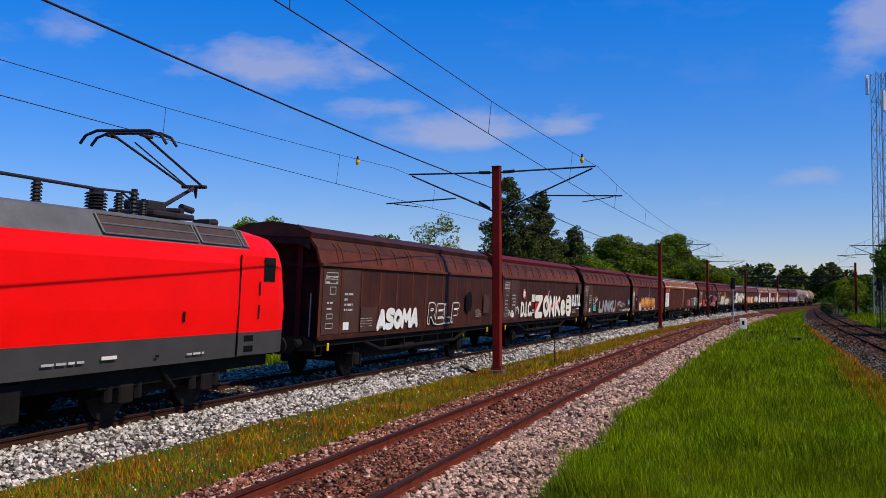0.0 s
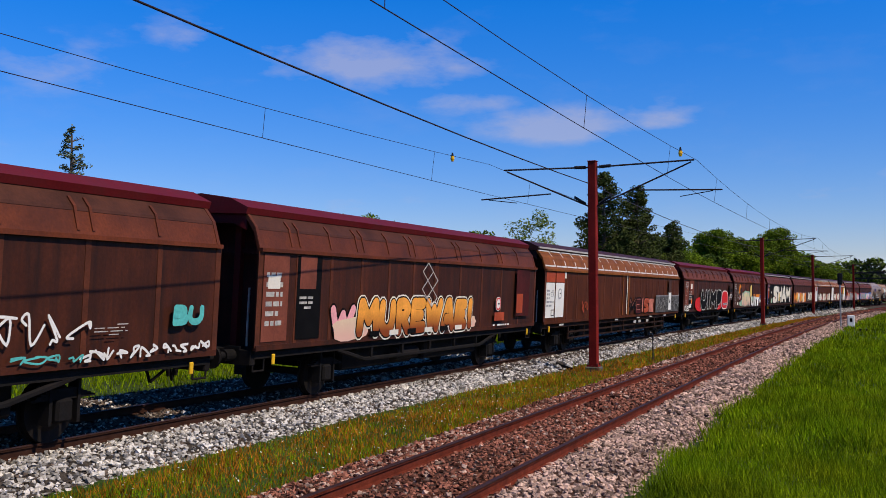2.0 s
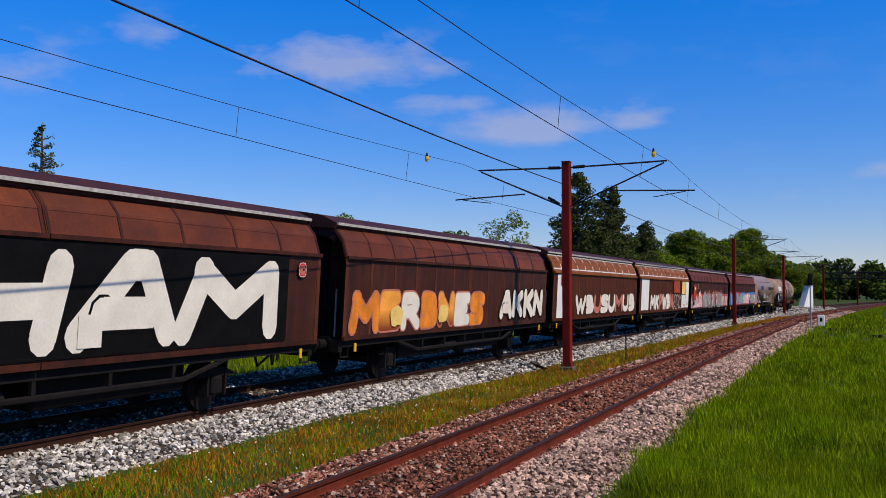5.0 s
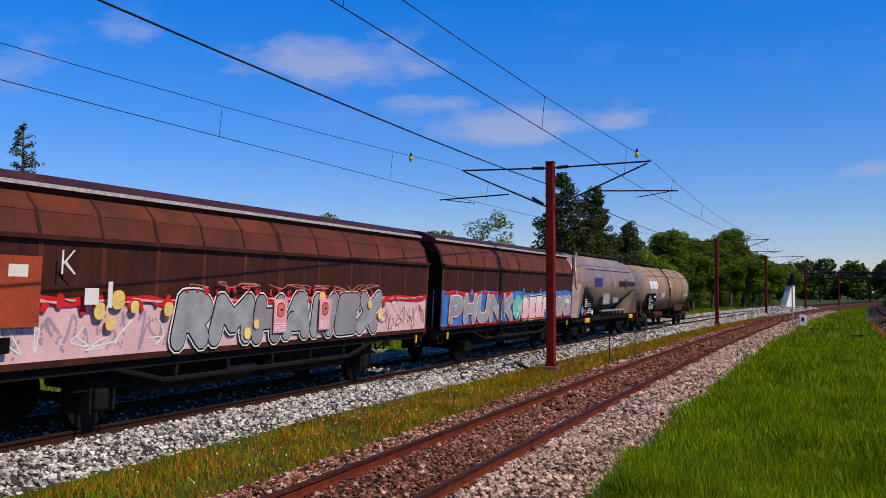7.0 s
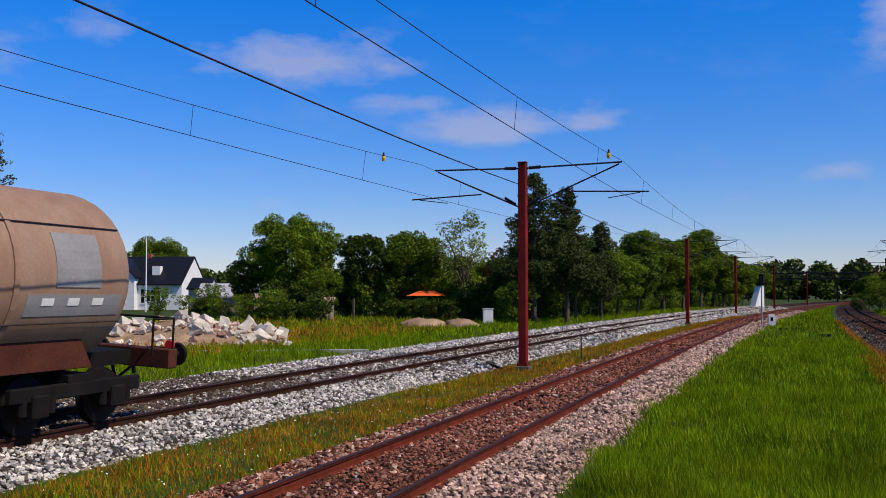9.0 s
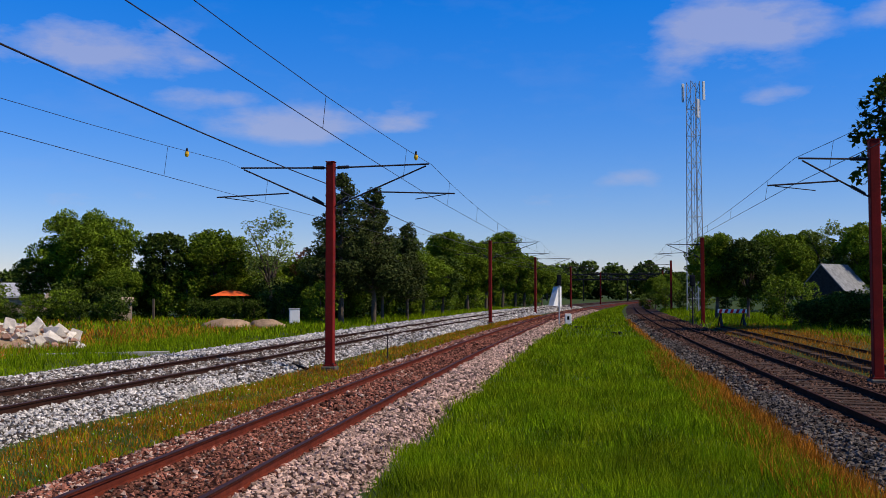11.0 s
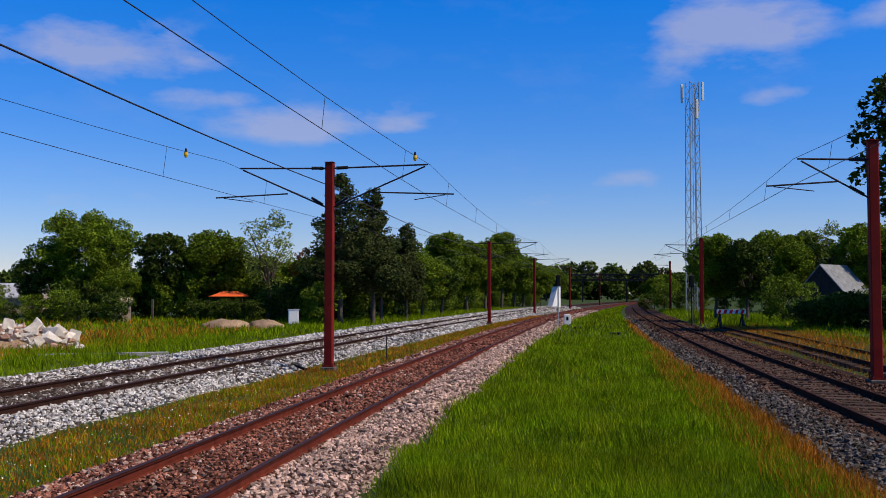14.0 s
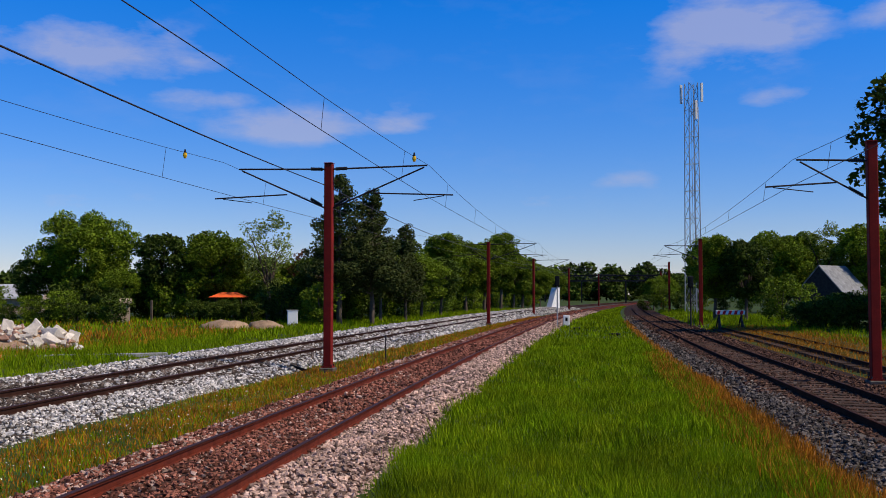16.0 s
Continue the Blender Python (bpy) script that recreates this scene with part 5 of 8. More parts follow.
p.text("UIT", 7.17, 11.3, 1.2, 1.95, M_WHITE, 0.09, M_NAVY, 0.02), p.blob(7.4, 8.1, 1.6, 1.95, M_GREEN, 10, 0.1), p.rect(9.3, 11.7, 1.9, 2.12, M_ORANGE, "painted_line"), p.rect(11.3, 11.8, 1.7, 2.1, M_NAVY, "painted_line"), p.rect(8.1, 8.7, 1.95, 2.15, M_ORANGE, "painted_line")
p.text("BAR", 11.3, 12.0, 1.45, 1.75, M_WHITE, 0.02), p.sign(12.75, 1.9, 0.18), p.bars(12.5, 13.2, 1.4, 1.65, 3), p.rect(13.5, 14.4, 1.5, 2.2, M_DULL, "faded_patch"), p.bars(13.6, 14.3, 1.75, 1.9, 1, M_CREAM), p.bars(12.4, 14.6, 1.26, 1.36, 1, M_RUSTPLATE, 0.9)

w, p = covered_wagon(147.0, 162.5, "B", "brown covered wagon with huge cream-white letters outlined in black", *B)
p.rect(0.02, 0.3, 1.2, 3.0, M_NAVY, "painted_patch"), p.rect(0.3, 3.2, 1.25, 2.97, M_GBLACK, "dark_patch"), p.rect(0.3, 0.95, 1.75, 2.65, M_RUSTPLATE, "faded_patch"), p.rect(0.5, 0.8, 2.4, 2.6, M_CREAM, "small_label")
p.text("2014", 0.35, 1.1, 2.72, 2.95, M_PINK, 0.0), p.blob(1.6, 2.3, 1.3, 2.2, M_DULL, 10, 0.3), p.blob(1.9, 2.6, 1.3, 1.7, M_GREEN, 10, 0.3), p.bars(0.2, 0.5, 1.3, 1.6, 2, M_WHITE), p.rect(1.95, 2.25, 2.2, 2.35, M_CREAM, "small_label")
p.rect(3.0, 14.2, 1.27, 2.97, M_GBLACK, "dark_patch")
p.word("SHAM", 3.1, 13.9, 1.26, 2.97, M_CREAM, M_GBLACK, 0.05, None, 0.46, 0.12, None, 0.30)
p.rect(4.1, 4.6, 1.72, 1.88, M_RUSTPLATE, "small_label"), p.rect(6.3, 6.8, 1.5, 2.2, M_GYELLOW, "pale_patch"), p.rect(8.4, 8.9, 1.4, 1.9, M_CREAM, "pale_patch"), p.sign(14.7, 2.7, 0.15, M_SALMON)

w, p = covered_wagon(163.7, 179.1, "B", "brown covered wagon with flame-orange and white graffiti", *B)
p.word("MERBNES", 0.3, 8.9, 1.25, 2.3, [M_ORANGE, M_FLAME, M_CREAM], M_SALMON, 0.05), p.blocks(10.4, 15.0, 1.35, 2.4, 4, M_CREAM, M_GBLACK), p.blob(2.3, 3.0, 1.4, 1.9, M_GYELLOW), p.blob(5.3, 6.0, 1.4, 1.9, M_GYELLOW)

w, p = covered_wagon(180.1, 194.6, "C", "brown covered wagon with white panels and beige graffiti", *C)
p.rect(0.5, 2.4, 1.25, 2.95, M_WHITE, "white_panel"), p.rect(0.9, 2.1, 2.5, 2.9, M_RUSTPLATE, "red_panel"), p.blocks(3.1, 14.0, 1.3, 2.2, 8, M_CREAM, M_DULL, accent=M_SALMON)

w, p = covered_wagon(195.4, 209.6, "C", "brown covered wagon with white end panels and brown graffiti", *C)
p.rect(0.4, 2.2, 1.3, 2.95, M_WHITE, "white_panel"), p.blocks(2.6, 9.0, 1.25, 2.2, 6, M_CREAM, M_DULL, accent=M_SALMON)
p.blocks(9.1, 11.6, 1.25, 2.1, 3, M_DULL, M_CREAM), p.rect(9.0, 10.9, 2.25, 2.95, M_RUSTPLATE, "faded_patch"), p.rect(11.6, 12.8, 1.3, 2.1, M_WHITE, "white_panel"), p.rect(12.9, 13.95, 1.3, 2.95, M_WHITE, "white_panel"), p.rect(11.6, 12.8, 2.15, 2.95, M_GYELLOW, "pale_patch"), p.sign(13.5, 1.55, 0.16, M_SALMON), p.bars(12.2, 12.8, 1.4, 1.6, 1, M_SALMON)

w, p = covered_wagon(210.7, 226.4, "B", "dark brown covered wagon with pink and silver graffiti", *B)
p.rect(0.05, 15.6, 1.2, 2.08, M_PALEPINK, "pink_band")
p.scrawl(0.2, 4.4, 1.3, 1.95, 13, M_LILAC, 0.06, "painted_swirl"), p.scrawl(0.4, 4.2, 1.35, 1.9, 6, M_WHITE, 0.025, "painted_swirl"), p.scrawl(12.6, 15.5, 1.3, 1.95, 8, M_WHITE, 0.03, "painted_swirl"), p.scrawl(12.6, 15.5, 1.3, 1.9, 6, M_SALMON, 0.03, "painted_swirl")
p.wave(0.1, 15.5, 2.09, 0.05, 0.13, 34, M_GRED), p.drips(0.1, 15.5, 2.06, 0.12, 44, M_GRED), p.scrawl(0.2, 15.4, 2.06, 2.14, 30, M_PALEPINK, 0.018)
p.word("RMHANEX", 4.3, 12.5, 1.22, 2.26, [M_GREY, M_GREY, M_TANKBAND], M_GBLACK, 0.03, M_WHITE, 0.50, 0.12, None, 0.38)
p.drips(4.6, 12.2, 2.26, 0.09, 26, M_GRED), p.scrawl(4.5, 12.3, 2.28, 2.42, 9, M_SALMON, 0.02)
for x, z, r in ((2.5, 1.95, 0.13), (2.9, 2.12, 0.15), (2.75, 1.75, 0.11), (3.3, 2.0, 0.1), (6.6, 1.45, 0.11), (6.9, 1.62, 0.09), (9.5, 2.1, 0.14), (9.65, 1.9, 0.11), (11.9, 1.95, 0.1), (12.5, 1.7, 0.12), (4.15, 1.95, 0.12)):
    p.blob(x - r, x + r, z - r, z + r, M_GYELLOW, 14, 0.04)
p.rect(0.3, 1.25, 1.75, 2.74, M_RUSTPLATE, "faded_patch"), p.rect(0.65, 1.0, 2.45, 2.62, M_CREAM, "small_label"), p.rect(0.2, 0.75, 1.4, 1.62, M_GBLACK, "notch")
for x in (7.5, 9.35):
    p.rect(x, x + 0.5, 1.42, 2.1, M_PINK, "notice_board"), p.sign(x + 0.25, 1.88, 0.17, M_SALMON), p.bars(x + 0.05, x + 0.45, 1.46, 1.64, 4, M_WHITE)
p.text("K", 1.6, 1.9, 2.5, 2.85, M_WHITE, -0.02), p.rect(2.1, 2.4, 2.05, 2.3, M_WHITE, "small_label"), p.rect(2.6, 2.7, 2.0, 2.4, M_WHITE, "small_label")

w, p = covered_wagon(227.5, 242.2, "B", "dark brown covered wagon with blue silver and pink graffiti", *B)
p.rect(0.05, 14.6, 1.22, 2.10, M_GBLUE, "blue_band")
p.wave(0.1, 14.5, 2.12, 0.10, 0.26, 22, M_GBLUE), p.wave(0.2, 6.6, 2.22, 0.04, 0.09, 10, M_GRED), p.drips(0.3, 14.3, 2.25, 0.15, 12, M_SKYBLUE)
p.word("PHUNK", 0.5, 6.5, 1.25, 2.2, M_GREY, M_WHITE, 0.03, M_GRED, 0.46, 0.08)
p.blob(6.5, 7.6, 1.3, 2.1, M_CYAN, 14, 0.15), p.scrawl(6.5, 7.7, 1.3, 2.05, 7, M_WHITE, 0.04)
p.word("BEEF", 7.5, 10.9, 1.26, 2.12, M_PINKFADE, M_GBLACK, 0.035, M_GYELLOW, 0.44, 0.08)
p.word("PSKS", 11.1, 14.2, 1.28, 2.12, M_GREY, M_CREAM, 0.03, M_GRED, 0.40, 0.05)
p.rect(13.3, 13.9, 1.8, 1.98, M_CREAM, "small_label"), p.scrawl(0.2, 14.4, 1.22, 1.32, 20, M_GRED, 0.02)


# the silo wagon -------------------------------------------------
def lathe(profile, n=32, cz=0.0, squash=1.0):
    """Turns (x, r) round the x axis."""
    bm = bmesh.new()
    rings = []
    for x, r in profile:
        rings.append([bm.verts.new((x, r * math.sin(2 * math.pi * i / n), cz + squash * r * math.cos(2 * math.pi * i / n))) for i in range(n)])
    for a, b in zip(rings, rings[1:]):
        for i in range(n):
            bm.faces.new((a[i], a[(i + 1) % n], b[(i + 1) % n], b[i]))
    bm.faces.new(rings[0][::-1]), bm.faces.new(rings[-1])
    bmesh.ops.recalc_face_normals(bm, faces=bm.faces)
    return bm


def domed(x0, x1, r, bulge, n=7):
    pr = [(x0 - bulge * math.cos(a), r * math.sin(a)) for a in np.linspace(0.03, math.pi / 2, n)]
    return pr + [(x1 + bulge * math.cos(a), r * math.sin(a)) for a in np.linspace(math.pi / 2, 0.03, n)]


def bogie(car, cx, m):
    bm = bmesh.new()
    for y in (-1.05, 1.05):
        box(bm, cx - 1.5, cx + 1.5, y - 0.06, y + 0.06, 0.55, 0.78, bevel=0.02)
        for dx in (-0.9, 0.9):
            box(bm, cx + dx - 0.18, cx + dx + 0.18, y - 0.12, y + 0.12, 0.3, 0.66, bevel=0.03)
            for k in (-0.3, 0.3):
                tube(bm, (cx + dx + k, y, 0.36), (cx + dx + k, y, 0.7), 0.075, n=10)
    box(bm, cx - 0.3, cx + 0.3, -1.1, 1.1, 0.6, 0.9)
    bg = part("bogie", bm, m, car)
    for dx in (-0.9, 0.9):
        w = part("wheelset", WHEELSET, None, bg)
        w.location = (cx + dx, 0, 0)


def silo_wagon(s0, s1):
    L = s1 - s0
    h = L / 2
    car = thing("silo_wagon", Matrix.Identity(4), "dirty beige metal silo wagon with sloping ends on black frame", "freight wagon", "freight wagons")
    CARS.append((car, (s0 + s1) / 2))
    r, cz = 1.45, 2.55
    # hull: round above the belt, its underside sloping up to both ends
    x_dome, x_tail = 1.95, L - 0.95
    stations = [(x_dome - 1.45 * math.cos(a), math.sin(a)) for a in np.linspace(0.04, math.pi / 2, 9)] + [(x, 1.0) for x in (2.3, 2.9, 3.5, 4.1, 5.0, 6.5, 8.2, 9.2, 10.0, 10.8, 11.6)]
    stations += [(x_tail + 0.75 * math.cos(a), math.sin(a)) for a in np.linspace(math.pi / 2, 0.04, 8)]
    depth = lambda x: float(np.interp(x, [1.5, 4.1, 9.2, L - 0.6], [0.30, 1.36, 1.36, 0.45]))
    bm, rings, n = bmesh.new(), [], 40
    for x, k in stations:
        ring = []
        for i in range(n):
            a = 2 * math.pi * i / n
            c, q = math.cos(a), math.sin(a)
            ring.append(bm.verts.new((-h + x, r * k * q, cz + (r * k * c if c > 0 else depth(x) * k * c))))
        rings.append(ring)
    for a, b in zip(rings, rings[1:]):
        for i in range(n):
            bm.faces.new((a[i], a[(i + 1) % n], b[(i + 1) % n], b[i]))
    bm.faces.new(rings[0][::-1]), bm.faces.new(rings[-1])
    bmesh.ops.recalc_face_normals(bm, faces=bm.faces)
    tank = part("tank", bm, M_SILO, car, smooth=True)

    def arc(name, xa, xb, a0, a1, m, off, slim=1.0):
        """A thin strip round the upper hull, from angle a0 to a1 over the belt, narrowing downwards."""
        bm = bmesh.new()
        rows = []
        for k in range(9):
            a = a0 + (a1 - a0) * k / 8
            f = 1 - (1 - slim) * k / 8
            mid, half = (xa + xb) / 2, (xb - xa) / 2 * f
            rows.append([bm.verts.new((-h + mid + sx * half, -(r + o) * math.cos(a), cz + (r + o) * math.sin(a))) for sx, o in ((-1, -0.004), (-1, off), (1, off), (1, -0.004))])
        for p0, p1 in zip(rows, rows[1:]):
            for i in range(3):
                bm.faces.new((p0[i], p1[i], p1[i + 1], p0[i + 1]))
        bmesh.ops.recalc_face_normals(bm, faces=bm.faces)
        return part(name, bm, m, tank)
    for x, w, low, slim in ((4.1, 0.20, 0.55, 0.3), (4.9, 0.10, 0.75, 0.3), (5.6, 0.26, 0.62, 0.15), (6.1, 0.12, 0.8, 0.3), (7.4, 0.13, 0.0, 0.5), (8.4, 0.22, 0.5, 0.3), (9.2, 0.10, 0.7, 0.4), (10.1, 0.12, 0.2, 0.4)):
        arc("powder_streak", x, x + w, 1.45, low, M_POWDER, 0.003, slim)
    arc("weld_seam", 7.43, 7.50, 1.5, -0.02, M_POWDER, 0.012)
    bm = bmesh.new()
    tube(bm, (-h + 2.3, -1.245, 3.32), (h - 1.5, -1.245, 3.32), 0.014, n=6), tube(bm, (-h + 2.3, -1.245, 3.32), (-h + 0.95, -1.12, 2.45), 0.014, n=6)
    part("cable_line", bm, M_BLACK, tank)
    # skirts that carry the ends
    for name, lo, hi, z1 in (("front_skirt", (0.05, 0.72), (0.62, 1.60), 2.62), ("rear_skirt", (L - 2.7, L - 0.15), (L - 1.0, L - 0.4), 2.45)):
        bm = bmesh.new()
        levels = [(1.14, lo), (1.9, tuple((a + b) / 2 + 0.02 for a, b in zip(lo, hi))), (z1, hi)]
        rows = []
        for z, (xa, xb) in levels:
            xa, xb = -h + xa, -h + xb
            w = 1.41
            rows.append([bm.verts.new((x, y, z)) for x, y in ((xa + 0.35, -w), (xb, -w), (xb, w), (xa + 0.35, w), (xa, w - 0.4), (xa, -w + 0.4))])
        for a, b in zip(rows, rows[1:]):
            for i in range(6):
                bm.faces.new((a[i], a[(i + 1) % 6], b[(i + 1) % 6], b[i]))
        bm.faces.new(rows[0][::-1]), bm.faces.new(rows[-1])
        bmesh.ops.recalc_face_normals(bm, faces=bm.faces)
        part(name, bm, M_SILO if name == "front_skirt" else M_SKIRT, car)
    for cx in (-1.3, 1.2):
        bm = bmesh.new()
        bmesh.ops.create_cone(bm, cap_ends=True, segments=16, radius1=0.2, radius2=0.8, depth=0.5, matrix=pose(cx, 0, 1.18))
        part("hopper", bm, M_SILO, tank)
    bm = bmesh.new()
    for y in (-0.35, 0.35):
        tube(bm, (h - 0.35, y, 1.2), (h - 0.5, y, 3.4), 0.022), tube(bm, (h - 0.5, y, 3.4), (h - 1.2, y, 4.0), 0.022)
    for i in range(9):
        tube(bm, (h - 0.42, -0.35, 1.4 + i * 0.23), (h - 0.42, 0.35, 1.4 + i * 0.23), 0.014)
    part("end_ladder", bm, M_DARKSTEEL, car)
    bm = bmesh.new()
    box(bm, -h + 2.6, h - 1.2, -0.45, 0.45, 4.02, 4.05)
    for i in range(9):
        x = -h + 2.7 + i * (L - 4.0) / 8
        tube(bm, (x, -0.48, 3.93), (x, -0.48, 4.10), 0.016)
    tube(bm, (-h + 2.6, -0.48, 4.10), (h - 1.2, -0.48, 4.10), 0.02)
    box(bm, h - 1.5, h - 0.75, -0.7, 0.7, 3.84, 3.90)
    for xa in (h - 0.75, h - 1.5):
        tube(bm, (xa, -0.7, 3.9), (xa, -0.7, 4.16), 0.018)
    tube(bm, (h - 0.75, -0.7, 4.16), (h - 1.5, -0.7, 4.16), 0.018), tube(bm, (h - 0.75, -0.7, 4.16), (h - 0.75, 0.7, 4.16), 0.018)
    part("walkway", bm, M_DARKSTEEL, car)
    bm = bmesh.new()
    pts = [(2.35, -0.75, 3.9), (2.1, -0.8, 4.0), (1.8, -0.86, 4.0), (1.5, -0.93, 3.85), (1.2, -1.0, 3.55), (0.95, -1.1, 3.15), (0.8, -1.18, 2.75), (0.75, -1.25, 2.4)]
    for a, c in zip(pts, pts[1:]):
        tube(bm, (-h + a[0], a[1], a[2]), (-h + c[0], c[1], c[2]), 0.05, n=8)
    part("filling_pipe", bm, M_SILO, car, "bent beige filling pipe over the domed end")
    part("frame", boxed(-h, h, -1.3, 1.3, 0.92, 1.14), M_BLACK, car)
    # one black block stands for the gear and darkens the underside
    part("brake_gear", boxed(-h + 4.1, h - 4.3, -0.9, 0.9, 0.5, 0.93, bevel=0.05), M_BLACK, car)
    part("marking_board", boxed(-h + 0.95, -h + 3.35, -1.36, -1.32, 1.14, 2.05), M_GBLACK, car, "black board with white marking bars")
    tp = part("discharge_pipe", tubed((-h + 4.7, -1.42, 1.36), (-h + 9.8, -1.42, 1.36), 0.055), M_STEEL, car)
    for i in range(6):
        part("valve", tubed((-h + 5.1 + 0.85 * i, -1.42, 1.36), (-h + 5.3 + 0.85 * i, -1.42, 1.12), 0.05, n=8), M_DARKSTEEL, tp)
    for cx in (-h + 2.2, h - 2.2):
        bogie(car, cx, M_BLACK)
    running_gear(car, (), -h, h)
    p = Paint(car, -h)
    p.layer = 6
    p.bars(1.75, 2.2, 1.6, 2.0, 4, M_WHITE), p.bars(2.1, 2.85, 1.3, 1.55, 3, M_WHITE), p.rect(1.58, 1.98, 1.22, 1.5, M_GRED, "hazard_plate"), p.rect(2.95, 3.25, 1.24, 1.44, M_WHITE, "small_label")
    p.frame_mark(2.3, 2.8, 1.62, 1.74, 0.02, M_WHITE), p.blob(1.06, 1.54, 1.2, 1.68, M_SKYBLUE, 4, 0.0, "hazard_plate")
    p.layer = 46
    # company marks as plain shapes
    for i in range(4):
        p.rect(3.31 + 0.35 * i, 3.61 + 0.35 * i, 2.52, 2.95, M_VIOLET, "logo_shape")
    for i in range(3):
        p.rect(8.35 + 0.44 * i, 8.70 + 0.44 * i, 2.55, 2.86, M_DARKSTEEL, "logo_shape")
    p.rect(9.72, 9.95, 2.45, 2.95, M_DARKSTEEL, "logo_shape")
    for i in range(4):
        p.rect(10.15 + 0.5 * i, 10.55 + 0.5 * i, 2.58, 2.84, M_DULL, "logo_shape")
    p.rect(4.8, 6.2, 1.68, 2.2, M_TANKBAND, "label_board"), p.bars(4.9, 6.1, 1.72, 2.14, 6, M_MARK), p.rect(6.9, 8.1, 1.75, 2.0, M_TANKBAND, "label_board")
    for x in (1.85, L - 2.0):
        part("brake_lever_box", boxed(-h + x, -h + x + 0.7, -1.46, -1.36, 0.86, 1.08, bevel=0.03), M_YELLOW, car, "yellow-orange brake lever box")


def tank_wagon(s0, s1):
    L = s1 - s0
    h = L / 2
    car = thing("tank_wagon", Matrix.Identity(4), "rust-stained beige tank wagon with ladder and grey patches", "freight wagon", "freight wagons")
    CARS.append((car, (s0 + s1) / 2))
    r = 1.42
    b = part("tank", lathe(domed(-h + 2.65, h - 1.75, r, 0.6, 9), 40, 2.42), M_TANK, car, smooth=True)
    for x in (5.3, 8.2, 11.05, 13.95):
        part("band", lathe([(-h + x - 0.05, r + 0.025), (-h + x + 0.05, r + 0.025)], 40, 2.42), M_TANK, b)
    part("seam", lathe([(-h + 2.62, r + 0.006), (-h + 2.66, r + 0.006)], 40, 2.42), M_TANKBAND, b)
    for z, y in ((3.25, -1.175), (1.75, -1.28)):
        part("rail_line", tubed((-h + 2.62, y, z), (h - 1.72, y, z), 0.012), M_DARKSTEEL, b)

    def curved_patch(name, xa, xb, a0, a1, m, off=0.01):
        bm = bmesh.new()
        prof = [(-(r + off) * math.cos(a), 2.42 + (r + off) * math.sin(a)) for a in np.linspace(a0, a1, 7)]
        prof += [(-(r - 0.01) * math.cos(a), 2.42 + (r - 0.01) * math.sin(a)) for a in np.linspace(a1, a0, 7)]
        sweep(bm, prof, [(XAXIS * (-h + x), YAXIS, ZAXIS) for x in (xa, xb)], closed=True)
        return part(name, bm, m, b)
    curved_patch("grey_patch", 14.75, 15.75, -0.08, 0.52, M_TANKBAND), curved_patch("grey_band", 2.8, 5.22, -0.32, 0.50, M_TANKBAND, 0.006)
    curved_patch("grey_band", 5.4, 8.1, -0.46, -0.10, M_TANKBAND, 0.005), curved_patch("grey_band", 14.2, 16.3, -0.40, -0.16, M_TANKBAND, 0.005)
    curved_patch("label_board", 9.1, 9.65, -0.22, 0.62, M_TANKBAND)
    for i, m in enumerate((M_GRED, M_CREAM, M_GYELLOW)):
        curved_patch("hazard_sign", 9.27, 9.5, -0.10 + 0.2 * i, 0.04 + 0.2 * i, m, 0.016)
    for i, xx in enumerate((2.9, 3.75, 4.25, 4.75)):
        curved_patch("logo_shape", xx, xx + (0.6 if i == 0 else 0.4), 0.04, 0.36, M_WHITE, 0.014)
    for xx in (6.6, 7.1):
        curved_patch("hazard_plate", xx, xx + 0.3, -0.35, -0.15, M_CREAM, 0.016)
    curved_patch("red_patch", 5.6, 6.4, -0.3, -0.15, M_RUSTPLATE, 0.012)
    for i in range(3):
        curved_patch("marking", 14.5 + 0.55 * i, 14.75 + 0.55 * i, -0.28, -0.20, M_WHITE, 0.014)
    part("panel", boxed(-h + 2.4, -h + 4.6, -1.42, -1.36, 1.2, 2.2), M_GBLACK, car, "black board with white marking bars")
    p = Paint(car, -h)
    p.layer = 25
    p.bars(2.5, 3.1, 1.3, 2.1, 6, M_WHITE), p.bars(3.2, 3.7, 1.3, 1.85, 5, M_WHITE), p.rect(4.0, 4.45, 1.95, 2.05, M_WHITE, "small_label"), p.frame_mark(4.0, 4.45, 1.5, 1.68, 0.02, M_WHITE)
    # grey field on the domed end
    bm = bmesh.new()
    grid = []
    for z in np.linspace(-0.25, 0.95, 9):
        row = []
        for y in np.linspace(-1.0, 0.25, 9):
            q = min(1.0, (y * y + z * z) / (r * r))
            row.append(bm.verts.new((-h + 2.05 + 0.6 * (1 - math.sqrt(1 - q)) - 0.015, y, 2.42 + z)))
        grid.append(row)
    for r0, r1 in zip(grid, grid[1:]):
        for i in range(8):
            bm.faces.new((r0[i], r1[i], r1[i + 1], r0[i + 1]))
    part("end_patch", bm, M_TANKBAND, b, "grey paint patch on the domed end")
    # ladder
    bm = bmesh.new()
    for dx in (-0.2, 0.2):
        pts = [(-h + 8.7 + dx, -1.5, 0.6), (-h + 8.7 + dx, -1.5, 2.5), (-h + 8.55 + dx, -1.32, 3.2), (-h + 8.2 + dx, -0.8, 3.85)]
        for a, c in zip(pts, pts[1:]):
            tube(bm, a, c, 0.022)
    for i in range(13):
        z = 0.7 + i * 0.2
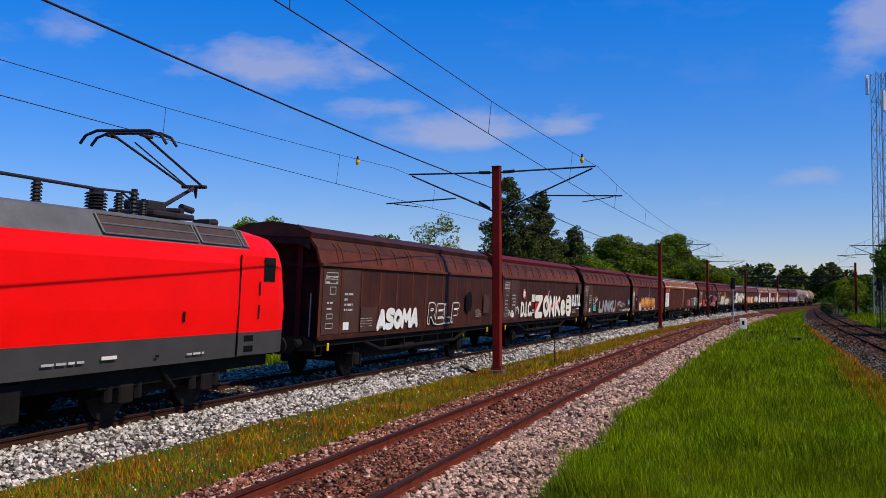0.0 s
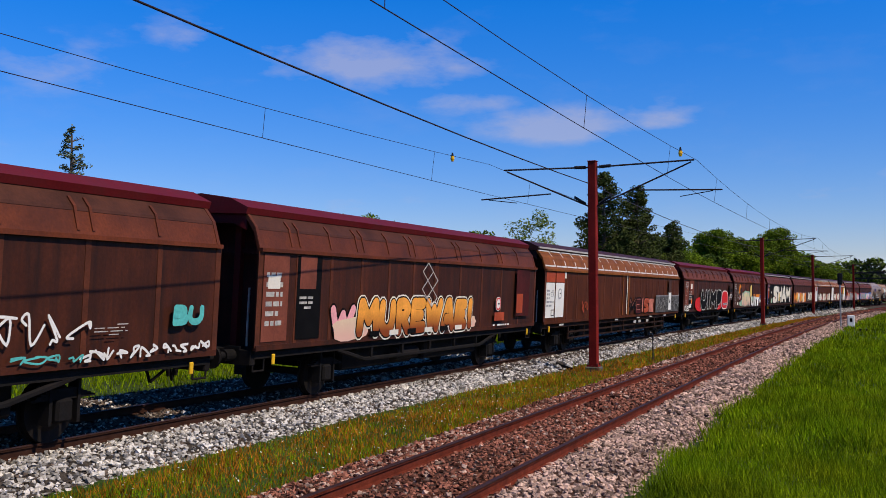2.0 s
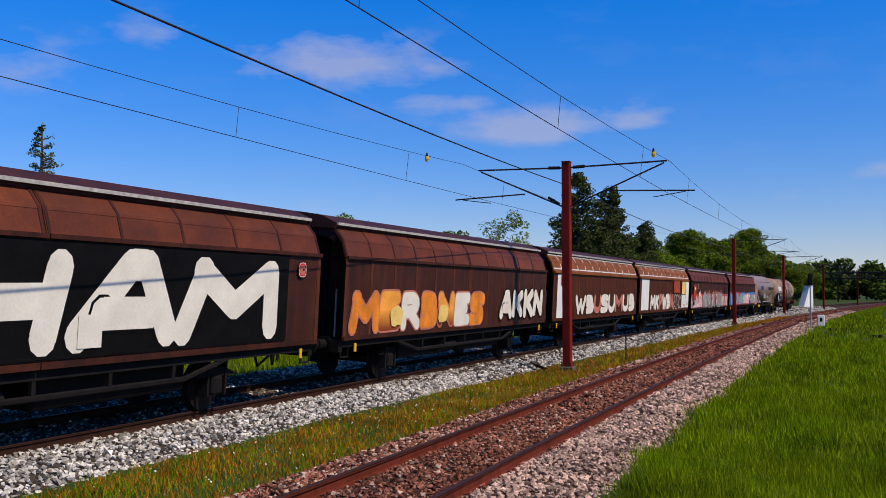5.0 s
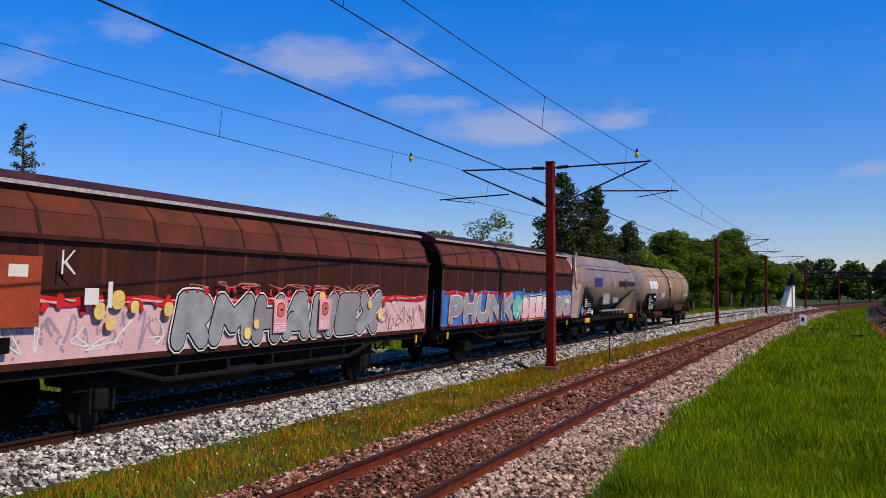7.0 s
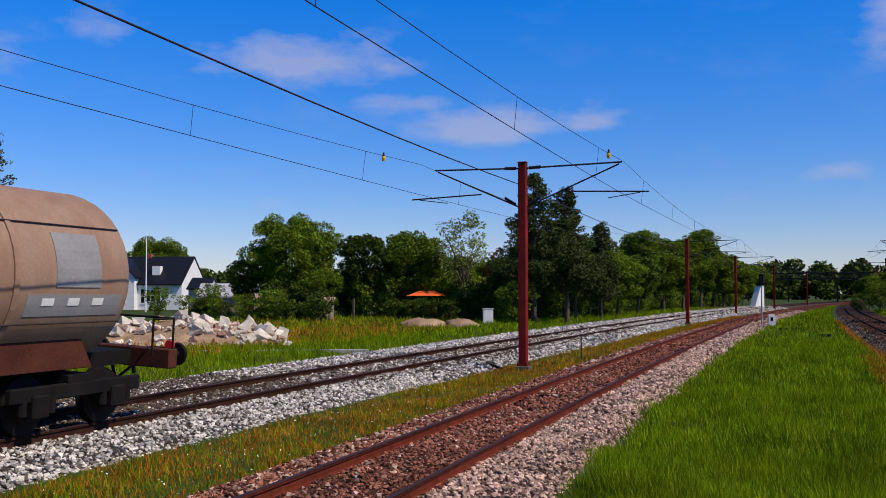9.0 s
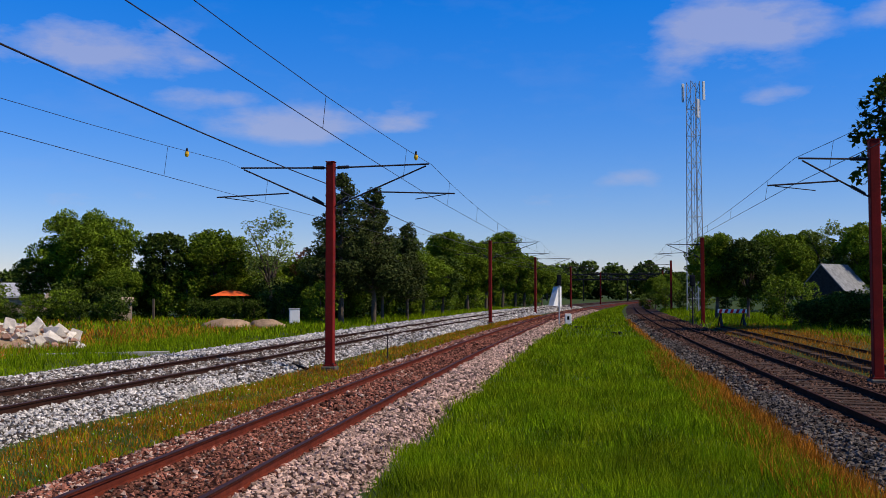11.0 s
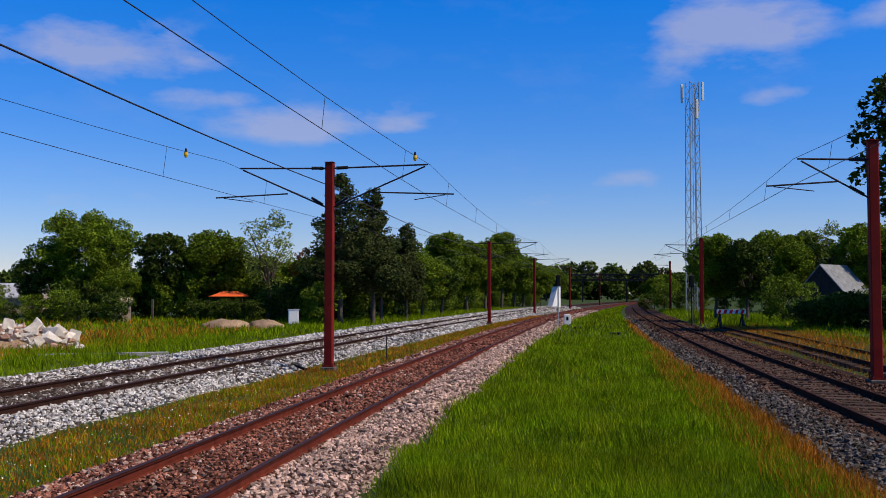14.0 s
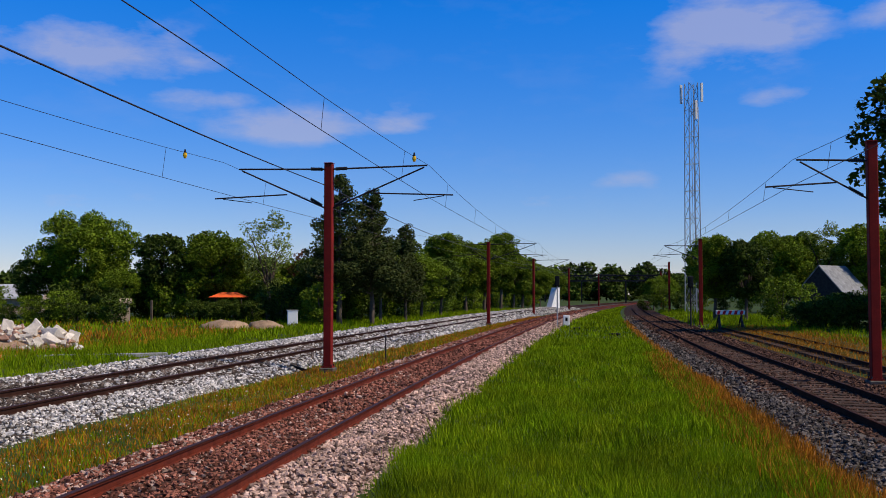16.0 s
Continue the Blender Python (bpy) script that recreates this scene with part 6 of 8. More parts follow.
        tube(bm, (-h + 8.5, -1.5 if z < 2.5 else -1.5 + (z - 2.5) * 0.3, z), (-h + 8.9, -1.5 if z < 2.5 else -1.5 + (z - 2.5) * 0.3, z), 0.014)
    part("ladder", bm, M_BLACK, car)
    bm = bmesh.new()
    box(bm, -h + 5.9, h - 6.2, -0.4, 0.4, 3.92, 3.95)
    for i in range(6):
        x = -h + 6.0 + i * 1.05
        tube(bm, (x, -0.4, 3.8), (x, -0.4, 3.94), 0.018)
    tube(bm, (-h + 7.2, 0, 3.84), (-h + 7.2, 0, 3.98), 0.25, n=14), tube(bm, (-h + 9.4, 0, 3.84), (-h + 9.4, 0, 4.0), 0.28, n=14)
    part("walkway", bm, M_DARKSTEEL, car)
    part("frame", boxed(-h + 0.3, h - 0.3, -0.5, 0.5, 0.9, 1.15), M_BLACK, car)
    for sg in (-1, 1):
        part("headstock", boxed(min(sg * h, sg * (h - 0.25)), max(sg * h, sg * (h - 0.25)), -1.3, 1.3, 0.85, 1.2, bevel=0.02), M_RUSTFRAME, car)
        bm = bmesh.new()
        cx = sg * (h - 3.5)
        for y in (-1.05, 1.0):
            bm = bmesh.new()
            q = [(cx - 1.5, 1.0), (cx + 1.5, 1.0), (cx + 1.1, 1.62), (cx - 1.1, 1.62)]
            a = [bm.verts.new((x, y, z)) for x, z in q]
            c = [bm.verts.new((x, y + 0.05, z)) for x, z in q]
            bm.faces.new(a), bm.faces.new(c[::-1])
            for i in range(4):
                bm.faces.new((a[i], c[i], c[(i + 1) % 4], a[(i + 1) % 4]))
            bmesh.ops.recalc_face_normals(bm, faces=bm.faces)
            part("saddle", bm, M_RUSTFRAME, car, "red-brown tank saddle")
        bogie(car, sg * (h - 2.3), M_BLACK)
        bm = bmesh.new()
        tube(bm, (sg * (h - 0.1), -1.25, 1.2), (sg * (h - 0.1), -1.25, 1.75), 0.02), tube(bm, (sg * (h - 0.1), -1.25, 1.75), (sg * (h - 0.1), 1.25, 1.75), 0.02), tube(bm, (sg * (h - 0.1), 1.25, 1.2), (sg * (h - 0.1), 1.25, 1.75), 0.02)
        tube(bm, (sg * (h - 0.1), -1.25, 1.75), (sg * (h - 0.7), -1.25, 1.75), 0.02), tube(bm, (sg * (h - 0.7), -1.25, 1.75), (sg * (h - 0.7), -1.25, 1.1), 0.02)
        part("hand_rail", bm, M_BLACK, car)
    for x0, x1 in ((6.1, 7.25), (7.45, 8.6)):
        part("air_reservoir", tubed((-h + x0, -0.9, 0.82), (-h + x1, -0.9, 0.82), 0.2, n=14), M_RUSTFRAME, car)
    running_gear(car, (), -h, h)
    part("tail_lamp", tubed((h, -1.1, 1.25), (h + 0.06, -1.1, 1.25), 0.09, n=12), M_GRED, car, "red tail lamp disc")


silo_wagon(242.7, 255.9)
tank_wagon(256.6, 274.7)
# ---------------------------------------------------------------- vegetation
M_LEAF = mat("broad_leaf_green", (0.125, 0.180, 0.010), 0.7, 0, 0.4, 0.35, 3, 0, island=0.6, trans=0.16, objrand=0.15, spec=0.08)
M_LEAF_DARK = mat("dark_leaf_green", (0.056, 0.084, 0.010), 0.7, 0, 0.4, 0.35, 3, 0, island=0.6, trans=0.12, objrand=0.2, spec=0.08)
M_LEAF_PALE = mat("pale_spring_leaf", (0.19, 0.24, 0.05), 0.6, 0, 0.3, 0.35, 3, 0, island=0.4, trans=0.3, spec=0.08)
M_NEEDLE = mat("dark_pine_needles", (0.055, 0.070, 0.017), 0.8, 0, 0.3, 0.35, 3, 0, island=0.45, trans=0.1, spec=0.08)
M_SPRUCE = mat("grey_green_spruce_needles", (0.105, 0.120, 0.060), 0.8, 0, 0.3, 0.35, 3, 0, island=0.45, trans=0.15, spec=0.08)
M_REDLEAF = mat("copper_red_leaf", (0.12, 0.045, 0.02), 0.6, 0, 0.3, 0.35, 3, 0, island=0.4, trans=0.2)
M_BARK = mat("grey_brown_bark", (0.10, 0.075, 0.055), 0.9, 0, 0.3, 3, 20, 0.5)
M_GRASS = mat("green_grass_blade", (0.150, 0.232, 0.002), 0.8, 0, 0.45, 0.45, 2.5, 0, dirt=(0.26, 0.295, 0.004), dirt_amount=0.75, dirt_scale=0.8, island=0.55, trans=0.3, spec=0.08)
M_GRASS_DRY = mat("orange_dry_grass_blade", (0.42, 0.155, 0.014), 0.8, 0, 0.3, 0.8, 3, 0, island=0.45, trans=0.25, spec=0.08)
M_DAISY = mat("white_flower_petal", (0.75, 0.75, 0.68), 0.6, 0, 0.1, 3, 20, 0)
rng = np.random.default_rng(7)


def leaf_soup(centres, size, up_bias=0.3):
    """Small quads of varied size and tilt at the given points."""
    n = len(centres)
    d = rng.normal(size=(n, 3))
    d[:, 2] = np.abs(d[:, 2]) + up_bias
    d /= np.linalg.norm(d, axis=1)[:, None]
    a = np.cross(d, rng.normal(size=(n, 3)))
    a /= np.linalg.norm(a, axis=1)[:, None]
    b = np.cross(d, a)
    s = size * rng.uniform(0.55, 1.4, (n, 1))
    v = np.stack([centres - a * s, centres - b * s * 0.55, centres + a * s, centres + b * s * 0.55], 1).reshape(-1, 3)
    return v, np.arange(4 * n).reshape(n, 4)


def clump_points(clumps, per):
    out = []
    for c, r in clumps:
        k = max(8, int(per * r * r))
        p = rng.normal(size=(k, 3))
        p /= np.linalg.norm(p, axis=1)[:, None]
        p *= (rng.uniform(0.35, 1.0, (k, 1)) ** 0.5) * r
        p[:, 2] *= 0.8
        out.append(p + c)
    return np.concatenate(out)


def tree(name, h, w, kind, label, leaves=None, seed=0):
    """Tapered trunk with limbs, crown of leaf clumps; stands at the origin until placed."""
    r = np.random.default_rng(seed)
    t = thing(name, Matrix.Identity(4), label, "tree" if name != "bush" else "bush", "trees" if name != "bush" else "bushes")
    bm = bmesh.new()
    clumps = []
    if kind in ("pine", "spruce"):
        tube(bm, (0, 0, -0.3), (0, 0, h * 0.95), 0.02 * h, 0.004 * h, n=9)
        z = 0.22 * h
        while z < h * 0.97:
            f = (z / h - 0.2) / 0.8
            zb = z
            for k in range(7):
                a = r.uniform(0, 6.28)
                z = zb + r.uniform(-0.035, 0.035) * h
                reach = w * 0.5 * max(0.03, 1 - f) ** 0.75 * r.uniform(0.45, 1.2) + 0.15
                rise = r.uniform(0.1, 0.55)
                tip = (reach * math.cos(a), reach * math.sin(a), z + reach * rise)
                tube(bm, (0, 0, z), tip, 0.045, 0.015, n=5)
                for q in (0.5, 0.8, 1.0):
                    if r.random() < 0.85:
                        clumps.append((np.array((tip[0] * q, tip[1] * q, z + reach * rise * q)), (0.15 * reach + 0.24) * (1.0 if kind == "pine" else 0.55)))
            z = zb + 0.048 * h
        clumps.append((np.array((0, 0, h * 0.97)), 0.25))
    else:
        base = 0.30 * h if kind != "bush" else 0.06 * h
        tube(bm, (0, 0, -0.3), (0.02 * h, 0, base), 0.024 * h, 0.018 * h, n=9)
        limbs = []
        for k in range(9 if kind != "bush" else 6):
            a = k * 2.4 + r.uniform(-0.4, 0.4)
            e = r.uniform(0.35, 1.0)
            tip = np.array((0.36 * w * math.cos(a) * e, 0.36 * w * math.sin(a) * e, base + (h - base) * r.uniform(0.3, 0.86)))
            mid = np.array((tip[0] * 0.4, tip[1] * 0.4, base + (tip[2] - base) * 0.55))
            tube(bm, (0.02 * h, 0, base * 0.9), mid, 0.012 * h, 0.008 * h, n=6), tube(bm, mid, tip, 0.008 * h, 0.002 * h, n=5)
            limbs.append(tip)
        n = {"broad": 125, "pale": 40, "bush": 34}[kind]
        for k in range(n):
            a, u = r.uniform(0, 6.28), r.uniform(-1, 1)
            zz = base + (h - base) * (0.5 + 0.46 * u)
            rad = w * 0.5 * math.sqrt(max(0.05, 1 - (u * 0.95) ** 2)) * (0.92 if u < 0 else 1.0)
            q = r.uniform(0.35, 0.98)
            clumps.append((np.array((rad * q * math.cos(a), rad * q * math.sin(a), zz)), w * (r.uniform(0.06, 0.13) if kind == "broad" else r.uniform(0.08, 0.16))))
        for tip in limbs:
            clumps.append((tip, w * 0.12))
    part("trunk", bm, M_BARK, t)
    size = {"broad": 0.115, "pale": 0.10, "pine": 0.10, "spruce": 0.09, "bush": 0.09}[kind]
    per = {"broad": 430, "pale": 210, "pine": 300, "spruce": 260, "bush": 430}[kind]
    v, f = leaf_soup(clump_points(clumps, per), size)
    part("crown", soup(v, f, leaves or {"broad": M_LEAF, "pale": M_LEAF_PALE, "pine": M_NEEDLE, "spruce": M_SPRUCE, "bush": M_LEAF_DARK}[kind]), None, t)
    return t


def put(t, x, y, turn=0, scale=1.0, sz=None):
    t.matrix_basis = pose(x, y, ground_height(x, y), 0, 0, turn)
    t.scale = (scale, scale, sz or scale)
    return t


def plant(proto, x, y, turn, scale, sz=None):
    t = copy_thing(proto, pose(x, y, ground_height(x, y), 0, 0, turn))
    t.scale = (scale, scale, sz or scale)
    return t


BROAD_LABEL = "leafy green deciduous tree in full spring foliage"
big_tree = put(tree("tree", 9.0, 9.0, "broad", "large round-crowned dark green deciduous tree beside the rubble", M_LEAF, 1), -31.3, 85)
broad_a = put(tree("tree", 7.4, 6.6, "broad", BROAD_LABEL, M_LEAF, 2), -19.5, 83)
broad_b = put(tree("tree", 9.5, 7.0, "broad", BROAD_LABEL, M_LEAF, 3), 0.4, 116)
grey_tree = put(tree("tree", 7.2, 5.0, "broad", "grey-green tree with an open ragged crown", M_LEAF_DARK, 4), -23.5, 82)
pale_tree = put(tree("tree", 9.0, 5.0, "pale", "slender pale yellow-green tree with sparse new leaves", None, 5), -14.4, 80)
pine_a = put(tree("tree", 11.4, 5.2, "pine", "tall dark pine with a ragged crown", None, 6), -7.6, 72)
pine_b = put(tree("tree", 10.2, 5.4, "pine", "dark ragged pine beside a taller one", None, 7), -5.3, 73.5)
pine_c = put(tree("tree", 8.4, 3.6, "pine", "smaller dark pine at the edge of the wood", None, 8), -3.2, 85)
red_tree = put(tree("tree", 6.2, 3.4, "pale", "small copper-leaved tree among green ones", M_REDLEAF, 9), -11.5, 84)
bush_a = put(tree("bush", 2.6, 3.2, "bush", "dense dark green bush at the foot of the trees", None, 10), -26.5, 78)
bush_b = put(tree("bush", 3.4, 3.6, "bush", "tangled green bush along the wood's edge", M_LEAF, 11), -8.8, 70)
# the wood left of the line
for x, y, p, s in ((-13.0, 86, broad_a, 0.8), (-10.2, 80, grey_tree, 0.85), (-2.0, 92, broad_a, 0.95), (-6.0, 84, broad_b, 0.72), (-0.2, 100, grey_tree, 0.95), (3.0, 122, broad_b, 1.06), (-4.0, 104, broad_b, 0.85),
                   (5.6, 130, broad_b, 1.12), (8.6, 143, broad_b, 1.08), (11.0, 150, broad_a, 1.3), (13.5, 164, broad_b, 0.95), (16.0, 172, broad_a, 1.1), (18.5, 184, broad_a, 1.0), (0.5, 128, broad_a, 1.2), (6.0, 150, grey_tree, 1.3),
                   (-17.5, 92, broad_a, 0.85), (-9.0, 95, broad_b, 0.8), (-8.2, 78, grey_tree, 0.9), (-5.0, 79, pine_b, 0.8), (-16.5, 88, grey_tree, 0.95), (-22, 90, grey_tree, 0.9), (23, 205, broad_a, 1.1), (26, 222, broad_a, 1.0)):
    plant(p, x, y, random.uniform(0, 360), s * random.uniform(0.88, 1.05), s * random.uniform(0.78, 1.12))
for i in range(34):
    y = 74 + i * 3.3
    x = T2.x(y) - 7.5 - random.uniform(0, 3.0) - max(0, 95 - y) * 0.12
    plant(bush_b if i % 3 else bush_a, x, y, random.uniform(0, 360), random.uniform(0.75, 1.25))
for i in range(26):
    x = -31 + i * 0.95 + random.uniform(-0.5, 0.5)
    if not -19.6 < x < -15.2:
        plant(bush_a if i % 2 else bush_b, x, 82 + random.uniform(-1, 3), random.uniform(0, 360), random.uniform(0.85, 1.4))
for i in range(9):
    plant(bush_b, -20.5 + i * 0.8, 84.5 + random.uniform(-1, 1), random.uniform(0, 360), random.uniform(1.0, 1.4))
for i in range(7):
    plant(bush_a, -19.8 + i * 0.8, 77.6 + random.uniform(-0.5, 0.5), random.uniform(0, 360), random.uniform(0.5, 0.68))
for i in range(14):
    plant(bush_a if i % 3 else bush_b, -34.0 + i * 0.82 + random.uniform(-0.3, 0.3), 70.0 + random.uniform(-1.2, 1.2), random.uniform(0, 360), random.uniform(0.5, 0.85))
# further left, seen as the train has gone
plant(big_tree, -80, 128, 40, 1.25), plant(big_tree, -70, 133, 140, 1.1), plant(broad_a, -66, 92, 10, 0.9), plant(broad_a, -63, 87, 60, 0.75), plant(bush_b, -27.6, 40.5, 0, 0.9), plant(bush_a, -30.0, 41.5, 80, 1.2), plant(bush_b, -24.6, 35.6, 80, 0.45)
plant(bush_a, -46, 78, 0, 0.9), plant(bush_b, -42, 80, 0, 0.8), plant(bush_b, -38, 82, 0, 0.9), plant(grey_tree, -35.5, 84, 0, 0.7), plant(broad_a, -26.5, 80, 0, 0.55)
# tall conifers over the train's roof
put(tree("tree", 12.3, 3.9, "spruce", "tall narrow airy spruce standing alone behind the line", None, 21), -37.2, 50.3)
put(tree("tree", 10.2, 6.0, "spruce", "ragged grey-green spruce with spreading boughs", None, 22), -31.2, 33.6)
# right of the line
right_edge = put(tree("tree", 9.0, 5.4, "broad", "tall dark tree overhanging the mast beside the siding", M_LEAF_DARK, 12), 30.9, 60.8, 0, 1.86)
plant(broad_b, 23.5, 84, 0, 0.78), plant(grey_tree, 25.6, 82, 50, 0.95), plant(bush_b, 26.5, 76, 20, 1.2)
plant(big_tree, 41.0, 120, 10, 1.08), plant(pale_tree, 47.5, 121, 0, 1.25), plant(broad_a, 52.5, 120, 0, 1.45), plant(broad_a, 46.0, 124, 70, 1.35), plant(broad_b, 57, 118, 70, 1.2), plant(broad_a, 36, 128, 70, 1.2)
# hedge by the siding: dark leaf colour stands in for its shaded face
for i in range(22):
    plant(bush_a, 24.0 + 0.30 * i + random.uniform(-0.3, 0.3), 66 - i * 0.9, random.uniform(0, 360), random.uniform(0.7, 0.95))
for i in range(10):
    plant(bush_b if i % 2 else bush_a, 31.5 + i * 1.2, 150 - i * 6, random.uniform(0, 360), random.uniform(0.9, 1.3))
for i in range(12):
    plant(broad_a if i % 2 else broad_b, 33 + i * 2.4 + random.uniform(-1, 1), 150 + i * 9 + random.uniform(-5, 5), random.uniform(0, 360), random.uniform(0.45, 0.6))


def far_wood():
    """Distant belts of trees on the horizon."""
    clumps = []
    for i in range(280):
        a = radians(-62 + 104 * i / 280)
        d = 330 + 60 * rng.random()
        x, y = d * math.sin(a), d * math.cos(a)
        h = rng.uniform(5, 10) * (1.0 + 0.3 * (a > 0))
        for k in range(3):
            clumps.append((np.array((x + rng.uniform(-5, 5), y + rng.uniform(-4, 4), h * (0.3 + 0.3 * k))), rng.uniform(3, 4.2)))
    v, f = leaf_soup(clump_points(clumps, 17), 0.8)
    tagged(part("distant_wood", soup(v, f, M_LEAF_DARK), None), "dark distant belt of trees along the horizon", "woodland", kind="stuff")


far_wood()


# ---------------------------------------------------------------- grass, flowers and stones
def blades(name, label, zones, material):
    """zones: (low offset function, high offset function, y0, y1, per square metre, height, width)."""
    V = []
    for lo, hi, y0, y1, density, h, w in zones:
        ys = np.linspace(y0, y1, 60)
        width = np.mean([hi(y) - lo(y) for y in ys])
        n = int(density * width * (y1 - y0))
        y = rng.uniform(y0, y1, n)
        a, b = np.array([lo(q) for q in ys]), np.array([hi(q) for q in ys])
        f = rng.uniform(0, 1, n)
        x = np.interp(y, ys, a) * (1 - f) + np.interp(y, ys, b) * f + rng.normal(0, 0.10, n)
        z = np.array([ground_height(p, q) for p, q in zip(x, y)]) - 0.02
        ang = rng.uniform(0, math.pi, n)
        hh = h * rng.uniform(0.45, 1.35, n) * (0.75 + 0.5 * np.sin(x * 1.3 + 2 * np.sin(y * 0.4)) ** 2)
        ww = w * rng.uniform(0.6, 1.4, n)
        c, s = np.cos(ang) * ww, np.sin(ang) * ww
        lean = rng.normal(0, 0.35, (n, 2)) * hh[:, None]
        V.append(np.stack([np.stack([x - c, y - s, z], 1), np.stack([x + c, y + s, z], 1), np.stack([x + lean[:, 0], y + lean[:, 1], z + hh], 1)], 1).reshape(-1, 3))
    v = np.concatenate(V)
    tagged(part(name, soup(v, np.arange(len(v)).reshape(-1, 3), material), None), label, "grass", kind="stuff")


t1r, t3l = (lambda y: T1.x(y) + 2.28 + 0.22 * math.sin(y * 1.7) * math.sin(y * 0.63 + 1)), (lambda y: T3.x(y) - 2.75)
t3b = lambda y: T3.x(y) - 2.35
t2r, t1l = (lambda y: T2.x(y) + 2.5), (lambda y: T1.x(y) - 2.0)
t2l, field = (lambda y: T2.x(y) - 3.05), (lambda y: T2.x(y) - 11)
blades("grass", "lush bright green long grass between the tracks",
       [(t1r, t3l, 7, 16, 1100, 0.19, 0.007), (t1r, t3l, 16, 28, 420, 0.22, 0.012), (t1r, t3l, 28, 55, 150, 0.22, 0.02), (t1r, t3l, 55, 200, 26, 0.24, 0.05),
        (t2r, t1l, 3, 12, 300, 0.14, 0.007), (t2r, t1l, 12, 30, 150, 0.14, 0.010), (t2r, t1l, 30, 90, 32, 0.16, 0.018),
        (field, t2l, 4, 22, 70, 0.24, 0.014), (field, t2l, 22, 48, 110, 0.26, 0.016), (field, t2l, 48, 150, 26, 0.30, 0.04), (lambda y: T2.x(y) - 34, field, 40, 88, 8, 0.34, 0.045),
        (lambda y: T3.x(y) + 6.5, lambda y: T3.x(y) + 13, 40, 110, 14, 0.3, 0.03), (lambda y: T3.x(y) + 2.6, lambda y: T3.x(y) + 9, 67, 140, 18, 0.32, 0.04)], M_GRASS)
blades("dry_grass", "orange-brown dry grass and weeds along the ballast edges",
       [(t3l, t3b, 9, 30, 700, 0.21, 0.011), (lambda y: T3.x(y) - 3.5, t3l, 9, 40, 260, 0.22, 0.011), (t3l, t3b, 30, 90, 90, 0.18, 0.02), (t2r, t1l, 3, 34, 290, 0.12, 0.009), (t2r, t1l, 34, 110, 90, 0.14, 0.018),
        (lambda y: T3.x(y) + 2.2, lambda y: T3.x(y) + 8.5, 18, 70, 55, 0.18, 0.014), (lambda y: T2.x(y) - 16, lambda y: T2.x(y) - 8, 24, 60, 16, 0.3, 0.025), (lambda y: T2.x(y) - 32, lambda y: T2.x(y) - 9, 46, 82, 3, 0.26, 0.05)], M_GRASS_DRY)
n = 520
yy = rng.uniform(5, 26, n)
xx = np.array([t2r(q) + (t1l(q) - t2r(q)) * rng.random() for q in yy])
pts = np.stack([xx, yy, np.array([ground_height(a, b) for a, b in zip(xx, yy)]) + rng.uniform(0.08, 0.16, n)], 1)
v, f = leaf_soup(pts, 0.018, 1.5)
tagged(part("daisies", soup(v, f, M_DAISY), None), "small white wild flowers in the weedy strip", "flowers", kind="stuff")

OCTA_V = np.array([(1, 0, 0), (-1, 0, 0), (0, 1, 0), (0, -1, 0), (0, 0, 1), (0, 0, -1)], float)
OCTA_F = np.array([(0, 2, 4), (2, 1, 4), (1, 3, 4), (3, 0, 4), (2, 0, 5), (1, 2, 5), (3, 1, 5), (0, 3, 5)])


def bed_height(off, left, right, lz, rz, bed):
    prof = [(-left, lz), (-left + 0.25, lz + 0.05), (-1.62, bed), (-1.0, bed + 0.02), (0, bed - 0.01), (1.0, bed + 0.02), (1.62, bed), (right - 0.25, rz + 0.05), (right, rz)]
    return np.interp(off, [p[0] for p in prof], [p[1] for p in prof])


def stones(line, name, label, material, shape, zones):
    """zones: (offset from, offset to, y0, y1, per square metre, size)."""
    V = []
    for o0, o1, y0, y1, density, size in zones:
        n = int(density * (o1 - o0) * (y1 - y0))
        off, y = rng.uniform(o0, o1, n), rng.uniform(y0, y1, n)
        keep = np.abs(np.abs(off) - 0.7535) > 0.075
        off, y = off[keep], y[keep]
        n = len(off)
        sl = line.b + 2 * line.c * y
        k = np.sqrt(1 + sl * sl)
        x = line.x(y) + off / k
        yy = y - off * sl / k
        z = line.z + bed_height(off, *shape) - line.cant / 0.7535 * off
        base = OCTA_V[None] * rng.uniform(0.55, 1.25, (n, 6, 1))
        q = rng.normal(size=(n, 4))
        q /= np.linalg.norm(q, axis=1)[:, None]
        w, a, b, c = q.T
        R = np.stack([1 - 2 * (b * b + c * c), 2 * (a * b - w * c), 2 * (a * c + w * b), 2 * (a * b + w * c), 1 - 2 * (a * a + c * c), 2 * (b * c - w * a), 2 * (a * c - w * b), 2 * (b * c + w * a), 1 - 2 * (a * a + b * b)], 1).reshape(n, 3, 3)
        s = size * rng.uniform(0.5, 1.35, (n, 1, 1))
        p = np.einsum("nij,nkj->nki", R, base) * s * np.array((1, 1, 0.8))
        p += np.stack([x, yy, z + rng.uniform(-0.2, 0.6, n) * size], 1)[:, None]
        V.append(p.reshape(-1, 3))
    v = np.concatenate(V)
    n = len(v) // 6
    f = (np.arange(n)[:, None, None] * 6 + OCTA_F[None]).reshape(-1, 3)
    tagged(part(name, soup(v, f, material), None), label, "ballast stones", kind="stuff")


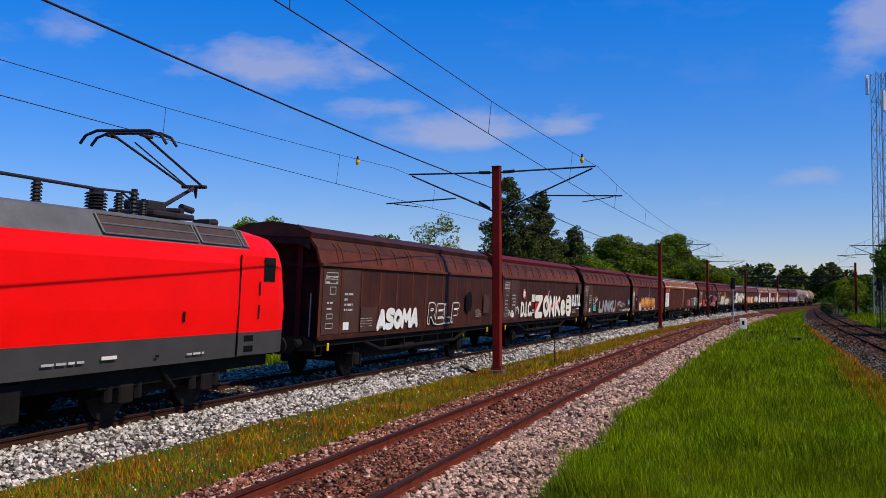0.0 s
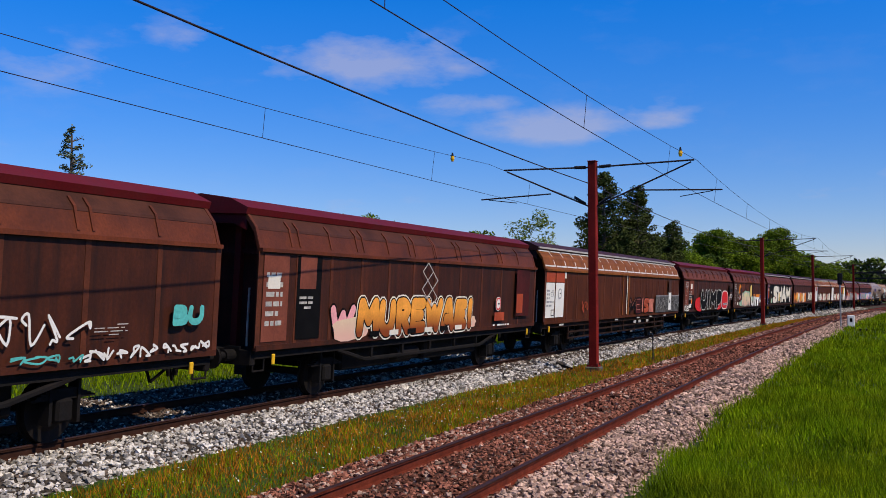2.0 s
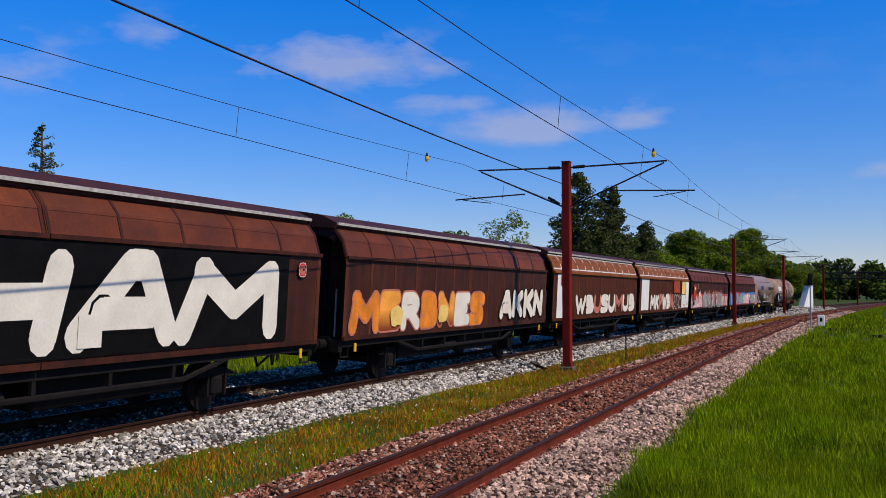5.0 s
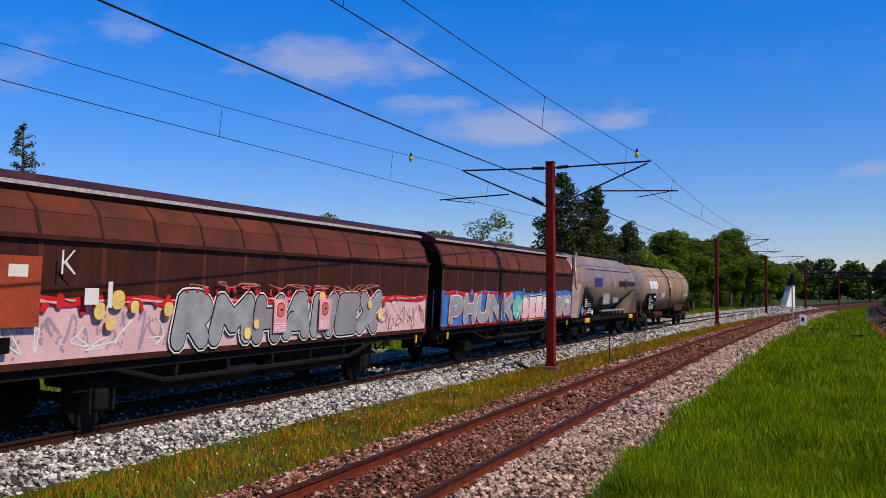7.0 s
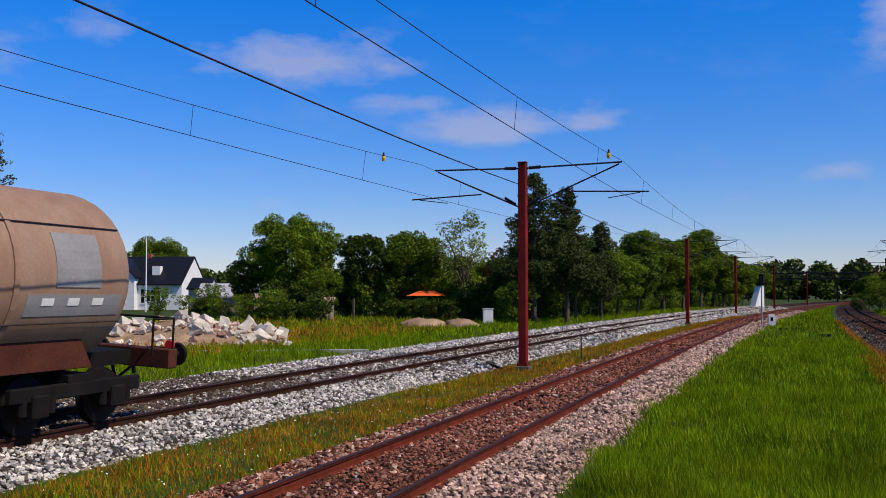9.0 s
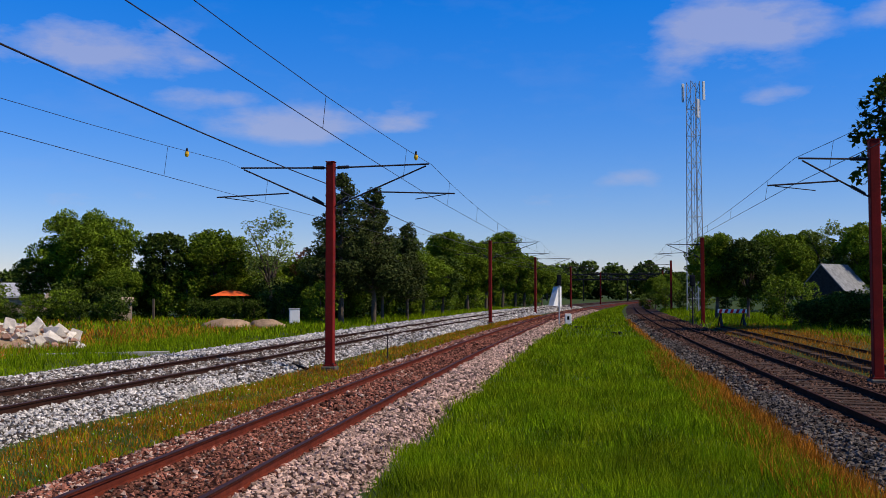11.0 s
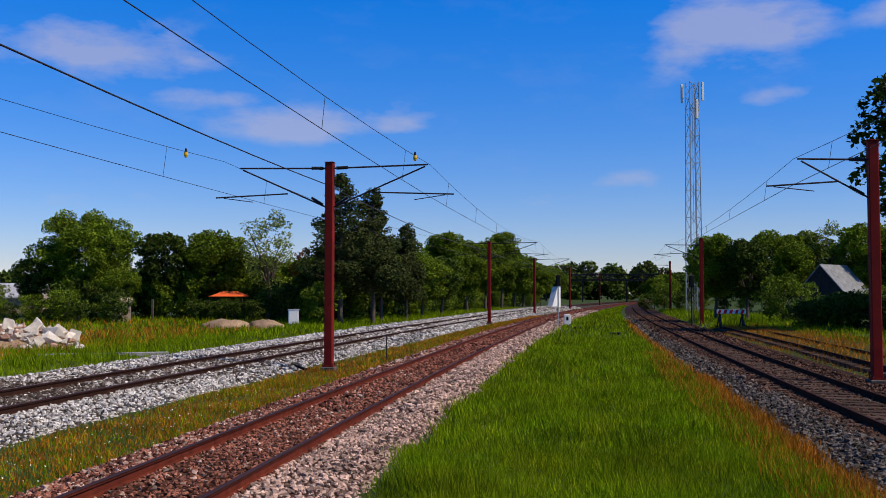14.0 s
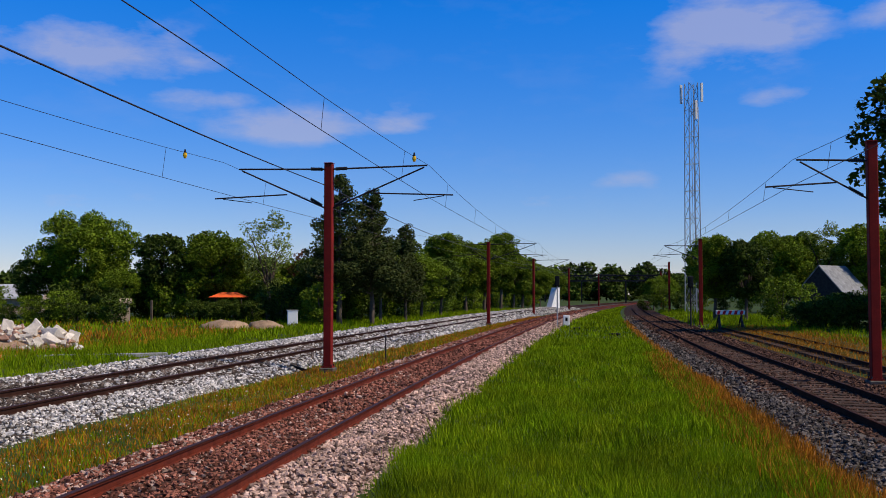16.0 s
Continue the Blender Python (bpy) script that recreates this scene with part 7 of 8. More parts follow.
M_STONE_RUST = mat("rust_stained_stone", (0.20, 0.078, 0.052), 0.9, 0, 0.3, 1.5, 30, 0.3, island=0.85, spec=0.05)
M_STONE_PINK = mat("pinkish_grey_stone", (0.40, 0.265, 0.205), 0.9, 0, 0.25, 1.5, 30, 0.3, island=0.75, spec=0.05)
M_STONE_PALE = mat("pale_grey_stone", (0.44, 0.40, 0.36), 0.9, 0, 0.25, 1.5, 30, 0.3, island=0.75, spec=0.05)
M_STONE_DARK = mat("dark_brown_stone", (0.080, 0.042, 0.029), 0.9, 0, 0.3, 1.5, 30, 0.3, island=0.8, spec=0.05)
M_STONE_GREY = mat("dark_grey_stone", (0.10, 0.082, 0.068), 0.9, 0, 0.3, 1.5, 30, 0.3, island=0.9, spec=0.05)
# oily grey-brown, taken darker to paint in the shade under the train
M_STONE_MID = mat("grey_brown_stone", (0.105, 0.078, 0.062), 0.9, 0, 0.3, 1.5, 30, 0.3, island=0.8, spec=0.05)
S1, S2, S3 = (2.25, 2.6, -0.42, -0.42, -0.165), (3.0, 2.9, -0.22, -0.50, -0.17), (2.7, 2.5, -0.42, -0.18, -0.17)
stones(T1, "ballast_stones", "rust-red crushed stones between rusty rails", M_STONE_RUST, S1, [(-1.9, 0.9, 8, 20, 270, 0.040), (-1.9, 0.9, 20, 40, 120, 0.056), (-1.9, 0.9, 40, 75, 40, 0.08), (-1.9, 0.9, 75, 140, 16, 0.11)])
stones(T1, "ballast_stones", "pinkish grey crushed stones on the track shoulder", M_STONE_PINK, S1, [(0.85, 2.75, 8, 20, 300, 0.045), (0.85, 2.7, 20, 40, 140, 0.060), (0.85, 2.7, 40, 75, 45, 0.085), (0.85, 2.7, 75, 140, 18, 0.11), (-0.7, 0.7, 8, 30, 28, 0.042), (-2.4, -0.8, 8, 30, 75, 0.042), (-2.3, -0.8, 30, 75, 26, 0.07)])
stones(T2, "ballast_stones", "pale grey crushed stones of the main track", M_STONE_PALE, S2, [(0.8, 2.95, 6, 28, 230, 0.050), (-3.1, 2.9, 24, 50, 80, 0.066), (-3.1, 2.9, 50, 95, 26, 0.10), (-3.1, 2.9, 95, 170, 10, 0.14), (-3.0, 0.75, 6, 28, 50, 0.044)])
stones(T2, "ballast_stones", "grey-brown oily stones between the main rails, darkened for the train's shade", M_STONE_MID, S2, [(-3.0, 0.75, 6, 28, 200, 0.042), (-1.6, 1.5, 24, 70, 75, 0.072), (0.8, 2.9, 6, 40, 40, 0.045)])
stones(T3, "ballast_stones", "dark brown crushed stones of the curving track", M_STONE_DARK, S3, [(-1.5, 1.6, 10, 24, 230, 0.040), (-1.6, 2.0, 24, 50, 80, 0.060), (-1.8, 2.2, 50, 110, 24, 0.10)])
stones(T3, "ballast_stones", "dark grey coarse stones on the curving track's shoulder", M_STONE_GREY, S3, [(-2.8, -1.2, 9, 24, 240, 0.050), (-2.8, -1.3, 24, 50, 90, 0.066), (-2.8, -1.5, 50, 110, 24, 0.10), (-0.7, 0.7, 10, 40, 20, 0.045)])
# ---------------------------------------------------------------- houses and other things
M_WALLWHITE = mat("white_rendered_wall", (0.80, 0.79, 0.77), 0.8, 0, 0.05, 2, 20, 0.1, dirt=(0.6, 0.58, 0.54), dirt_amount=0.3)
M_ROOFBLACK = mat("black_glazed_roof_tiles", (0.012, 0.013, 0.018), 0.4, 0, 0.3, 4, 15, 0.3)
M_ROOFORANGE = mat("orange_red_roof_tiles", (0.45, 0.10, 0.035), 0.7, 0, 0.2, 4, 15, 0.3)
M_BRICK = mat("red_brick_wall", (0.26, 0.085, 0.05), 0.85, 0, 0.25, 3, 15, 0.3)
M_ROOFGREY = mat("pale_grey_sheet_roof", (0.42, 0.42, 0.43), 0.6, 0.1, 0.2, 2, 15, 0.2)
M_ROOFSLATE = mat("weathered_grey_roof_slates", (0.22, 0.22, 0.225), 0.7, 0, 0.3, 2, 15, 0.3)
M_ORANGECLOTH = mat("orange_canvas", (0.80, 0.13, 0.03), 0.7, 0, 0.1, 2, 15, 0.1)
M_RUBBLE = mat("broken_pale_concrete", (0.56, 0.49, 0.41), 0.9, 0, 0.2, 2, 20, 0.4, objrand=0.2)
M_SOILBLOCK = mat("reddish_broken_masonry", (0.36, 0.21, 0.15), 0.9, 0, 0.25, 2, 20, 0.4, objrand=0.3)
M_SOIL = mat("brown_earth", (0.30, 0.20, 0.125), 0.95, 0, 0.35, 1.5, 12, 0.6)
M_HUT = mat("weathered_beige_boards", (0.36, 0.27, 0.19), 0.9, 0, 0.25, 3, 15, 0.3)
# dark grey boards, with the gable's shade painted into the colour
M_DARKBOARD = mat("shaded_grey_boards", (0.035, 0.030, 0.028), 0.85, 0, 0.3, 3, 15, 0.3, spec=0.2)
M_SIGNAL = mat("black_signal_paint", (0.010, 0.010, 0.011), 0.6, 0, 0.1, 4, 20, 0.05)


def gable_house(name, x, y, turn, L, W, eave, ridge, wall, roof, label, z=None):
    """House: walls with gables, thick roof slabs, base at ground."""
    z = ground_height(x, y) if z is None else z
    t = thing(name, pose(x, y, z, 0, 0, turn), label, "house")
    bm = bmesh.new()
    h, w = L / 2, W / 2
    for xx, sg in ((-h, -1), (h, 1)):
        q = [(-w, 0), (w, 0), (w, eave), (0, ridge), (-w, eave)]
        a = [bm.verts.new((xx, p, r)) for p, r in q]
        b = [bm.verts.new((xx - sg * 0.3, p, r)) for p, r in q]
        bm.faces.new(a), bm.faces.new(b[::-1])
        for i in range(5):
            bm.faces.new((a[i], b[i], b[(i + 1) % 5], a[(i + 1) % 5]))
    box(bm, -h + 0.3, h - 0.3, -w, -w + 0.3, -0.3, eave), box(bm, -h + 0.3, h - 0.3, w - 0.3, w, -0.3, eave)
    bmesh.ops.recalc_face_normals(bm, faces=bm.faces)
    wl = part("wall", bm, wall, t)
    rf = None
    for sg in (-1, 1):
        bm = bmesh.new()
        o = 0.35
        sl = (ridge - eave) / w
        q = [(sg * (w + o), eave - o * sl), (0, ridge), (0, ridge + 0.16), (sg * (w + o), eave - o * sl + 0.16)]
        a = [bm.verts.new((-h - 0.12, p, r + 0.02)) for p, r in q]
        b = [bm.verts.new((h + 0.12, p, r + 0.02)) for p, r in q]
        bm.faces.new(a), bm.faces.new(b[::-1])
        for i in range(4):
            bm.faces.new((a[i], b[i], b[(i + 1) % 4], a[(i + 1) % 4]))
        bmesh.ops.recalc_face_normals(bm, faces=bm.faces)
        rf = part("roof", bm, roof, t)
    return t, wl, rf


def window(parent, x, y, z0, z1, w, bars=1, arched=False):
    """A white-framed window with dark panes in a wall that faces -y."""
    g = part("window", boxed(x - w / 2, x + w / 2, y - 0.03, y + 0.1, z0, z1), M_GLASS, parent, "dark window with white bars")
    bm = bmesh.new()
    t = 0.05
    for i in range(bars + 2):
        xx = x - w / 2 + w * i / (bars + 1)
        box(bm, xx - t / 2, xx + t / 2, y - 0.06, y - 0.02, z0, z1)
    for i in range(3):
        zz = z0 + (z1 - z0) * i / 2
        box(bm, x - w / 2, x + w / 2, y - 0.06, y - 0.02, zz - t / 2, zz + t / 2)
    part("window_frame", bm, M_WALLWHITE, g)
    part("sill", boxed(x - w / 2 - 0.08, x + w / 2 + 0.08, y - 0.1, y, z0 - 0.09, z0 - 0.02), M_WALLWHITE, g)


house, wl, rf = gable_house("house", -60, 112, 5, 11.5, 8.0, 3.2, 6.4, M_WALLWHITE, M_ROOFBLACK, "white rendered house with steep black tiled roof")
# front gable
bm = bmesh.new()
q = [(-4.0, 0), (0.2, 0), (0.2, 4.0), (-1.9, 6.1), (-4.0, 4.0)]
a = [bm.verts.new((x, -4.9, z)) for x, z in q]
b = [bm.verts.new((x, -0.5, z)) for x, z in q]
bm.faces.new(a), bm.faces.new(b[::-1])
for i in range(5):
    bm.faces.new((a[i], b[i], b[(i + 1) % 5], a[(i + 1) % 5]))
bmesh.ops.recalc_face_normals(bm, faces=bm.faces)
fg = part("front_gable", bm, M_WALLWHITE, house)
for sg in (-1, 1):
    bm = bmesh.new()
    q = [(-1.9 + sg * 2.35, 3.77), (-1.9, 6.12), (-1.9, 6.3), (-1.9 + sg * 2.35, 3.95)]
    a = [bm.verts.new((x, -5.1, z)) for x, z in q]
    b = [bm.verts.new((x, -0.3, z)) for x, z in q]
    bm.faces.new(a), bm.faces.new(b[::-1])
    for i in range(4):
        bm.faces.new((a[i], b[i], b[(i + 1) % 4], a[(i + 1) % 4]))
    bmesh.ops.recalc_face_normals(bm, faces=bm.faces)
    part("gable_roof", bm, M_ROOFBLACK, house)
window(fg, -1.9, -4.9, 1.0, 2.7, 2.0, 2), window(fg, -2.3, -4.9, 3.7, 4.8, 0.55, 0), window(fg, -1.5, -4.9, 3.7, 4.8, 0.55, 0)
window(wl, 2.2, -4.0, 1.0, 2.4, 1.8, 2), window(wl, 0.9, -4.0, 0.8, 2.5, 0.5, 0), window(wl, -5.3, -4.0, 1.0, 2.2, 1.2, 1)
part("skylight", boxed(1.6, 2.6, -3.0, -2.2, 4.2, 5.3), M_WALLWHITE, rf, "white-framed skylight")
bm = bmesh.new()
box(bm, -6.3, -4.2, -5.4, -3.9, 0, 2.6)
part("porch", bm, M_WALLWHITE, house)
part("porch_roof", boxed(-6.5, -4.0, -5.6, -3.8, 2.6, 2.85), M_ROOFBLACK, house)
part("chimney", boxed(-0.3, 0.3, -0.3, 0.3, 6.0, 6.9), M_BRICK, rf)
gable_house("house", -64.0, 92, 0, 7.0, 7.0, 2.4, 4.9, M_BRICK, M_ROOFORANGE, "low red-brick house with orange tiled roof")
gable_house("house", 46.6, 116, 42, 6.6, 5.4, 2.6, 5.6, M_DARKBOARD, M_ROOFSLATE, "house with grey boarded gable, darkened as shade, and pale grey roof")
gable_house("shed", -44, 100, 15, 6.0, 5.0, 1.7, 2.9, M_HUT, M_ROOFGREY, "low shed with pale weathered sheet roof")
gable_house("shed", -48.5, 103, 5, 2.4, 3.0, 2.6, 3.6, M_ROOFGREY, M_ROOFBLACK, "small dark grey shed")
sh = gable_house("shed", -24.0, 72.5, 20, 1.4, 1.4, 1.5, 1.65, M_HUT, M_HUT, "small weathered wooden hut at the field's edge")
hut = thing("lineside_hut", pose(18.3, 161, -0.3, 0, 0, 48) @ Matrix.Diagonal((0.85, 0.85, 0.85, 1)), "narrow white lineside hut with one sloping side", "hut")
bm = bmesh.new()
q = [(-1.5, 0), (1.5, 0), (1.5, 4.3), (0.5, 4.3)]
a, b = [bm.verts.new((x, -0.6, z)) for x, z in q], [bm.verts.new((x, 0.6, z)) for x, z in q]
bm.faces.new(a), bm.faces.new(b[::-1])
for i in range(4):
    bm.faces.new((a[i], b[i], b[(i + 1) % 4], a[(i + 1) % 4]))
bmesh.ops.recalc_face_normals(bm, faces=bm.faces)
part("wall", bm, M_WALLWHITE, hut)
part("cap", boxed(0.4, 1.58, -0.68, 0.68, 4.3, 4.38), M_ROOFGREY, hut)
part("plinth", boxed(-1.6, 1.6, -0.7, 0.7, -0.2, 0.02), M_CONCRETE, hut)

fpole = thing("flagpole", pose(-51.3, 95, 0), "tall slim white flagpole", "flagpole")
part("pole", tubed((0, 0, -0.2), (0, 0, 8.4), 0.09, 0.05, n=10), M_WALLWHITE, fpole)
part("finial", tubed((0, 0, 8.4), (0, 0, 8.55), 0.09, 0.02, n=10), M_WALLWHITE, fpole)
lamp = thing("street_lamp", pose(-66, 98, 0), "slim grey street lamp post", "lamp post")
part("post", tubed((0, 0, -0.2), (0, 0, 6.2), 0.07, 0.04), M_STEEL, lamp)
part("lamp_head", boxed(-0.1, 0.5, -0.1, 0.1, 6.15, 6.28, bevel=0.02), M_STEEL, lamp)

# canvas gazebo
gz = thing("gazebo", pose(-17.4, 79.5, ground_height(-17.4, 79.5)), "small garden gazebo with bright orange canopy", "gazebo")
bm = bmesh.new()
bmesh.ops.create_cone(bm, cap_ends=True, segments=4, radius1=2.0, radius2=0.7, depth=0.42, matrix=pose(0, 0, 2.15, 0, 0, 45))
part("canopy", bm, M_ORANGECLOTH, gz)
for sx in (-1.25, 1.25):
    for sy in (-1.25, 1.25):
        part("leg", tubed((sx, sy, -0.1), (sx, sy, 2.0), 0.03), M_BARK, gz)

# rubble heap with big broken blocks
HEAP = lambda x, y: 1.15 * max(0, 1 - (x / 5.6) ** 4) * max(0, 1 - (y / 4.4) ** 2) * (0.75 + 0.5 * noise.noise(Vector((x * 0.5, y * 0.5, 3))))
bm = bmesh.new()
gx, gy = np.linspace(-5.6, 5.6, 41), np.linspace(-4.4, 4.4, 21)
vs = [[bm.verts.new((x, y, HEAP(x, y) + 0.10 * noise.noise(Vector((x * 2, y * 2, 7))) - 0.07)) for x in gx] for y in gy]
for r0, r1 in zip(vs, vs[1:]):
    for i in range(40):
        bm.faces.new((r0[i], r0[i + 1], r1[i + 1], r1[i]))
heap = thing("rubble_heap", pose(-21.2, 41.0, 0.0, 0, 0, 22), "long heap of broken pale concrete and stones", "rubble")
part("earth", bm, M_SOIL, heap, smooth=True)
chunk_meshes = []
for k in range(12):
    bm = bmesh.new()
    bmesh.ops.create_cube(bm, size=0.9)
    for v in bm.verts:
        v.co += Vector((random.uniform(-0.24, 0.24), random.uniform(-0.24, 0.24), random.uniform(-0.24, 0.24)))
        v.co.z *= 0.6
        v.co.y *= 0.8
    bmesh.ops.bevel(bm, geom=bm.edges[:], offset=0.035, segments=1, affect="EDGES")
    chunk_meshes.append(mesh_of(bm, M_SOILBLOCK if k % 4 == 3 else M_RUBBLE))
for i in range(295):
    x, y = random.uniform(-5.5, 5.5), random.gauss(-1.4, 1.7)
    if i % 3 == 0:
        x = random.uniform(0.5, 5.4)
    y = max(-4.2, min(4.0, y))
    c = part("stone_block", chunk_meshes[i % 12], None, heap)
    s = random.uniform(0.12, 0.40) if i % 8 else random.uniform(0.5, 0.85)
    c.matrix_basis = pose(x, y, HEAP(x, y) + 0.08 * s, random.uniform(-40, 40), random.uniform(-40, 40), random.uniform(0, 360)) @ Matrix.Diagonal((s, s, s, 1))
kb = part("kerb", boxed(-11, 7, -0.12, 0.12, -0.3, 0.10, bevel=0.02), M_CONCRETE)
kb.matrix_basis = pose(-17.0, 34.6, -0.05, 0, 0, 19)
tagged(kb, "old concrete edging at the foot of the rubble", "kerb", kind="structure")
for x, y, r in ((-13.8, 62, 1.5), (-11.4, 63, 1.2)):
    bm = bmesh.new()
    bmesh.ops.create_icosphere(bm, subdivisions=3, radius=1.0)
    for v in bm.verts:
        n_ = noise.noise(v.co * 2.2 + Vector((x, 0, 0)))
        v.co = Vector((v.co.x * r, v.co.y * r * 0.8, max(-0.1, v.co.z) * 0.62)) * (1 + 0.3 * n_)
    ob = part("earth_mound", bm, M_SOIL, smooth=True)
    ob.matrix_basis = pose(x, y, ground_height(x, y) - 0.02)
    tagged(ob, "low mound of bare brown earth in the grass", "mound", "earth mounds")

# trackside cabinet, signs, posts
cab = thing("trackside_cabinet", pose(-10.45, 68, ground_height(-10.45, 68), 0, 0, 10), "white metal trackside equipment cabinet on the grass", "cabinet")
part("housing", boxed(-0.36, 0.36, -0.22, 0.22, 0.1, 1.12, bevel=0.02), M_WHITE, cab)
part("door", boxed(-0.32, 0.32, -0.245, -0.222, 0.16, 1.06, bevel=0.005), M_WHITE, cab)
part("lid", boxed(-0.41, 0.41, -0.27, 0.27, 1.12, 1.18, bevel=0.02), M_ROOFGREY, cab)
part("plinth", boxed(-0.4, 0.4, -0.26, 0.26, -0.2, 0.1), M_CONCRETE, cab)
km = thing("marker_stone", pose(9.95, 78, -0.32), "short white marker post in the grass", "marker post")
part("post", boxed(-0.26, 0.26, -0.09, 0.09, -0.1, 0.92, bevel=0.04), M_WHITE, km)
part("dark_mark", boxed(-0.09, 0.09, -0.096, -0.0905, 0.42, 0.72), M_GBLACK, km)
st = thing("marker_stake", pose(-2.2, 38, -0.34), "thin dark metal stake beside the track", "stake")
part("rod", tubed((0, 0, -0.2), (0, 0, 0.95), 0.025), M_DARKSTEEL, st)
part("cap", tubed((0, 0, 0.93), (0, 0, 1.0), 0.04), M_DARKSTEEL, st)
for x, y, zb in ((10.6, 60, -0.3), (9.8, 71, -0.32)):
    bm = boxed(-0.3, 0.3, -0.2, 0.2, 0, 0.16, bevel=0.03)
    ob = part("cable_pit_cover", bm, M_BLACK)
    ob.matrix_basis = pose(x, y, zb)
    tagged(ob, "low dark cable box lying in the grass", "cable box", "cable boxes")


def signal(x, y, h, head, label, metal):
    s = thing("railway_signal", pose(x, y, -0.3, 0, 0, -8), label, "signal", "railway signals")
    part("post", tubed((0, 0, -0.2), (0, 0, h), 0.055), metal, s)
    hd = part("head", boxed(-head, head, -0.08, 0.1, h - 0.05, h + 0.80, bevel=0.05), M_SIGNAL, s, "black signal head")
    for i in range(3):
        part("hood", tubed((0, -0.08, h + 0.12 + 0.25 * i), (0, -0.2, h + 0.13 + 0.25 * i), 0.09, 0.10, n=12), M_SIGNAL, hd)
        part("lens", tubed((0, -0.082, h + 0.12 + 0.25 * i), (0, -0.10, h + 0.12 + 0.25 * i), 0.075, n=12), M_GLASS, hd)
    if metal is M_DARKSTEEL:
        bm = bmesh.new()
        for dx in (-0.18, 0.18):
            tube(bm, (dx, 0.2, 0), (dx, 0.2, h), 0.02)
        for i in range(int(h / 0.3)):
            tube(bm, (-0.18, 0.2, 0.3 * i + 0.2), (0.18, 0.2, 0.3 * i + 0.2), 0.012)
        part("ladder", bm, M_DARKSTEEL, s)
    part("footing", boxed(-0.25, 0.25, -0.25, 0.25, -0.3, 0.08, bevel=0.02), M_CONCRETE, s)


signal(9.0, 76, 3.2, 0.17, "railway signal with black head on grey post", M_STEEL)
signal(18.4, 72, 3.1, 0.2, "black railway signal head on a post beside the tower", M_DARKSTEEL)

# buffer stop at the end of the siding
bs = thing("buffer_stop", pose(T4.x(66.5), 66.5, -0.05, 0, 0, heading_of(T4, 66)), "buffer stop with red and white striped beam", "buffer stop")
beam = part("beam", boxed(-0.95, 0.95, -0.12, 0.12, 0.92, 1.2, bevel=0.02), M_WHITE, bs)
for i in range(5):
    x = -0.95 + 0.38 * i + 0.02
    bm = bmesh.new()
    q = [(x, 0.925), (x + 0.19, 0.925), (x + 0.29, 1.195), (x + 0.10, 1.195)]
    vv = [bm.verts.new((a, -0.126, z)) for a, z in q] + [bm.verts.new((a, -0.122, z)) for a, z in q]
    bm.faces.new(vv[:4]), bm.faces.new(vv[4:][::-1])
    for k in range(4):
        bm.faces.new((vv[k], vv[4 + k], vv[4 + (k + 1) % 4], vv[(k + 1) % 4]))
    part("stripe", bm, M_GRED, beam, "red diagonal stripe")
for sx in (-0.75, 0.75):
    part("upright", boxed(sx - 0.06, sx + 0.06, -0.06, 0.06, -0.2, 0.95), M_DARKSTEEL, bs)
    part("brace", tubed((sx, 0.05, 0.95), (sx, 1.4, -0.05), 0.05), M_DARKSTEEL, bs)
    part("front_brace", tubed((sx, -0.05, 0.6), (sx, -1.0, -0.05), 0.05), M_DARKSTEEL, bs)


# lattice tower
def lattice_tower(x, y, h):
    t = thing("lattice_tower", pose(x, y, -0.1, 0, 0, 12), "tall grey galvanised lattice radio tower with antennas", "radio tower")
    w0, w1 = 0.74, 0.58
    leg = lambda sx, sy, z: Vector((sx * (w0 + (w1 - w0) * z / h), sy * (w0 + (w1 - w0) * z / h), z))
    for sx, sy in ((-1, -1), (1, -1), (1, 1), (-1, 1)):
        part("leg", tubed(leg(sx, sy, -0.3), leg(sx, sy, h), 0.075, 0.055, n=6), M_STEEL, t)
    n = 17
    cs = [(-1, -1), (1, -1), (1, 1), (-1, 1)]
    for k in range(n):
        z0, z1 = h * k / n, h * (k + 1) / n
        for i in range(4):
            a, b = cs[i], cs[(i + 1) % 4]
            p, q = (a, b) if k % 2 else (b, a)
            part("brace", tubed(leg(*p, z0), leg(*q, z1), 0.035, n=5), M_STEEL, t)
            if k % 2:
                part("strut", tubed(leg(*a, z0), leg(*b, z0), 0.028, n=5), M_STEEL, t)
    for sx, sy, z in ((0.95, -0.9, h - 2.4), (0.15, -0.95, h - 4.6), (-0.9, 0.9, h - 2.4)):
        part("antenna_panel", boxed(sx - 0.15, sx + 0.15, sy - 0.1, sy + 0.1, z, z + 2.3, bevel=0.03), M_WHITE, t, "white antenna panel")
    bm = bmesh.new()
    box(bm, -1.0, 1.0, -1.0, 1.0, -0.4, 0.12)
    part("foundation", bm, M_CONCRETE, t)
    bm = bmesh.new()
    for dx in (-0.2, 0.2):
        tube(bm, (dx, -0.55, 0), (dx, -0.4, h), 0.03, n=5)
    part("climbing_ladder", bm, M_STEEL, t)


lattice_tower(30.5, 118, 28.2)


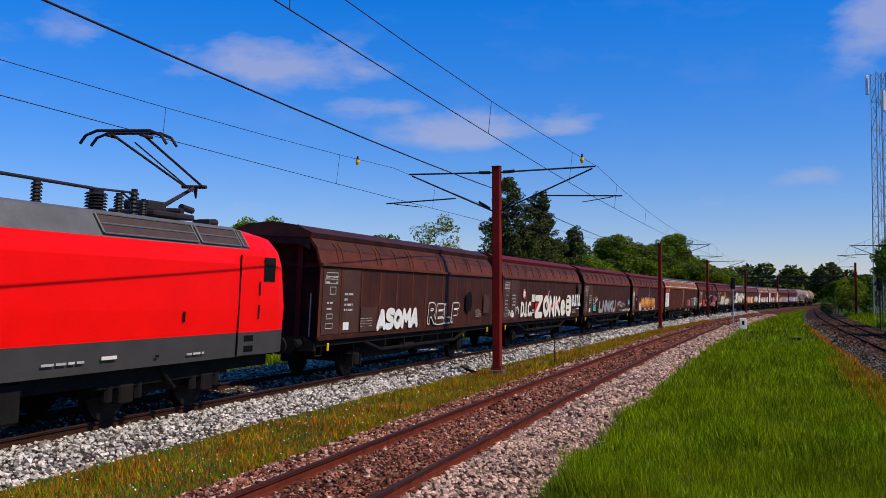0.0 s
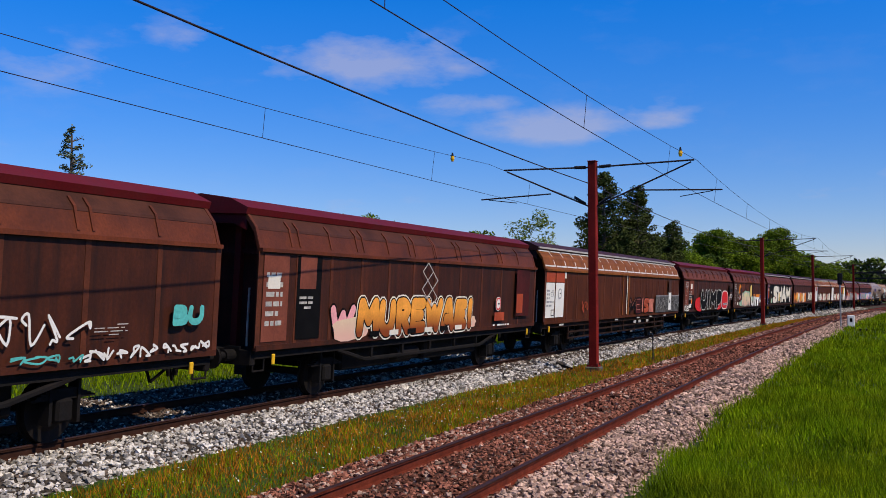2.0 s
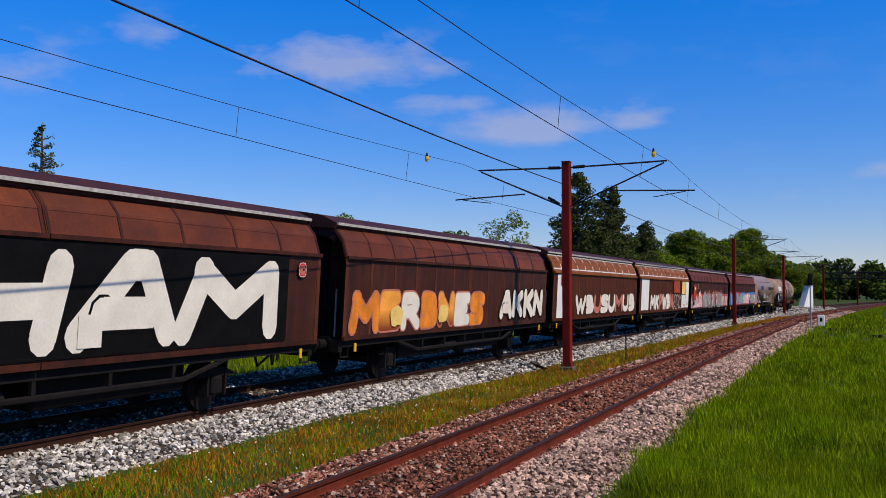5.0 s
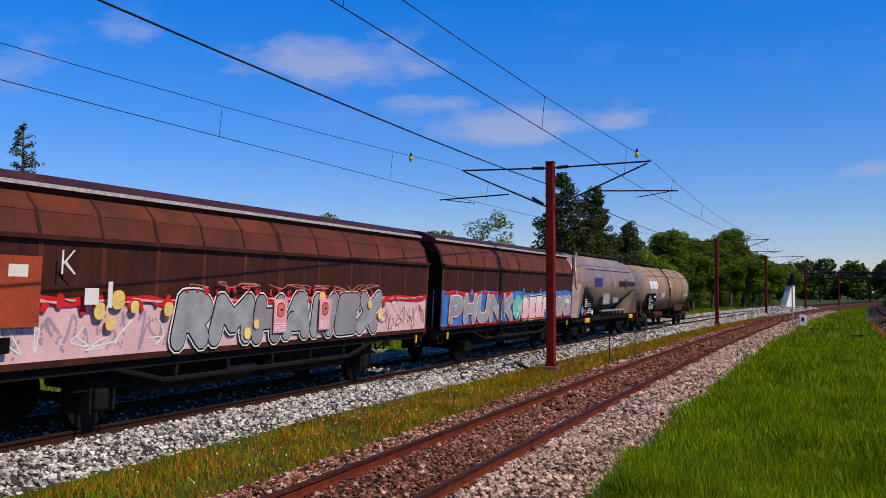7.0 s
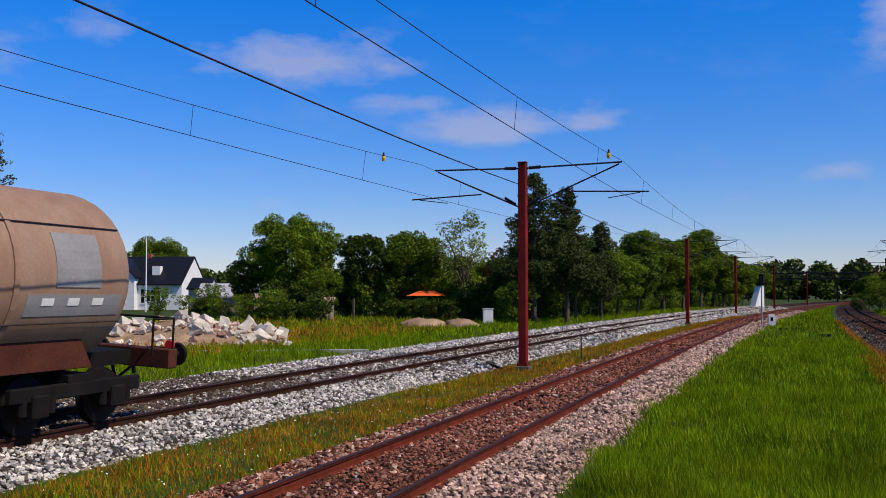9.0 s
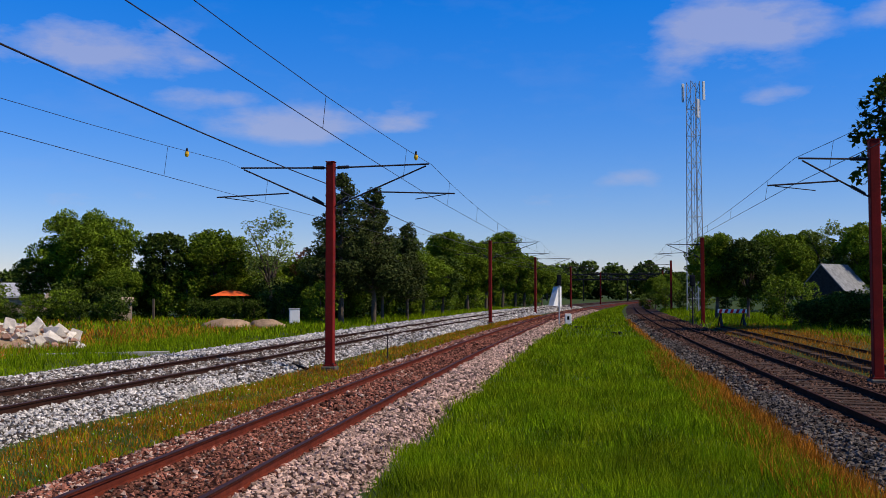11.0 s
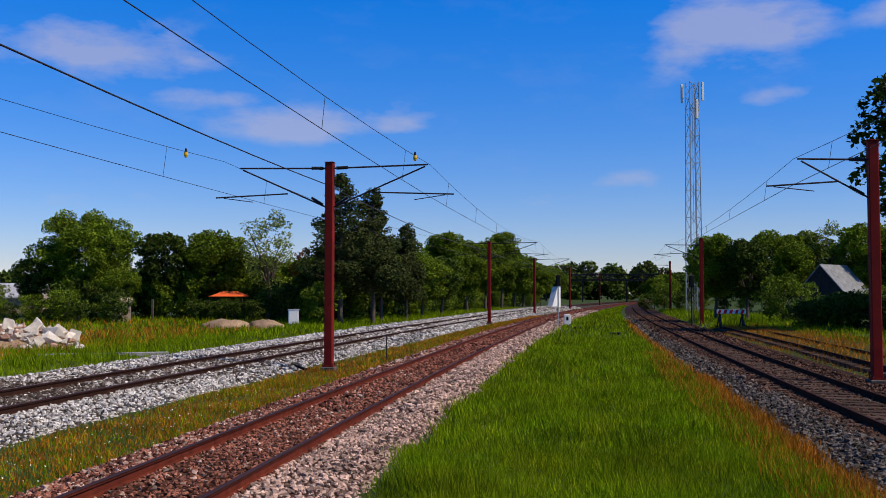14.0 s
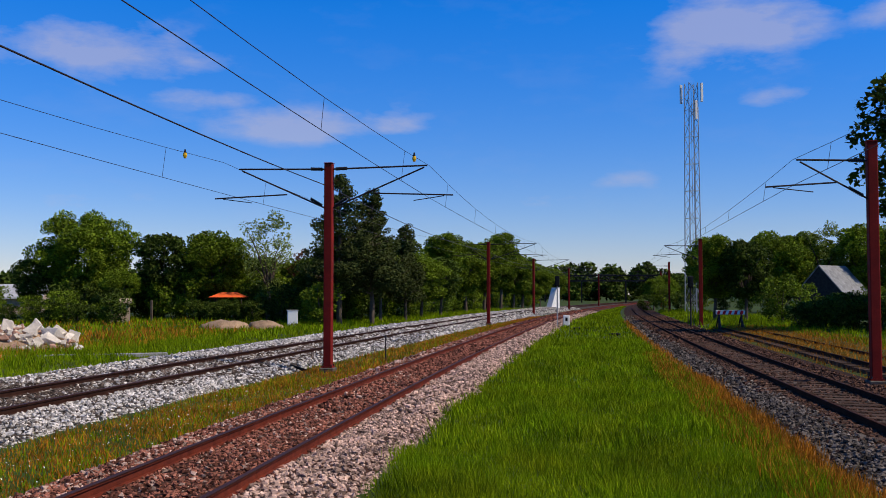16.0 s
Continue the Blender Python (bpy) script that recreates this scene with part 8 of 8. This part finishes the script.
# footbridge of steel trusses far along the line
def truss_bridge():
    t = thing("signal_gantry", pose(44.5, 268, -0.3, 0, 0, -8), "dark steel truss gantry spanning all the tracks", "gantry")
    x0, x1, z0, z1 = -17, 17, 6.1, 7.9
    for y in (-0.9, 0.9):
        part("top_chord", boxed(x0, x1, y - 0.16, y + 0.16, z1 - 0.35, z1), M_SIGNAL, t)
        part("bottom_chord", boxed(x0, x1, y - 0.18, y + 0.18, z0, z0 + 0.4), M_SIGNAL, t)
        n = 16
        for i in range(n):
            a, b = x0 + (x1 - x0) * i / n, x0 + (x1 - x0) * (i + 1) / n
            part("diagonal", tubed((a, y, z0 if i % 2 else z1), (b, y, z1 if i % 2 else z0), 0.12, n=5), M_SIGNAL, t)
    for x in (x0 + 1, -6, 6, x1 - 1):
        for y in (-0.9, 0.9):
            part("leg", boxed(x - 0.18, x + 0.18, y - 0.15, y + 0.15, -0.3, z0), M_SIGNAL, t)


truss_bridge()
# roadside fence posts left of the rubble
for i in range(5):
    ps = thing("fence_post", pose(-34.5 + i * 3.0, 73 + i * 0.6, ground_height(-34 + i * 3, 73)), "weathered brown wooden fence post", "fence post", "fence posts")
    part("post", boxed(-0.08, 0.08, -0.08, 0.08, -0.3, 1.7, bevel=0.015), M_BARK, ps)

# bond cable lying across the main track
cb = thing("ground_cable", Matrix.Identity(4), "black rubber cable lying across the main track", "cable")
pts = [(-4.5, 32.5, -0.30), (-5.1, 33.3, -0.20), (-5.6, 33.9, -0.08), (-6.6, 35.2, -0.10), (-7.6, 36.5, -0.06), (-8.4, 37.6, -0.02), (-9.2, 38.7, -0.06)]
for a, b in zip(pts, pts[1:]):
    part("cable_length", tubed(a, b, 0.05), M_BLACK, cb)


def car_pose(s):
    y = T2.y_at(s)
    o, side, up, t = T2.axes(y)
    return Matrix.Translation(o) @ Matrix((t, -side, up)).transposed().to_4x4()


def motions():
    """The train runs past along its track, a little faster at its end."""
    for e, s in CARS:
        walk(e, [(t * 0.5, car_pose(s - TRAIN_SPEED * t * 0.5 - 2.8 * max(0.0, t * 0.5 - 8.5))) for t in range(33)])


motions()
